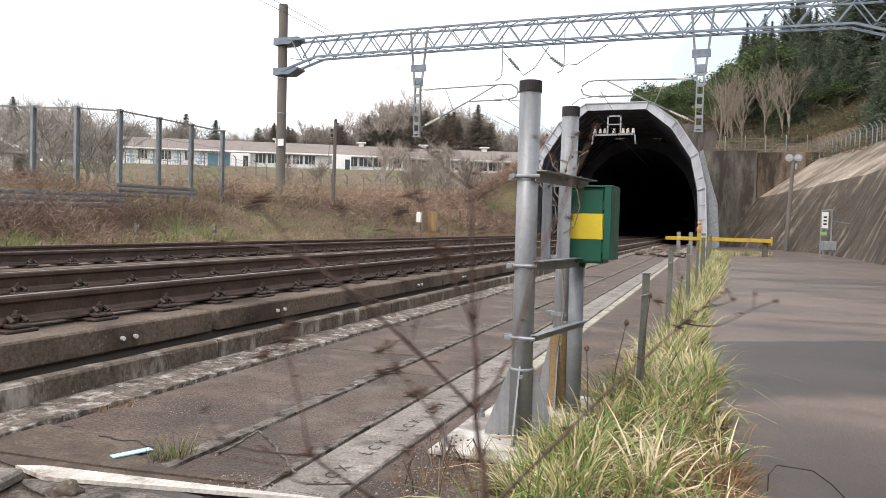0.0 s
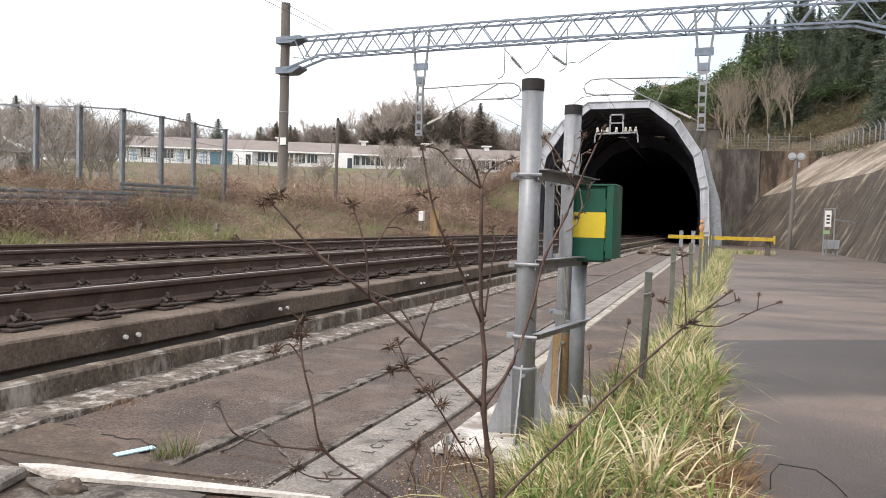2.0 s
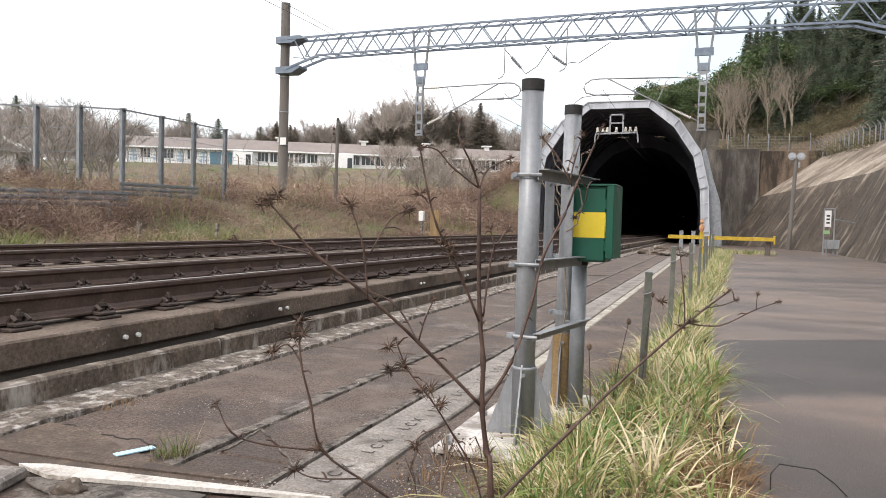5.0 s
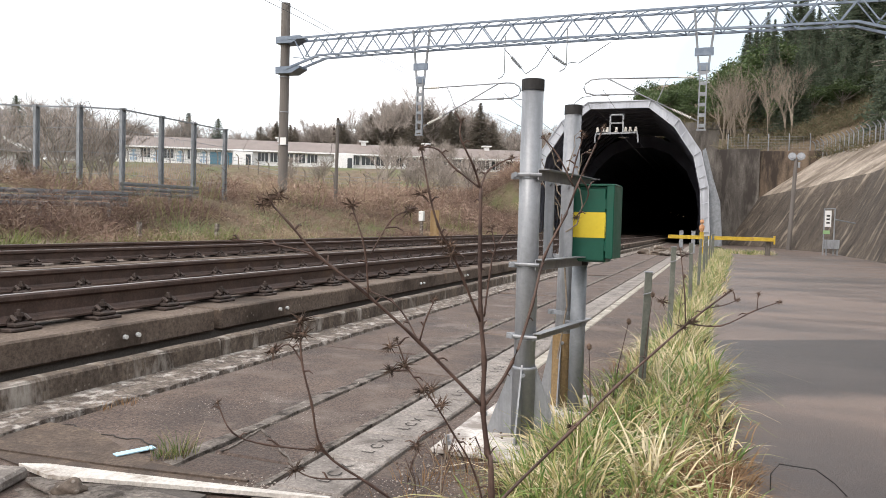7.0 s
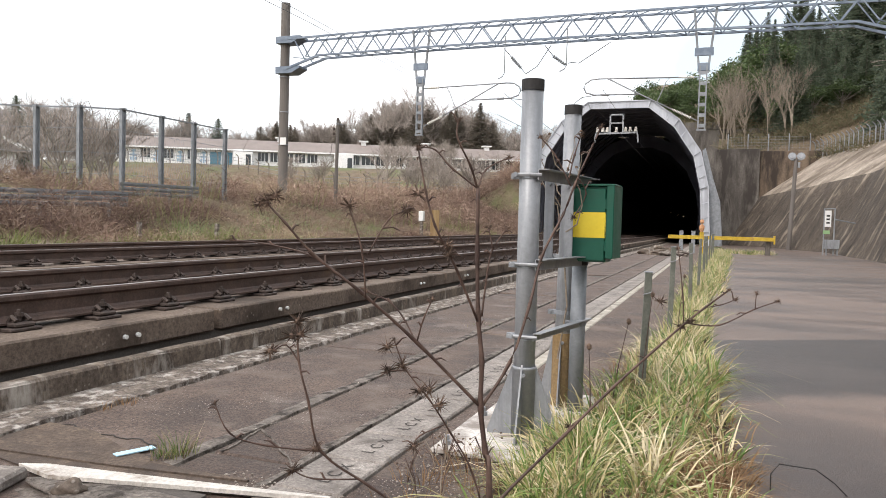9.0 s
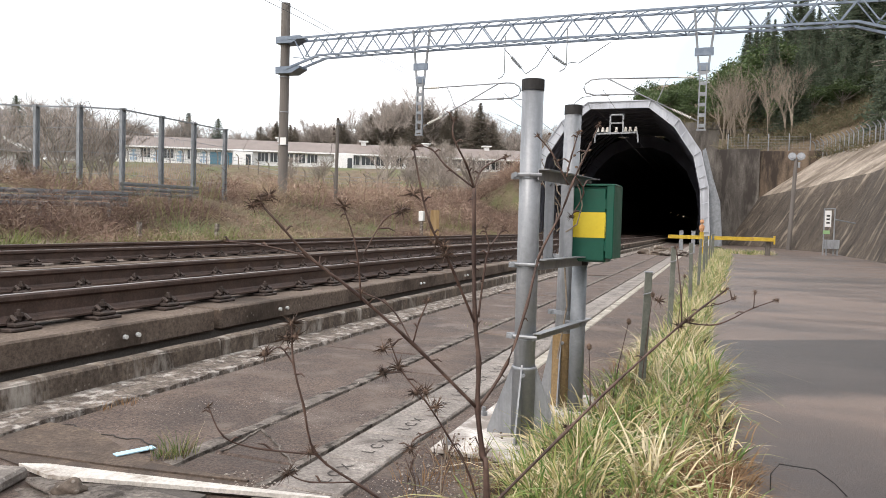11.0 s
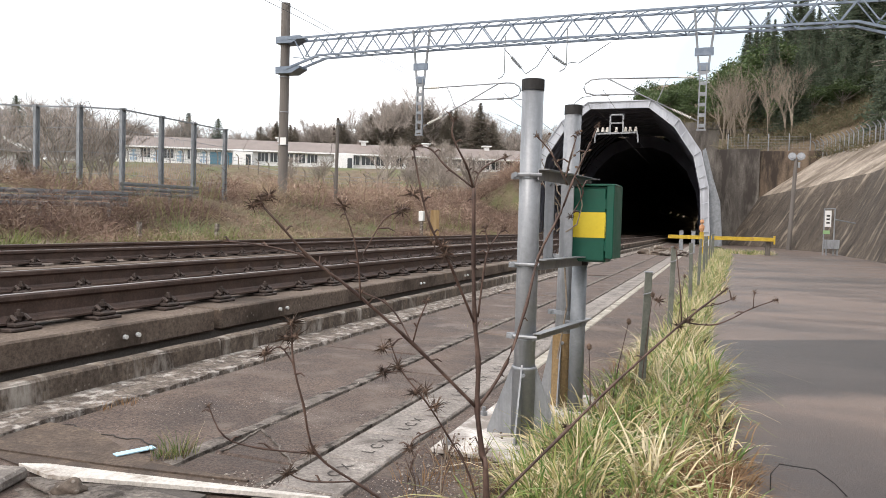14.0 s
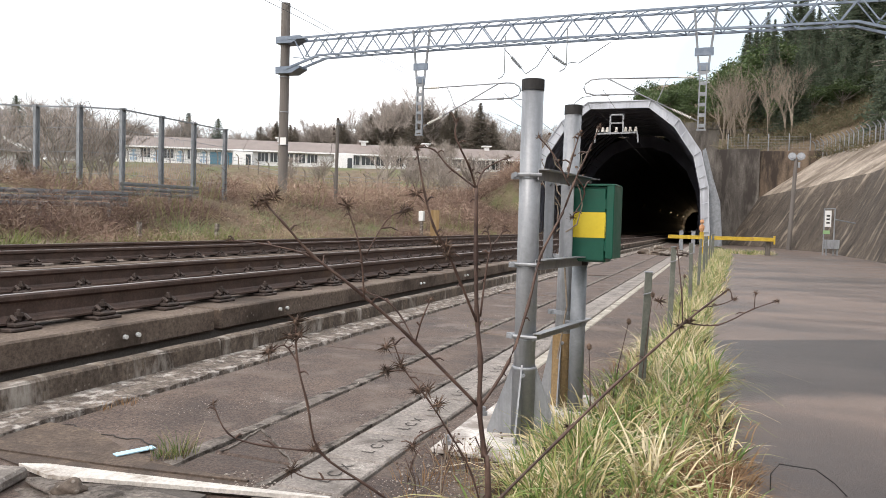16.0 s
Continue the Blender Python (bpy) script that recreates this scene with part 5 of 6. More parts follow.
def leafy_meshes(seed, h):
    r = random.Random(seed)
    bm = tube(B(), [(0, 0, -0.4), (0.2, 0, h * 0.4), (0.1, 0.1, h * 0.75)], [h * 0.022, h * 0.015, 0.05], 7)
    v, f = [], []
    for k in range(26):
        a, e = r.uniform(0, 6.28), r.uniform(0.3, 1.0)
        d = h * 0.28 * r.random() ** 0.5
        c = Vector((d * math.cos(a), d * math.sin(a), h * (0.45 + 0.5 * e * (1 - 0.5 * d / (h * 0.28)))))
        tube(bm, [(0.1, 0, h * 0.4), tuple(c)], [0.06, 0.015], 4)
        for _ in range(85):
            p = c + Vector((r.gauss(0, 1), r.gauss(0, 1), r.gauss(0, 0.7))) * h * 0.06
            w = r.uniform(0.12, 0.3)
            u1 = Vector((r.uniform(-1, 1), r.uniform(-1, 1), r.uniform(-0.8, 0.4))).normalized() * w
            u2 = Vector((r.uniform(-1, 1), r.uniform(-1, 1), r.uniform(-0.5, 0.5))).normalized() * w * 0.5
            i = len(v)
            v += [tuple(p - u1), tuple(p + u2), tuple(p + u1), tuple(p - u2)]
            f.append((i, i + 1, i + 2, i + 3))
    trunk = bpy.data.meshes.new("trunk")
    bm.to_mesh(trunk)
    bm.free()
    trunk.materials.append(M["bark"])
    return trunk, mesh_from("crown", v, f, "leaf")


def bare_meshes(seed, h, upright=0.55, sparse=False, depth=3, stout=0.014):
    r = random.Random(seed)
    limbs = B()
    v, f = [], []

    def grow(p, d, length, rad, level):
        q = p + d * length * 0.5 + Vector((r.uniform(-1, 1), r.uniform(-1, 1), 0)) * length * 0.06
        e = p + d * length
        tube(limbs, [p, q, e], [rad, rad * 0.8, rad * 0.6], 5 if level < 2 else 3, closed=False)
        if level >= depth:
            for _ in range(3 if sparse else 9):
                t = r.random()
                s = p.lerp(e, t)
                w = (d + Vector((r.uniform(-1, 1), r.uniform(-1, 1), r.uniform(-0.3, 0.9)))).normalized()
                blade_dir = (w.x, w.y)
                i = len(v)
                L = length * r.uniform(0.5, 1.0)
                side = w.cross(Vector((r.random(), r.random(), 0.5))).normalized() * (0.009 if sparse else 0.016)
                e2 = s + w * L
                m2 = s + w * L * 0.5 + Vector((0, 0, 0.05 * L))
                v.extend([tuple(s - side), tuple(s + side), tuple(m2 + side * 0.7), tuple(m2 - side * 0.7), tuple(e2)])
                f.append((i, i + 1, i + 2, i + 3))
                f.append((i + 3, i + 2, i + 4))
            return
        n = (3 if sparse else 4) if level else (6 if sparse else 5)
        for k in range(n):
            t = r.uniform(0.45, 1.0) if k else 1.0
            nd = (d * upright + Vector((r.uniform(-1, 1), r.uniform(-1, 1), r.uniform(-0.15, 0.85)))).normalized()
            grow(p.lerp(e, t), nd, length * r.uniform(0.55, 0.78), rad * 0.6 * (1 if k else 1.1), level + 1)

    grow(Vector((0, 0, -0.3)), Vector((r.uniform(-0.06, 0.06), r.uniform(-0.06, 0.06), 1)), h * (0.36 if depth == 3 else 0.3), h * stout, 0)
    trunk = bpy.data.meshes.new("trunk")
    limbs.to_mesh(trunk)
    limbs.free()
    trunk.materials.append(M["barkpale" if sparse else "bark"])
    return trunk, mesh_from("spray", v, f, "barkpale" if sparse else "twig")


KINDS = {
    "cedar": ([cedar_meshes(1, 18), cedar_meshes(2, 18, "needles", 0.85, 0.2), cedar_meshes(3, 18, "needles", 1.05, 0.22), cedar_meshes(4, 18, "needles", 0.7, 0.17)], "cedar_tree", "crown", "tall dark green cedar with drooping needle sprays", "tree"),
    "wood": ([bare_meshes(s, 15, 0.75, False, 4, 0.009) for s in (51, 52, 53)], "bare_tree", "spray", "tall leafless tree of the wood behind the school", "tree"),
    "brown_cedar": ([cedar_meshes(s, 18, "rusty", 0.65, 0.17) for s in (11, 12, 13)], "cedar_tree", "crown", "winter-bronzed green-brown cedar behind the school, paled as by haze", "tree"),
    "lone": ([cedar_meshes(s, 14, "needles", 0.55, 0.15) for s in (21, 22)], "cedar_tree", "crown", "dense dark green cedar with a blunt top", "tree"),
    "leafy": ([leafy_meshes(s, 9) for s in (4, 5)], "evergreen_tree", "crown", "bright green bushy evergreen tree on the hillside", "tree"),
    "slender": ([bare_meshes(s, 9, 1.45, True, 3, 0.008) for s in (31, 32, 33, 34)], "bare_tree", "spray", "slender pale leafless tree above the cutting", "tree"),
    "bare": ([bare_meshes(s, 9, 0.8) for s in (6, 7, 8, 9)], "bare_tree", "spray", "leafless grey-brown winter tree with fine twigs", "tree"),
}
rt = random.Random(40)


def tree(kind, x, y, scale, group, wide=1.0):
    pairs, name, crown_name, label, cat = KINDS[kind]
    tm, cm = pairs[rt.randrange(len(pairs))]
    t = thing(name, (x, y, land(x, y) - 0.1), label, cat, group)
    for nm, me in (("trunk", tm), (crown_name, cm)):
        o = new(nm, me)
        o.parent = t
        o.matrix_basis = Matrix.Rotation(rt.uniform(0, 6.28), 4, "Z") @ Matrix.Diagonal((wide * scale * rt.uniform(0.9, 1.1), wide * scale * rt.uniform(0.9, 1.1), scale, 1))
        if nm != "trunk":
            tagged(o, kind="stuff")
    return t


# cedar wood above the cutting
for i in range(80):
    y, k = rt.uniform(68, 104), rt.uniform(0.03, 0.21)
    tree("cedar", y * k, y, rt.uniform(0.75, 1.1) * (y / 92) * (0.42 + 0.12 * smooth(0.05, 0.085, k) - 0.2 * smooth(0.095, 0.12, k) + 0.62 * smooth(0.13, 0.16, k)), "cedar wood on the hill", 1.7)
for i in range(10):
    y, k = rt.uniform(74, 92), rt.uniform(0.022, 0.06)
    tree("cedar", y * k, y, rt.uniform(0.42, 0.58), "cedar wood on the hill", 1.4)
for i in range(14):
    y = rt.uniform(52, 66)
    tree("cedar", y * rt.uniform(0.195, 0.27), y, rt.uniform(0.65, 0.9), "cedar wood on the hill")
for i in range(30):
    y, k = rt.uniform(68, 84), rt.uniform(-0.09, 0.06)
    tree("leafy", y * k, y, rt.uniform(0.42, 0.62) * (1 + 0.55 * smooth(-0.01, 0.05, k)), "evergreens above the portal")
for i in range(15):
    y = rt.uniform(58, 66)
    tree("slender", y * rt.uniform(0.002, 0.095), y, rt.uniform(0.6, 0.95), "bare trees above the portal", 0.8)
for i in range(26):
    y = rt.uniform(61, 72)
    tree(rt.choice(("cedar", "leafy")), y * rt.uniform(0.07, 0.24), y, rt.uniform(0.2, 0.4), "young evergreens at the wood's edge", 1.5)
for i in range(10):
    tree("leafy", rt.uniform(-6, 1.5), rt.uniform(67.2, 69), rt.uniform(0.22, 0.36), "evergreens above the portal", 1.4)
for i in range(26):
    y = rt.uniform(60, 90)
    tree("bare", -18.0 - rt.uniform(0, 0.2) * y, y, rt.uniform(0.5, 0.75), "bare trees beside the tunnel")


# wood behind the school, by bearing from the road (degrees left of the track)
def bearing(deg, dist):
    a = radians(deg)
    return -dist * math.sin(a), dist * math.cos(a)


def away(deg, depth):
    """A place at a bearing, so far off along the middle of the view over the school."""
    return bearing(deg, depth / math.cos(radians(deg - 20.5)))


def skyline(deg):
    """How tall the wood stands at a bearing."""
    return float(np.interp(deg, (11, 13.6, 16.5, 18, 23, 26, 29, 34, 38, 45, 47, 55), (11.0, 11.5, 12.5, 14.8, 15.8, 14.0, 12.5, 11.0, 10.5, 10.5, 13.0, 14.5)))


for i in range(230):
    deg = rt.uniform(11, 55)
    tree("wood", *away(deg, rt.uniform(141, 185)), skyline(deg) / 8.6 * rt.uniform(0.74, 1.0), "bare wood behind the school", 0.8)
for i in range(120):
    deg = rt.choice((rt.uniform(16.5, 30), rt.uniform(32, 35), rt.uniform(16.5, 25)))
    tree("brown_cedar", *away(deg, rt.uniform(138, 160)), skyline(deg) / 18 * rt.uniform(0.6, 1.0), "cedars behind the school", 2.1)
for deg, depth, h in ((40.0, 146, 13.2), (37.9, 146, 12.2), (51.1, 92, 9.8), (17.9, 138, 15.5), (16.9, 140, 12.5), (20.2, 142, 14.5), (24.0, 142, 15.5)):
    if deg < 30:
        tree("brown_cedar", *away(deg, depth), h / 18, "cedars behind the school", 2.0)
    else:
        tree("lone", *away(deg, depth), h / 14, "lone cedars", 1.9)
for i in range(12):
    tree("bare", *away(rt.uniform(48.3, 57), rt.uniform(60, 85)), rt.uniform(0.95, 1.25), "bare trees on the bank")
for i in range(9):
    tree("bare", *away(rt.uniform(12.5, 27), rt.uniform(106, 117)), rt.uniform(0.5, 0.8), "bare trees before the school")
for i in range(22):
    x, y = bearing(rt.uniform(45, 56), rt.uniform(45, 95))
    tree("bare", x, y, rt.uniform(0.5, 0.8), "bare trees on the bank")
for i in range(9):
    x, y = bearing(rt.uniform(14, 38), rt.uniform(84, 96))
    tree("bare", x, y, rt.uniform(0.45, 0.65), "bare trees before the school")


# ================= school on the bank =================
M["schoolwall"] = material("white_render", (0.78, 0.78, 0.78), (0.85, 0.85, 0.84), 1.0, 0.8, bump=0.1)
M["schoolroof"] = material("grey_brown_roof_sheet", (0.2, 0.165, 0.15), (0.27, 0.23, 0.21), 0.8, 0.7, bump=0.2)
M["bluewall"] = material("pale_blue_panel", (0.3, 0.45, 0.6), (0.4, 0.55, 0.68), 0.8, 0.6, bump=0.1)
M["glass"] = plain("dark_window_glass", (0.03, 0.035, 0.04), 0.08)
M["teal"] = plain("teal_shutter", (0.07, 0.2, 0.28), 0.5)


SCHOOL_AT, SCHOOL_TURN = Vector((-92.75, 93.06, 9.5)), 27.4


def school(start, bays, w, label):
    """A wing along the school's front; bays: w window, m mural panel, d blue doorway, b blank wall."""
    ahead = Matrix.Rotation(radians(SCHOOL_TURN), 3, "Z") @ Vector((start, 0, 0))
    s = thing("school_building", SCHOOL_AT + ahead, label, "building", "school buildings", rz=SCHOOL_TURN)
    length = len(bays) * w
    part("wall", box(B(), 0, length, 0, 8, -1.5, 2.75, 0.02), "schoolwall", s)
    bm = B()
    prism(bm, [(-0.9, 2.6), (-0.9, 2.8), (4, 4.9), (8.9, 2.8), (8.9, 2.6)], "x", 0.0, length - 0.02)
    roof = part("roof", bm, "schoolroof", s)
    part("fascia", box(B(), 0.01, length - 0.03, -0.96, -0.903, 2.56, 2.8), "schoolwall", roof, "white eave board")
    for i, c in enumerate(bays):
        x = i * w
        if c == "m":
            panel = part("mural_panel", box(B(), x + 0.15, x + w - 0.15, -0.06, -0.003, 0.2, 2.5), "schoolwall", s, "white panel with pale blue painted strokes")
            for k, (a, b, c0, d) in enumerate(((0.3, 0.7, 1.9, 2.2), (0.2, 0.8, 1.25, 1.5), (0.42, 0.58, 0.4, 2.3), (0.2, 0.36, 0.5, 1.0), (0.64, 0.8, 0.5, 1.0))):
                part("painted_bar", box(B(), x + a * w, x + b * w, -0.068 - 0.002 * k, -0.062, c0, d), "bluewall", panel)
            continue
        if c == "d":
            part("door", box(B(), x + 0.1, x + w - 0.05, -0.05, -0.003, 0.0, 2.3), "teal", s, "large blue door panel")
            continue
        if c == "b":
            continue
        win = part("window", box(B(), x + 0.12, x + w - 0.12, -0.02, -0.002, 1.0, 2.48), "glass", s)
        bm = B()
        for k in range(4):
            fx = 0.12 + (w - 0.24) * k / 3
            box(bm, x + fx - (0.07 if k in (0, 3) else 0.04), x + fx + (0.07 if k in (0, 3) else 0.04), -0.1, -0.021, 0.97, 2.5)
        box(bm, x + 0.07, x + w - 0.07, -0.12, -0.021, 0.92, 1.0)
        part("window_frame", bm, "schoolwall", win)
        part("plinth_gap", box(B(), x + 0.3, x + w - 0.3, -0.03, -0.002, -0.3, 0.12), "glass", s, "dark vent strip at the wall foot")
    for k in range(int(length // 11)):
        x = 5 + 11 * k
        vent = part("roof_vent", box(B(), x, x + 0.9, 3.5, 4.5, 4.5, 5.3, 0.05), "schoolwall", s, "small white roof cupola")
        part("vent_cap", box(B(), x - 0.4, x + 1.3, 3.2, 4.8, 5.3, 5.5, 0.05), "schoolwall", vent)


school(0.0, "wmwmwmwmddb", 1.87, "low school wing with white and blue painted panels")
school(20.6, "bwwwwwb", 2.05, "low white school wing with a brown-grey roof")
school(35.0, "bwwwwwwwwwwwwwwb", 2.5, "long low white school wing behind bare trees")
back_turn = Matrix.Rotation(radians(SCHOOL_TURN), 3, "Z")
for x0, x1, tall in ((19.2, 22.2, 2.3), (35.6, 38.8, 2.6)):
    p = SCHOOL_AT + back_turn @ Vector((x0, -2.4, 0))
    porch = thing("porch", p, "white rendered porch block before the school", "porch", "school porches", rz=SCHOOL_TURN)
    part("wall", box(B(), 0, x1 - x0, 0, 1.4, -1.5, tall, 0.03), "schoolwall", porch)
    part("doorway", box(B(), x1 - x0 - 1.0, x1 - x0 - 0.2, -0.03, -0.003, 0.1, 1.9), "glass", porch)

# ================= noise fence and guard rail on the bank =================
posts = [(-24.6, 16.6), (-23.1, 17.3), (-21.6, 18.2), (-20.1, 18.6), (-19.05, 19.4), (-19.0, 21.2), (-19.0, 22.95), (-19.0, 24.85)]
fence = thing("net_fence", (0, 0, 0), "tall galvanised post fence with slack wire netting", "fence")
for x, y in posts:
    z0 = land(x, y)
    bm = B()
    box(bm, x - 0.058, x + 0.058, y - 0.085, y - 0.07, z0 - 0.2, 4.57)
    box(bm, x - 0.058, x + 0.058, y + 0.07, y + 0.085, z0 - 0.2, 4.57)
    box(bm, x - 0.01, x + 0.01, y - 0.07, y + 0.07, z0 - 0.2, 4.57)
    post = part("post", bm, "galvdark", fence)
    part("post_cap", box(B(), x - 0.085, x + 0.085, y - 0.1, y + 0.1, 4.57, 4.63), "galvdark", post)
for (xa, ya), (xb, yb) in zip(posts, posts[1:]):
    part("top_rail", bar(B(), (xa, ya, 4.58), (xb, yb, 4.58), 0.05), "galvdark", fence)
    for z in (3.9, 3.1, 2.4):
        part("strand", tube(B(), sag((xa, ya, z), (xb, yb, z), 0.03, 4), 0.008, 4), "galvdark", fence)
    bm = B()
    for k in range(14):
        t = k / 14
        p, q = Vector((xa, ya, 4.5)).lerp(Vector((xb, yb, 4.5)), t), Vector((xa, ya, 2.0)).lerp(Vector((xb, yb, 2.0)), min(t + 0.35, 1))
        p2, q2 = Vector((xa, ya, 4.5)).lerp(Vector((xb, yb, 4.5)), min(t + 0.35, 1)), Vector((xa, ya, 2.0)).lerp(Vector((xb, yb, 2.0)), t)
        bar(bm, p, q, 0.004)
        bar(bm, p2, q2, 0.004)
    part("netting", bm, "galvdark", fence)
guard = thing("guard_rail", (0, 0, 0), "weathered grey corrugated guard rail in brush", "guard rail")
for (xa, ya), (xb, yb), levels, climb in (((-15.8, 8.6), (-15.4, 15.9), (1.12, 1.27, 1.42), 0.14), ((-17.0, 17.2), (-17.0, 20.8), (1.62, 1.77, 1.92), 0.04)):
    for z in levels:
        bm = B()
        for k, o in enumerate((0.0, 0.05)):
            bar(bm, (xa + o, ya - o, z + 0.055 * k), (xb + o, yb - o, z + climb + 0.055 * k), 0.03, 0.06)
        part("rail_beam", bm, "galvdark", guard)
    for k in range(4):
        t = 0.06 + 0.29 * k
        x, y = xa + (xb - xa) * t, ya + (yb - ya) * t
        part("post", box(B(), x - 0.14, x - 0.06, y - 0.04, y + 0.04, land(x, y) - 0.2, levels[-1] + climb * t + 0.08), "galvdark", guard)

# bent-top fence posts below the school
cf = None
for i in range(34):
    x = -78 + 2.0 * i
    y = 80.5 + 2 * math.sin(i * 0.3)
    m = pose(x, y, land(x, y), 0, 0, 180)
    if cf is None:
        cf = thing("concrete_fence_post", (0, 0, 0), "pale concrete fence post with a bent top", "fence post", "bent-top fence posts")
        part("shaft", tube(B(), [(0, 0, -0.1), (0, 0, 1.5), (0.0, 0.12, 1.75), (0.25, 0.3, 2.05)], [0.075, 0.075, 0.075, 0.06], 5), "ledge", cf)
        cf.matrix_basis = m
    else:
        copy_thing(cf, m)
for z in (0.6, 1.1, 1.5):
    wire("fence_wire", [(-78 + 2.0 * i, 80.5 + 2 * math.sin(i * 0.3), land(-78 + 2.0 * i, 80.5 + 2 * math.sin(i * 0.3)) + z) for i in range(34)], 0.02, "thin grey wire strand of the bank fence", "galvdark")

# bent-top posts along the cutting
cp = None
dense = fine_line(WALL_BASE, 0.5)
spots = [(p[0], p[1], wall_top(q[1]) + SLOPE_RISE - 0.03, math.degrees(math.atan2(3.3 - 1.3, 6.5)) + 90) for p, q in zip(along(dense, 5.8, 0), dense) if 38 < q[1] < 55.6]
spots += [(x, 57.0, 6.8, 0) for x in np.arange(0.6, 7.0, 1.35)]
for x, y, z, turn in spots:
    m = pose(x, y, z, 0, 0, turn)
    if cp is None:
        cp = thing("slope_fence_post", (0, 0, 0), "grey steel fence post with a bent top above the cutting", "fence post", "cutting fence posts")
        part("shaft", tube(B(), [(0, 0, -0.4), (0, 0, 0.95), (0.0, 0.06, 1.1), (0.0, 0.22, 1.24)], [0.04, 0.04, 0.04, 0.03], 6), "galv", cp)
        cp.matrix_basis = m
    else:
        copy_thing(cp, m)
net = B()
for i in range(len(spots) - 1):
    (xa, ya, za, _), (xb, yb, zb, _) = spots[i], spots[i + 1]
    if math.hypot(xb - xa, yb - ya) > 1.6:
        continue
    for k in range(5):
        bar(net, (xa, ya, za + 0.22 + 0.2 * k), (xb, yb, zb + 0.22 + 0.2 * k), 0.012)
    for k in range(2 if ya != 57.0 else 6):
        t = k / (2 if ya != 57.0 else 6)
        bar(net, (xa + (xb - xa) * t, ya + (yb - ya) * t, za + (zb - za) * t + 0.1), (xa + (xb - xa) * t, ya + (yb - ya) * t, za + (zb - za) * t + 1.05), 0.008)
tagged(part("slope_netting", net, "galvdark"), "grey wire netting of the cutting fence", "fence", kind="stuff")

# house at the foot of the bank
hx, hy = bearing(54.6, 62)
hs = thing("house", (hx, hy, land(hx, hy)), "small pale house with a white-edged roof behind the fence", "house", rz=-35)
part("wall", box(B(), -5, 5, -3.5, 3.5, -0.5, 2.9, 0.03), "schoolwall", hs)
bm = B()
prism(bm, [(-4.3, 2.7), (-4.3, 2.9), (0, 4.9), (4.3, 2.9), (4.3, 2.7)], "x", -5.6, 5.6)
part("roof", bm, "schoolroof", hs)
for s in (-1, 1):
    part("bargeboard", bar(B(), (5.64, 4.35 * s, 2.82), (5.64, 0, 4.86), 0.06, 0.22), "white", hs, "white painted bargeboard")
for x in (-3, 0, 3):
    part("window", box(B(), x - 0.8, x + 0.8, -3.53, -3.503, 0.9, 2.1), "glass", hs)

# utility pole, marker and stakes
up = thing("utility_pole", (-18.35, 33.0, land(-18.35, 33.0)), "slim concrete utility pole with a short cross arm", "utility pole")
part("shaft", tube(B(), [(0, 0, -0.2), (0.06, 0, 4.45)], [0.1, 0.08], 10), "polecon", up)
part("cross_arm", bar(B(), (0.0, -0.1, 4.3), (0.42, -0.1, 4.22), 0.05), "galvdark", up)
part("cap", tube(B(), [(0.06, 0, 4.45), (0.06, 0, 4.6)], [0.1, 0.05], 8), "fast", up)
for z in (3.7, 3.95):
    part("insulator", tube(B(), [(-0.12, -0.05, z), (-0.12, -0.05, z + 0.14)], 0.055, 8), "fast", up)
mk = thing("marker_post", (-12.3, 30.0, 0.33), "white-topped distance marker post beside the track", "marker post")
part("shaft", box(B(), -0.06, 0.06, -0.06, 0.06, -0.2, 0.75), "ledge", mk)
part("head", box(B(), -0.11, 0.11, -0.1, 0.1, 0.75, 1.2, 0.02), "white", mk, "white painted head")
bd = thing("brown_board", (-11.75, 30.2, 0.33), "rusty brown sheet leaning beside the marker", "board")
part("sheet", box(B(), -0.2, 0.22, -0.02, 0.02, -0.15, 1.25, 0.005), "rustsleeve", bd)
for x, y in ((-13.0, 13.8), (-12.6, 16.2)):
    st = thing("stake", (x, y, land(x, y)), "short weathered concrete stake in the brush", "stake", "bank stakes")
    part("shaft", box(B(), -0.05, 0.05, -0.05, 0.05, -0.2, 0.5, 0.01), "ledge", st)


# ================= small things on the apron =================
pl = thing("plank", (-2.6, 2.05, 0.0), "flaking white wooden plank lying on the apron", "plank")
bm = B()
prism(bm, [(0.05, 0.03), (0.16, 0.075), (0.5, 0.12), (1.34, 0.235), (1.34, 0.222), (0.85, 0.115), (0.36, 0.005), (0.26, -0.02)], "z", 0.016, 0.032)
part("board", bm, "board", pl)
part("batten", box(B(), 0.3, 0.9, 0.03, 0.1, 0.0, 0.016), "bed", pl)
pl2 = thing("plank", (-2.95, 2.2, 0.0), "weathered brown board half sunk in sand", "plank", rz=4)
part("board", prism(B(), [(0, 0), (0.7, 0.01), (1.3, 0.045), (1.3, 0.06), (0.8, 0.085), (0, 0.1)], "z", 0.0, 0.014), "earthpatch", pl2)
bm = B()
pts = [(-3.0, 2.62), (-2.7, 2.6), (-2.38, 2.46), (-2.0, 2.36), (-1.62, 2.34), (-1.3, 2.36), (-1.25, 2.3), (-1.8, 2.16), (-2.6, 2.12), (-3.0, 2.2)]
bm.faces.new([bm.verts.new((x, y, 0.006)) for x, y in pts])
tagged(part("sand_patch", bm, "earthpatch"), "thin brown sand washed over the concrete", "sand", kind="structure")
bk = thing("concrete_block", (-2.62, 1.86, 0.0), "broken grey concrete slab lying beside the plank", "concrete slab", rz=16)
part("slab", box(B(), -0.3, 0.22, -0.25, 0.12, 0.0, 0.05, 0.012), "lid", bk)
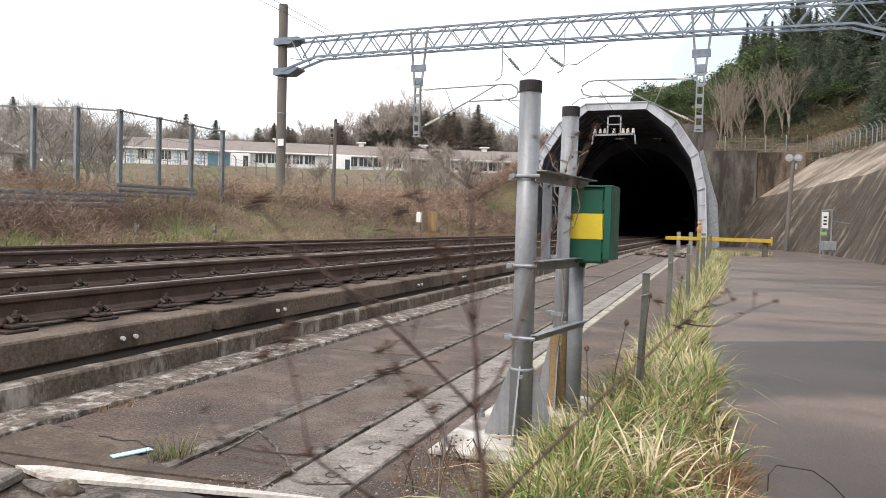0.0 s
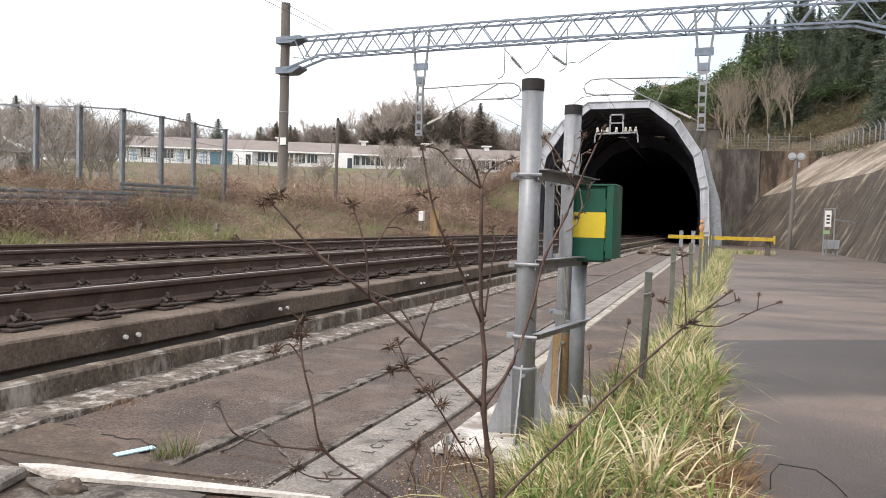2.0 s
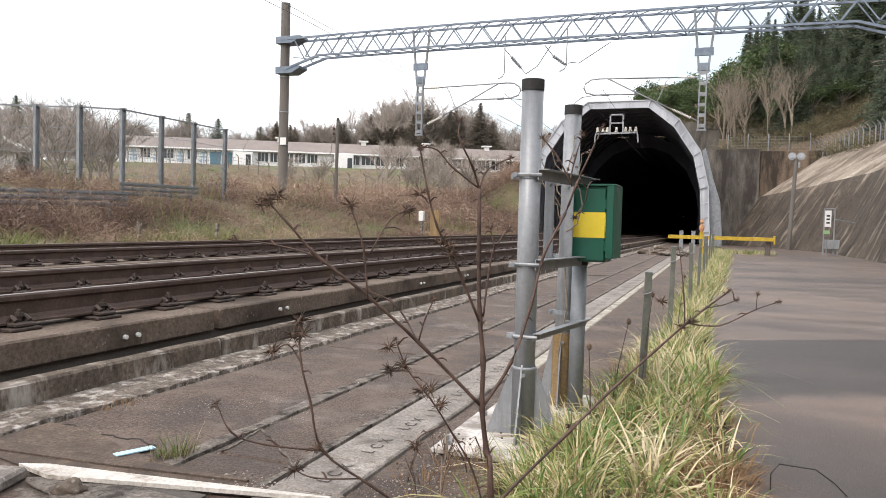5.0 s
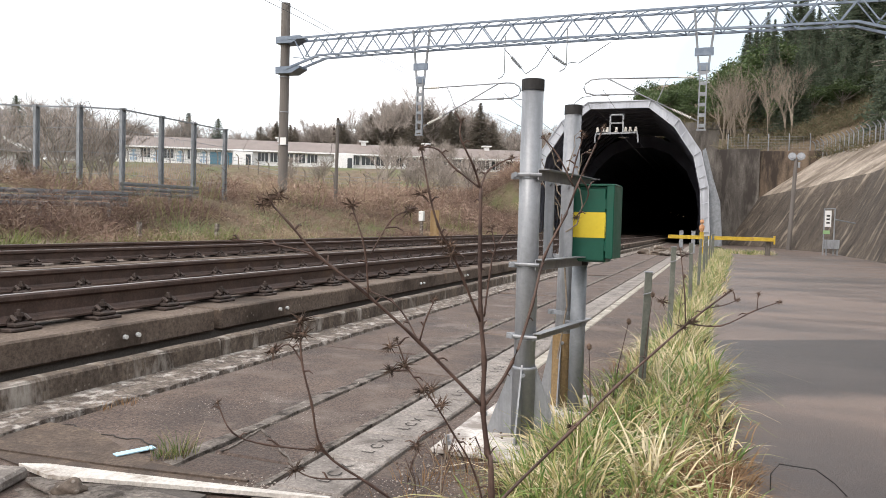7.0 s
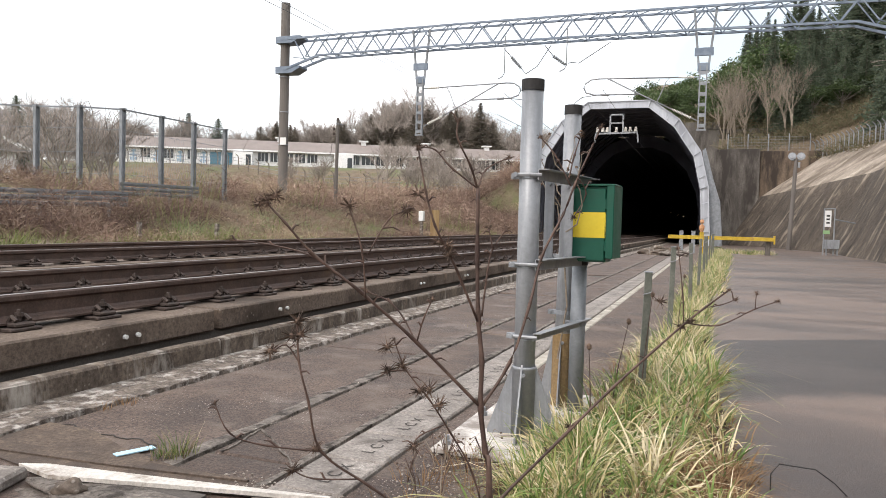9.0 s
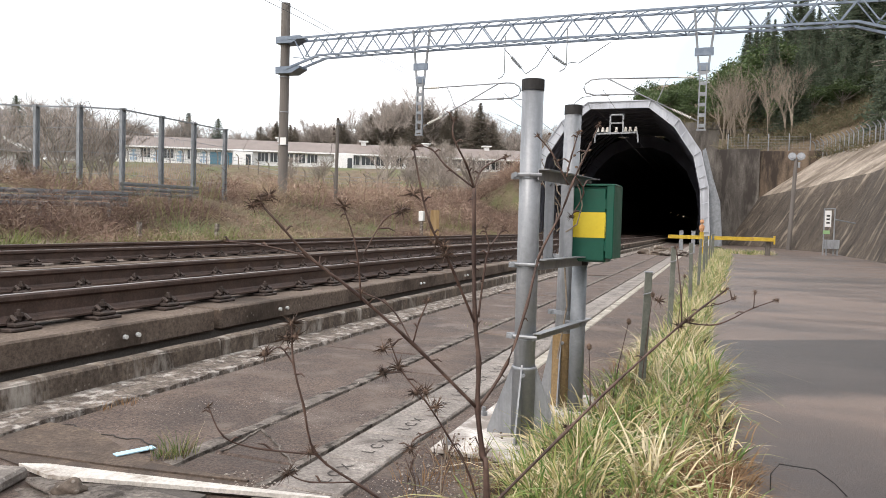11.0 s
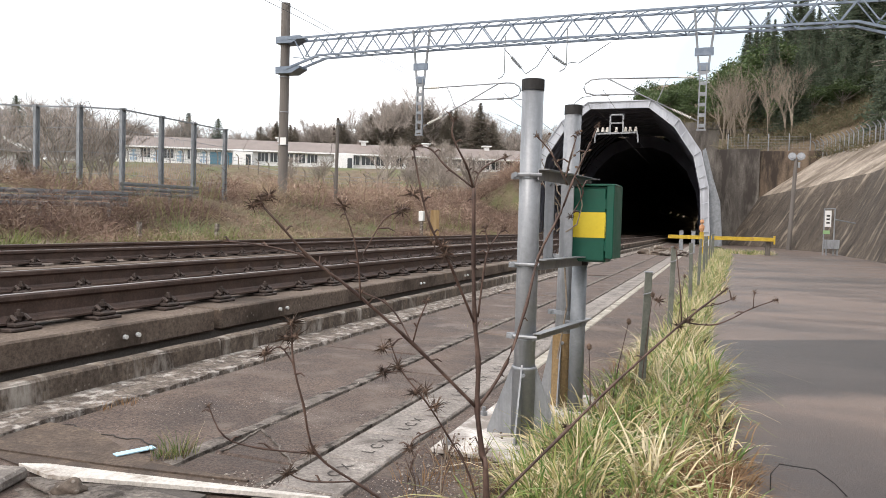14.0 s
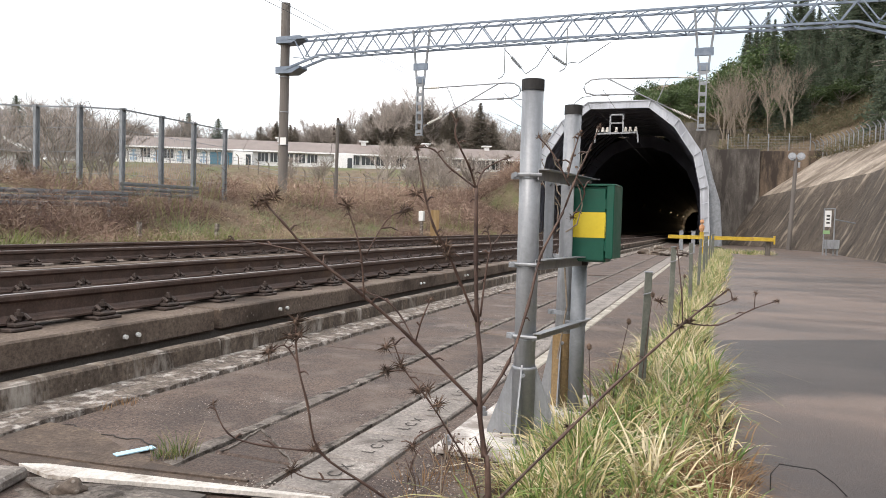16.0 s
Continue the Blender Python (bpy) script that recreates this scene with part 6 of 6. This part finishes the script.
rb = thing("rubble_heap", (-1.9, 1.95, 0.0), "low heap of broken asphalt before the plank", "rubble")
part("mound", lump(B(), (0, 0, 0.0), 0.3, 4, (1.9, 0.55, 0.12), 4, 0.7), "mortar", rb, smooth=True)
part("chunk", lump(B(), (-0.24, 0.0, 0.035), 0.05, 5, (1.3, 0.9, 0.7), 3, 0.5), "kerb", rb, smooth=True)
part("chunk", lump(B(), (0.3, -0.02, 0.03), 0.04, 6, (1.5, 0.9, 0.6), 3, 0.5), "kerb", rb, smooth=True)
ch = thing("blue_strip", (-2.34, 2.36, 0.008), "pale blue plastic strip lying on concrete", "litter", rz=66)
part("strip", box(B(), 0, 0.17, -0.022, 0.022, 0.0, 0.006, 0.001), "bluechip", ch)

heap = thing("concrete_heap", (-1.95, 29.5, 0.0), "grey broken concrete heap beside the far apron", "rubble")
for k, (dx, dy, rr) in enumerate(((0, 0, 0.34), (0.5, 0.6, 0.28), (-0.55, 0.5, 0.3), (0.25, -0.5, 0.24), (-0.2, 1.2, 0.4), (0.75, -0.1, 0.2))):
    part("chunk", lump(B(), (dx, dy, rr * 0.2), rr, 10 + k, (1.25, 0.9, 0.6), 3, 0.6), "mortar" if k % 2 else "kerb", heap)

# crack across the apron
bm = B()
crack = [Vector((-2.93 + 0.64 * k / 44, 2.62 - 0.06 * k / 44 + 0.045 * noise.noise(Vector((k * 0.13, 5, 0))) + 0.012 * noise.noise(Vector((k * 0.6, 9, 0))), 0.003)) for k in range(45)]
for k in range(44):
    bar(bm, crack[k], crack[k + 1], 0.006 + 0.005 * noise.noise(Vector((k * 0.31, 2, 7))), 0.003)
tagged(part("apron_crack", bm, "lidtext"), "dark crack across a concrete panel", "crack", kind="structure")

# pale lime seam branching off the joint
seam = B()
line = [Vector((x, y, 0.003)) for x, y in [(-1.990, 2.613), (-1.997, 2.736), (-2.036, 2.977), (-1.870, 2.834), (-1.715, 2.693), (-1.577, 2.551), (-1.482, 2.494)]]
for a, b in zip(line, line[1:]):
    last_p = a
    for k in range(1, 9):
        p = a.lerp(b, k / 8) + Vector((noise.noise(a * 9 + Vector((k * 0.7, 0, 0))), noise.noise(a * 9 + Vector((0, k * 0.7, 3))), 0)) * 0.012
        bar(seam, last_p, p, 0.009 + 0.007 * noise.noise(Vector((k * 0.9, a.x * 5, 1))), 0.005)
        last_p = p
tagged(part("lime_seam", seam, "mortar"), "pale crumbling lime seam across a panel", "crack", kind="structure")

# dry weeds in the gravel by the base plate
rw = random.Random(64)
for k in range(9):
    at = (rw.uniform(-1.14, -0.86), rw.uniform(2.45, 3.0), 0.0)
    w = thing("dry_weed", at, "small withered weed with curled twigs in gravel", "dead plant", "withered weeds")
    for j in range(4):
        h, a = rw.uniform(0.06, 0.17), rw.uniform(0, 6.28)
        dx, dy = 0.05 * math.cos(a), 0.05 * math.sin(a)
        tip_at = (dx * 1.6, dy * 1.6, h * rw.uniform(0.7, 1.0))
        stem = part("stem", tube(B(), [(0, 0, -0.01), (dx * 0.4, dy * 0.4, h * 0.55), (dx, dy, h), tip_at], [0.0028, 0.0024, 0.0018, 0.001], 5), "barkpale" if j % 2 else "stem", w)
        part("dry_leaf", lump(B(), tip_at, 0.005, 70 + j, (1.3, 0.7, 0.8), 1, 0.5), "seed", stem)

# loose gravel
rg = random.Random(77)
gv, gf = [], []
for _ in range(1150):
    zone = rg.random()
    if zone < 0.45:
        x, y = rg.uniform(-1.16, -0.75), rg.uniform(2.2, 5.0)
    elif zone < 0.65:
        x, y = -1.25 - 0.55 * rg.random(), 2.33 + rg.gauss(0, 0.05)
    elif zone < 0.72:
        x, y = -2.045 + rg.gauss(0, 0.02), rg.uniform(2.5, 9)
    else:
        x, y = rg.uniform(-1.2, -0.7), rg.uniform(2.2, 3.4)
    s = 0.0025 + 0.006 * rg.random() ** 2
    i = len(gv)
    for dx, dy, dz in ((1, 0, 0.3), (-0.6, 0.8, 0.2), (-0.5, -0.9, 0.3), (0.1, 0.0, 1.0), (0, 0, -0.3)):
        gv.append((x + dx * s * rg.uniform(0.7, 1.3), y + dy * s * rg.uniform(0.7, 1.3), 0.003 + dz * s))
    gf += [(i, i + 1, i + 3), (i + 1, i + 2, i + 3), (i + 2, i, i + 3), (i + 1, i, i + 4), (i + 2, i + 1, i + 4), (i, i + 2, i + 4)]
tagged(new("gravel", mesh_from("gravel", gv, gf, "pebble")), "pale loose gravel in joints and by the plate", "gravel", kind="stuff")

# bent wire hoop in the verge
hoop = thing("wire_hoop", (0.27, 3.1, 0.0), "thin bent wire hoop standing at the road edge", "wire")
part("hoop_wire", tube(B(), [(-0.03, 0, 0.0), (-0.03, 0.0, 0.08), (0.0, 0.01, 0.12), (0.13, 0.03, 0.11), (0.2, 0.05, 0.06), (0.26, 0.06, 0.0)], 0.0025, 6), "cap", hoop)

# vines and dead stalks on the fence post
for at, h, lean in (((-0.40, 4.66, 0), 0.62, 0.05), ((-0.52, 4.2, 0), 0.5, 0.08), ((-0.56, 3.7, 0), 0.42, -0.02), ((-0.3, 7.0, 0), 0.6, 0.05)):
    v = thing("dead_stalk", at, "dry brown stalk with a seed head in grass", "dead plant", "dry stalks")
    part("stalk", tube(B(), [(0, 0, 0), (lean * 0.4, 0.01, h * 0.5), (lean, 0, h)], [0.004, 0.003, 0.002], 5), "stem", v)
    part("head", lump(B(), (lean, 0, h), 0.014, 3, (1, 1, 1.4), 1, 0.4), "seed", v)


# ================= train deep in the tunnel =================
M["traingreen"] = material("deep_green_train_paint", (0.01, 0.07, 0.06), (0.015, 0.09, 0.075), 1.0, 0.3, bump=0.02)
M["headlamp"] = plain("warm_headlamp", (1.0, 0.74, 0.42), 0.3, 0.0, 1900.0)
train = thing("train", (-4.66, 1442.0, 0.53), "dark green train with lit headlamps inside the tunnel", "train")
bm = B()
sec = [(0.0, 0.35, 0.7), (1.2, 0.62, 1.35), (3.0, 0.85, 2.0), (5.5, 0.97, 2.9), (8.0, 1.0, 3.5), (24.0, 1.0, 3.55)]
rings = []
for y, k, top in sec:
    rings.append([bm.verts.new((x * 1.66 * k, y, 0.25 + z * top)) for x, z in ((-0.9, 0), (-1, 0.25), (-1, 0.6), (-0.8, 0.9), (-0.35, 1.0), (0.35, 1.0), (0.8, 0.9), (1, 0.6), (1, 0.25), (0.9, 0))])
for a, b in zip(rings, rings[1:]):
    for k in range(10):
        bm.faces.new((a[k], a[(k + 1) % 10], b[(k + 1) % 10], b[k]))
bm.faces.new(rings[0])
bm.faces.new(rings[-1][::-1])
bmesh.ops.recalc_face_normals(bm, faces=bm.faces)
part("body", bm, "traingreen", train, smooth=True)
part("windscreen", box(B(), -0.7, 0.7, 4.6, 5.6, 2.85, 3.25, 0.1), "glass", train)
for dx in (-0.45, 0.45):
    lamp_part = part("headlamp_housing", box(B(), dx - 0.2, dx + 0.2, 3.4, 3.9, 2.2, 2.55, 0.04), "cap", train)
    part("headlamp", tube(B(), [(dx, 3.39, 2.38), (dx, 3.36, 2.38)], [0.14, 0.12], 10), "headlamp", lamp_part, "glowing warm headlamp")
for y in (3.5, 19.0):
    bogie = part("bogie", box(B(), -1.1, 1.1, y, y + 3.2, 0.12, 0.6, 0.08), "cap", train)
    for dy in (0.3, 2.4):
        part("wheel_set", tube(B(), [(-0.78, y + dy + 0.2, 0.43), (0.78, y + dy + 0.2, 0.43)], 0.43, 16), "rail", bogie)

# glossy equipment covers on the tunnel haunch
M["gloss"] = plain("glossy_white_cover", (0.7, 0.6, 0.45), 0.12)
cover = None
a0, a1 = Vector((-4.6, 4.3)), Vector((-3.8, 6.1))
tilt = math.degrees(math.atan2(a1.x - a0.x, a1.y - a0.y))
for i in range(12):
    y = 84.0 + 34.5 * i
    mid = a0.lerp(a1, min(0.08 + (y - 84) / 330, 0.95))
    m = pose(CX + mid.x, y, mid.y, 0, tilt, 0)
    if cover is None:
        cover = thing("tunnel_lamp", (0, 0, 0), "glossy pale cover of an unlit lamp on the tunnel wall", "tunnel lamp", "tunnel wall lamps")
        part("housing", box(B(), 0.0, 0.1, -1.6, 1.6, -0.25, 0.25, 0.02), "hoodin", cover)
        part("cover", box(B(), 0.1, 0.14, -1.5, 1.5, -0.2, 0.2, 0.01), "gloss", cover)
        cover.matrix_basis = m
    else:
        copy_thing(cover, m)


# ================= dead weeds before the lens =================
def spiky(bm, c, size, seed):
    """A dried burr: a small core with thin bracts."""
    r = random.Random(seed)
    c = Vector(c)
    lump(bm, c, size * 0.2, seed, (1, 1, 1.1), 1, 0.3)
    for _ in range(40):
        d = Vector((r.gauss(0, 1), r.gauss(0, 1), r.gauss(0.1, 0.8))).normalized()
        side = d.cross(Vector((r.random(), r.random(), 0.3))).normalized() * size * 0.06
        e = c + d * size * r.uniform(0.6, 1.1)
        v = [bm.verts.new(c - side), bm.verts.new(c + side), bm.verts.new(e)]
        bm.faces.new(v)
    return bm


def bend(pts, n=4):
    """More points along a smooth curve through pts."""
    p = [Vector(q) for q in pts]
    o = []
    for i in range(len(p) - 1):
        a, b, c, d = p[max(i - 1, 0)], p[i], p[i + 1], p[min(i + 2, len(p) - 1)]
        for k in range(n):
            t = k / n
            o.append(0.5 * ((2 * b) + (c - a) * t + (2 * a - 5 * b + 4 * c - d) * t * t + (3 * b - a - 3 * c + d) * t ** 3))
    return o + [p[-1]]


def branch(weed, r0, r1, *pts, name="branch", bud=True):
    q = bend(pts)
    r0, r1 = r0 * 0.66, r1 * 0.72
    radii = [r0 + (r1 - r0) * i / (len(q) - 1) for i in range(len(q))]
    radii = [r * (1.35 if i % 4 == 0 and 0 < i < len(q) - 1 else 1.0) for i, r in enumerate(radii)]
    b = part(name, tube(B(), q, radii, 7), "stem", weed, smooth=True)
    if weed.type == "MESH":
        b = weed
    if bud:
        part("dry_bud", spiky(B(), q[-1], 0.0055, len(q) + int(abs(q[-1].x) * 1000)), "seed", b, "dry brown bud")
    rr = random.Random(int(abs(q[0].z) * 5000) + len(q))
    for i in range(3, len(q) - 1, 4):
        d = Vector((rr.uniform(-1, 1), rr.uniform(-0.5, 0.5), rr.uniform(0.0, 1))).normalized()
        L = rr.uniform(0.004, 0.014)
        part("leaf_stub", tube(B(), [q[i], q[i] + d * L * 0.6, q[i] + d * L + Vector((0, 0, -0.003))], [0.0009, 0.0007, 0.0004], 4), "stem", b)
    return b


weed = thing("dead_weed", (-0.181, 0.589, 0.0), "dead brown branching weed with spiky seed heads", "dead plant", rz=20.54)
branch(weed, 0.0042, 0.0022, (0.03, -0.006, 0.0), (0.022, -0.004, 0.4), (0.010, -0.003, 0.787), (0.005, -0.001, 0.835), (0.0, 0.0, 0.874), (0.0, 0.001, 0.913), (-0.004, 0.003, 0.951), (-0.006, 0.005, 1.004), (-0.007, 0.007, 1.060), name="stem", bud=False)
branch(weed, 0.0014, 0.0008, (-0.007, 0.007, 1.060), (-0.031, 0.007, 1.078), (-0.044, 0.008, 1.092), (-0.058, 0.008, 1.094))
branch(weed, 0.0013, 0.0008, (-0.007, 0.007, 1.060), (0.0, 0.017, 1.077), (0.021, 0.028, 1.089))
branch(weed, 0.0015, 0.0009, (-0.008, 0.007, 1.062), (-0.014, -0.003, 1.078), (-0.026, -0.012, 1.101), (-0.025, -0.011, 1.115))
branch(weed, 0.0018, 0.0010, (-0.003, 0.003, 0.944), (-0.022, -0.016, 0.988), (-0.032, -0.025, 1.009), (-0.042, -0.034, 1.027), (-0.050, -0.034, 1.054), (-0.057, -0.032, 1.088))
limb_high = branch(weed, 0.0024, 0.0010, (0.0, 0.0, 0.874), (-0.055, -0.018, 0.931), (-0.101, -0.036, 0.974), (-0.136, -0.045, 1.002), (-0.157, -0.055, 1.027), (-0.171, -0.054, 1.041))
branch(limb_high, 0.0012, 0.0007, (-0.056, -0.018, 0.932), (-0.068, -0.007, 0.951), (-0.081, -0.007, 0.964), (-0.099, -0.007, 0.971))
branch(limb_high, 0.0012, 0.0007, (-0.055, -0.018, 0.931), (-0.050, -0.027, 0.951), (-0.043, -0.027, 0.968))
branch(limb_high, 0.0012, 0.0006, (-0.119, -0.041, 0.990), (-0.145, -0.035, 1.003), (-0.179, -0.035, 1.010), (-0.205, -0.035, 1.012))
branch(limb_high, 0.0012, 0.0008, (-0.096, -0.037, 0.969), (-0.099, -0.045, 1.008), (-0.110, -0.044, 1.041))
branch(limb_high, 0.0009, 0.0006, (-0.094, -0.045, 1.004), (-0.079, -0.044, 1.031), (-0.066, -0.044, 1.039))
branch(weed, 0.0022, 0.0010, (0.0, 0.0, 0.873), (0.025, 0.011, 0.911), (0.042, 0.023, 0.960), (0.053, 0.035, 1.002), (0.073, 0.046, 1.041), (0.083, 0.047, 1.069), (0.100, 0.058, 1.105), (0.107, 0.059, 1.122))
branch(weed, 0.0012, 0.0008, (0.079, 0.047, 1.066), (0.064, 0.048, 1.094), (0.050, 0.049, 1.110))
branch(weed, 0.0010, 0.0007, (0.085, 0.047, 1.074), (0.095, 0.057, 1.060), (0.084, 0.056, 1.038))
branch(weed, 0.0012, 0.0007, (0.077, 0.047, 1.073), (0.081, 0.048, 1.092), (0.087, 0.049, 1.113))
branch(weed, 0.0014, 0.0007, (-0.001, 0.003, 0.951), (0.003, 0.004, 0.990), (0.007, 0.005, 1.009), (0.019, 0.006, 1.027))
branch(weed, 0.0009, 0.0007, (0.007, 0.005, 1.009), (0.003, 0.006, 1.027))
limb_low = branch(weed, 0.0019, 0.0010, (0.020, -0.006, 0.60), (0.008, -0.025, 0.748), (-0.042, -0.043, 0.788), (-0.087, -0.052, 0.822), (-0.125, -0.061, 0.852), (-0.134, -0.069, 0.892), (-0.142, -0.068, 0.922), (-0.144, -0.067, 0.950))
branch(limb_low, 0.0012, 0.0007, (-0.125, -0.061, 0.852), (-0.167, -0.071, 0.859), (-0.190, -0.080, 0.870), (-0.202, -0.079, 0.892))
branch(limb_low, 0.0010, 0.0007, (-0.142, -0.068, 0.922), (-0.152, -0.068, 0.935), (-0.163, -0.068, 0.929))
branch(limb_low, 0.0010, 0.0007, (-0.096, -0.052, 0.828), (-0.130, -0.062, 0.831), (-0.147, -0.061, 0.837))
branch(weed, 0.0014, 0.0008, (0.018, 0.0, 0.62), (0.009, 0.006, 0.754), (-0.005, -0.002, 0.816), (-0.025, -0.011, 0.854), (-0.044, -0.020, 0.885), (-0.063, -0.019, 0.908), (-0.074, -0.018, 0.933))
branch(weed, 0.0009, 0.0007, (-0.063, -0.019, 0.908), (-0.078, -0.019, 0.907))
branch(weed, 0.0009, 0.0007, (-0.030, -0.010, 0.861), (-0.051, -0.021, 0.854), (-0.055, -0.021, 0.845))
k = 0
for c in ((-0.164, -0.068, 0.930), (-0.148, -0.068, 0.942), (-0.141, -0.068, 0.943), (-0.144, -0.067, 0.953), (-0.079, -0.018, 0.927), (-0.078, -0.019, 0.907), (-0.067, -0.019, 0.912), (-0.052, -0.019, 0.891), (-0.044, -0.019, 0.892), (-0.035, -0.020, 0.880), (-0.147, -0.061, 0.837), (-0.130, -0.061, 0.854)):
    k += 1
    part("seed_head", spiky(B(), c, 0.0122, k), "seed", limb_low if c[0] < -0.12 else weed, "spiky dried seed head")
for c in ((-0.065, -0.034, 1.039), (-0.056, -0.034, 1.053), (-0.110, -0.044, 1.042), (-0.172, -0.054, 1.045), (-0.178, -0.054, 1.041), (-0.165, -0.054, 1.048), (-0.032, -0.025, 1.012), (-0.039, -0.025, 1.014), (-0.030, -0.025, 1.005), (-0.055, -0.021, 0.845)):
    k += 1
    part("seed_head", spiky(B(), c, 0.011, k), "seed", limb_high if c[0] < -0.1 else weed, "spiky dried seed head")

weed2 = thing("dead_weed", (-0.181, 0.627, 0.0), "thin arching dead weed stem with forked tips", "dead plant", rz=20.54)
branch(weed2, 0.0026, 0.0013, (-0.12, -0.07, 0.0), (-0.115, -0.065, 0.45), (-0.07, -0.04, 0.706), (0.001, 0.0, 0.772), (0.072, 0.042, 0.828), (0.129, 0.084, 0.868), (0.178, 0.115, 0.901), (0.217, 0.136, 0.928), (0.241, 0.146, 0.944), (0.267, 0.147, 0.964), name="stem")
branch(weed2, 0.0013, 0.0008, (0.217, 0.136, 0.928), (0.257, 0.146, 0.925), (0.303, 0.166, 0.941), (0.335, 0.177, 0.950))
branch(weed2, 0.0009, 0.0007, (0.305, 0.166, 0.942), (0.306, 0.167, 0.960))
branch(weed2, 0.0009, 0.0007, (0.241, 0.146, 0.944), (0.260, 0.146, 0.948), (0.275, 0.147, 0.954))
branch(weed2, 0.0012, 0.0008, (0.215, 0.136, 0.926), (0.213, 0.137, 0.960), (0.207, 0.139, 1.009))
for c in ((0.222, 0.136, 0.93), (0.212, 0.136, 0.924), (0.08, 0.05, 0.835), (0.197, 0.163, 0.948)):
    k += 1
    part("seed_head", spiky(B(), c, 0.011, k), "seed", weed2, "spiky dried seed head")


# ================= what moves =================
def motions():
    """The wind sways the weeds; the train comes on through the tunnel."""
    def sway(at, rows, gain=1.0):
        return [(t, pose(*at, tip * gain, side * gain, 20.54)) for t, side, tip in rows]

    gust = [(0.0, -0.28, 0.51), (0.1, 1.04, 0.10), (0.2, 0.63, -0.87), (0.3, 0.02, 0.24), (0.4, 1.21, 1.44), (0.5, 3.62, 3.10), (0.6, 0.69, 4.31), (0.7, -3.55, 4.88), (0.8, -1.50, 4.43), (0.9, 0.33, 1.87), (1.0, 0.41, -0.44), (1.1, 0.01, 0.94), (1.2, 0.42, -1.12), (1.3, 1.05, 1.14), (1.4, 1.57, 4.58), (1.5, 2.80, 4.89), (1.6, 4.18, 4.34), (1.7, 4.30, 4.53), (1.8, 2.4, 4.2), (1.9, 0.9, 2.4)]
    calm = [(2.0, 0.06, 0.12), (2.5, 0.03, 0.0), (3.0, 0.03, 0.0), (3.5, 0.0, 0.0), (4.0, -0.06, 0.01), (5.2, -0.02, 0.1), (6.5, -0.07, 0.13), (7.0, 0.03, 0.12), (7.5, -0.06, 0.01), (8.0, 0.0, 0.0), (8.5, -0.06, 0.01), (9.0, -0.10, 0.13), (10.3, -0.2, 0.35), (11.5, -0.31, 0.52), (12.0, -0.31, 0.52), (12.5, -0.47, 0.53), (13.0, -0.31, 0.52), (13.5, -0.37, 0.52), (14.0, -0.30, 0.40), (14.5, -0.37, 0.40), (15.0, -0.27, 0.39), (15.5, -0.20, 0.14), (16.0, -0.17, 0.14)]
    walk(weed, sway((-0.181, 0.589, 0.0), gust + calm))
    def flex(pivot, rest, rows):
        """A limb swings about the fork where it grows: its tip is carried from rest to each place, both seen from the fork."""
        p, a = Matrix.Translation(pivot), Vector(rest)
        return [(t, p @ a.rotation_difference(Vector(b)).to_matrix().to_4x4() @ p.inverted()) for t, b in rows]

    high, low = (-0.171, -0.054, 0.167), (-0.152, -0.042, 0.202)
    walk(limb_high, flex((0.0, 0.0, 0.874), high, [(0.0, high), (0.3, high), (0.5, (-0.103, 0.198, 0.103)), (0.7, (-0.174, 0.17, 0.033)), (1.0, high), (1.3, high), (1.5, (-0.11, 0.205, 0.078)), (1.7, (-0.129, 0.17, 0.123)), (2.0, high), (16.0, high)]))
    walk(limb_low, flex((0.008, -0.025, 0.748), low, [(0.0, low), (0.3, low), (0.5, (-0.106, 0.156, 0.172)), (0.7, (-0.16, 0.1, 0.16)), (1.0, low), (1.3, low), (1.5, (-0.182, 0.133, 0.117)), (1.7, (-0.101, 0.178, 0.15)), (2.0, low), (16.0, low)]))
    walk(weed2, sway((-0.181, 0.627, 0.0), [(t, a * 0.95, b * 1.15) for t, a, b in gust] + [(t, a, b * 0.5) for t, a, b in calm]))
    walk(train, [(0.0, pose(-4.66, 1442.0, 0.53)), (16.0, pose(-4.66, 290.0, 0.53))])


motions()
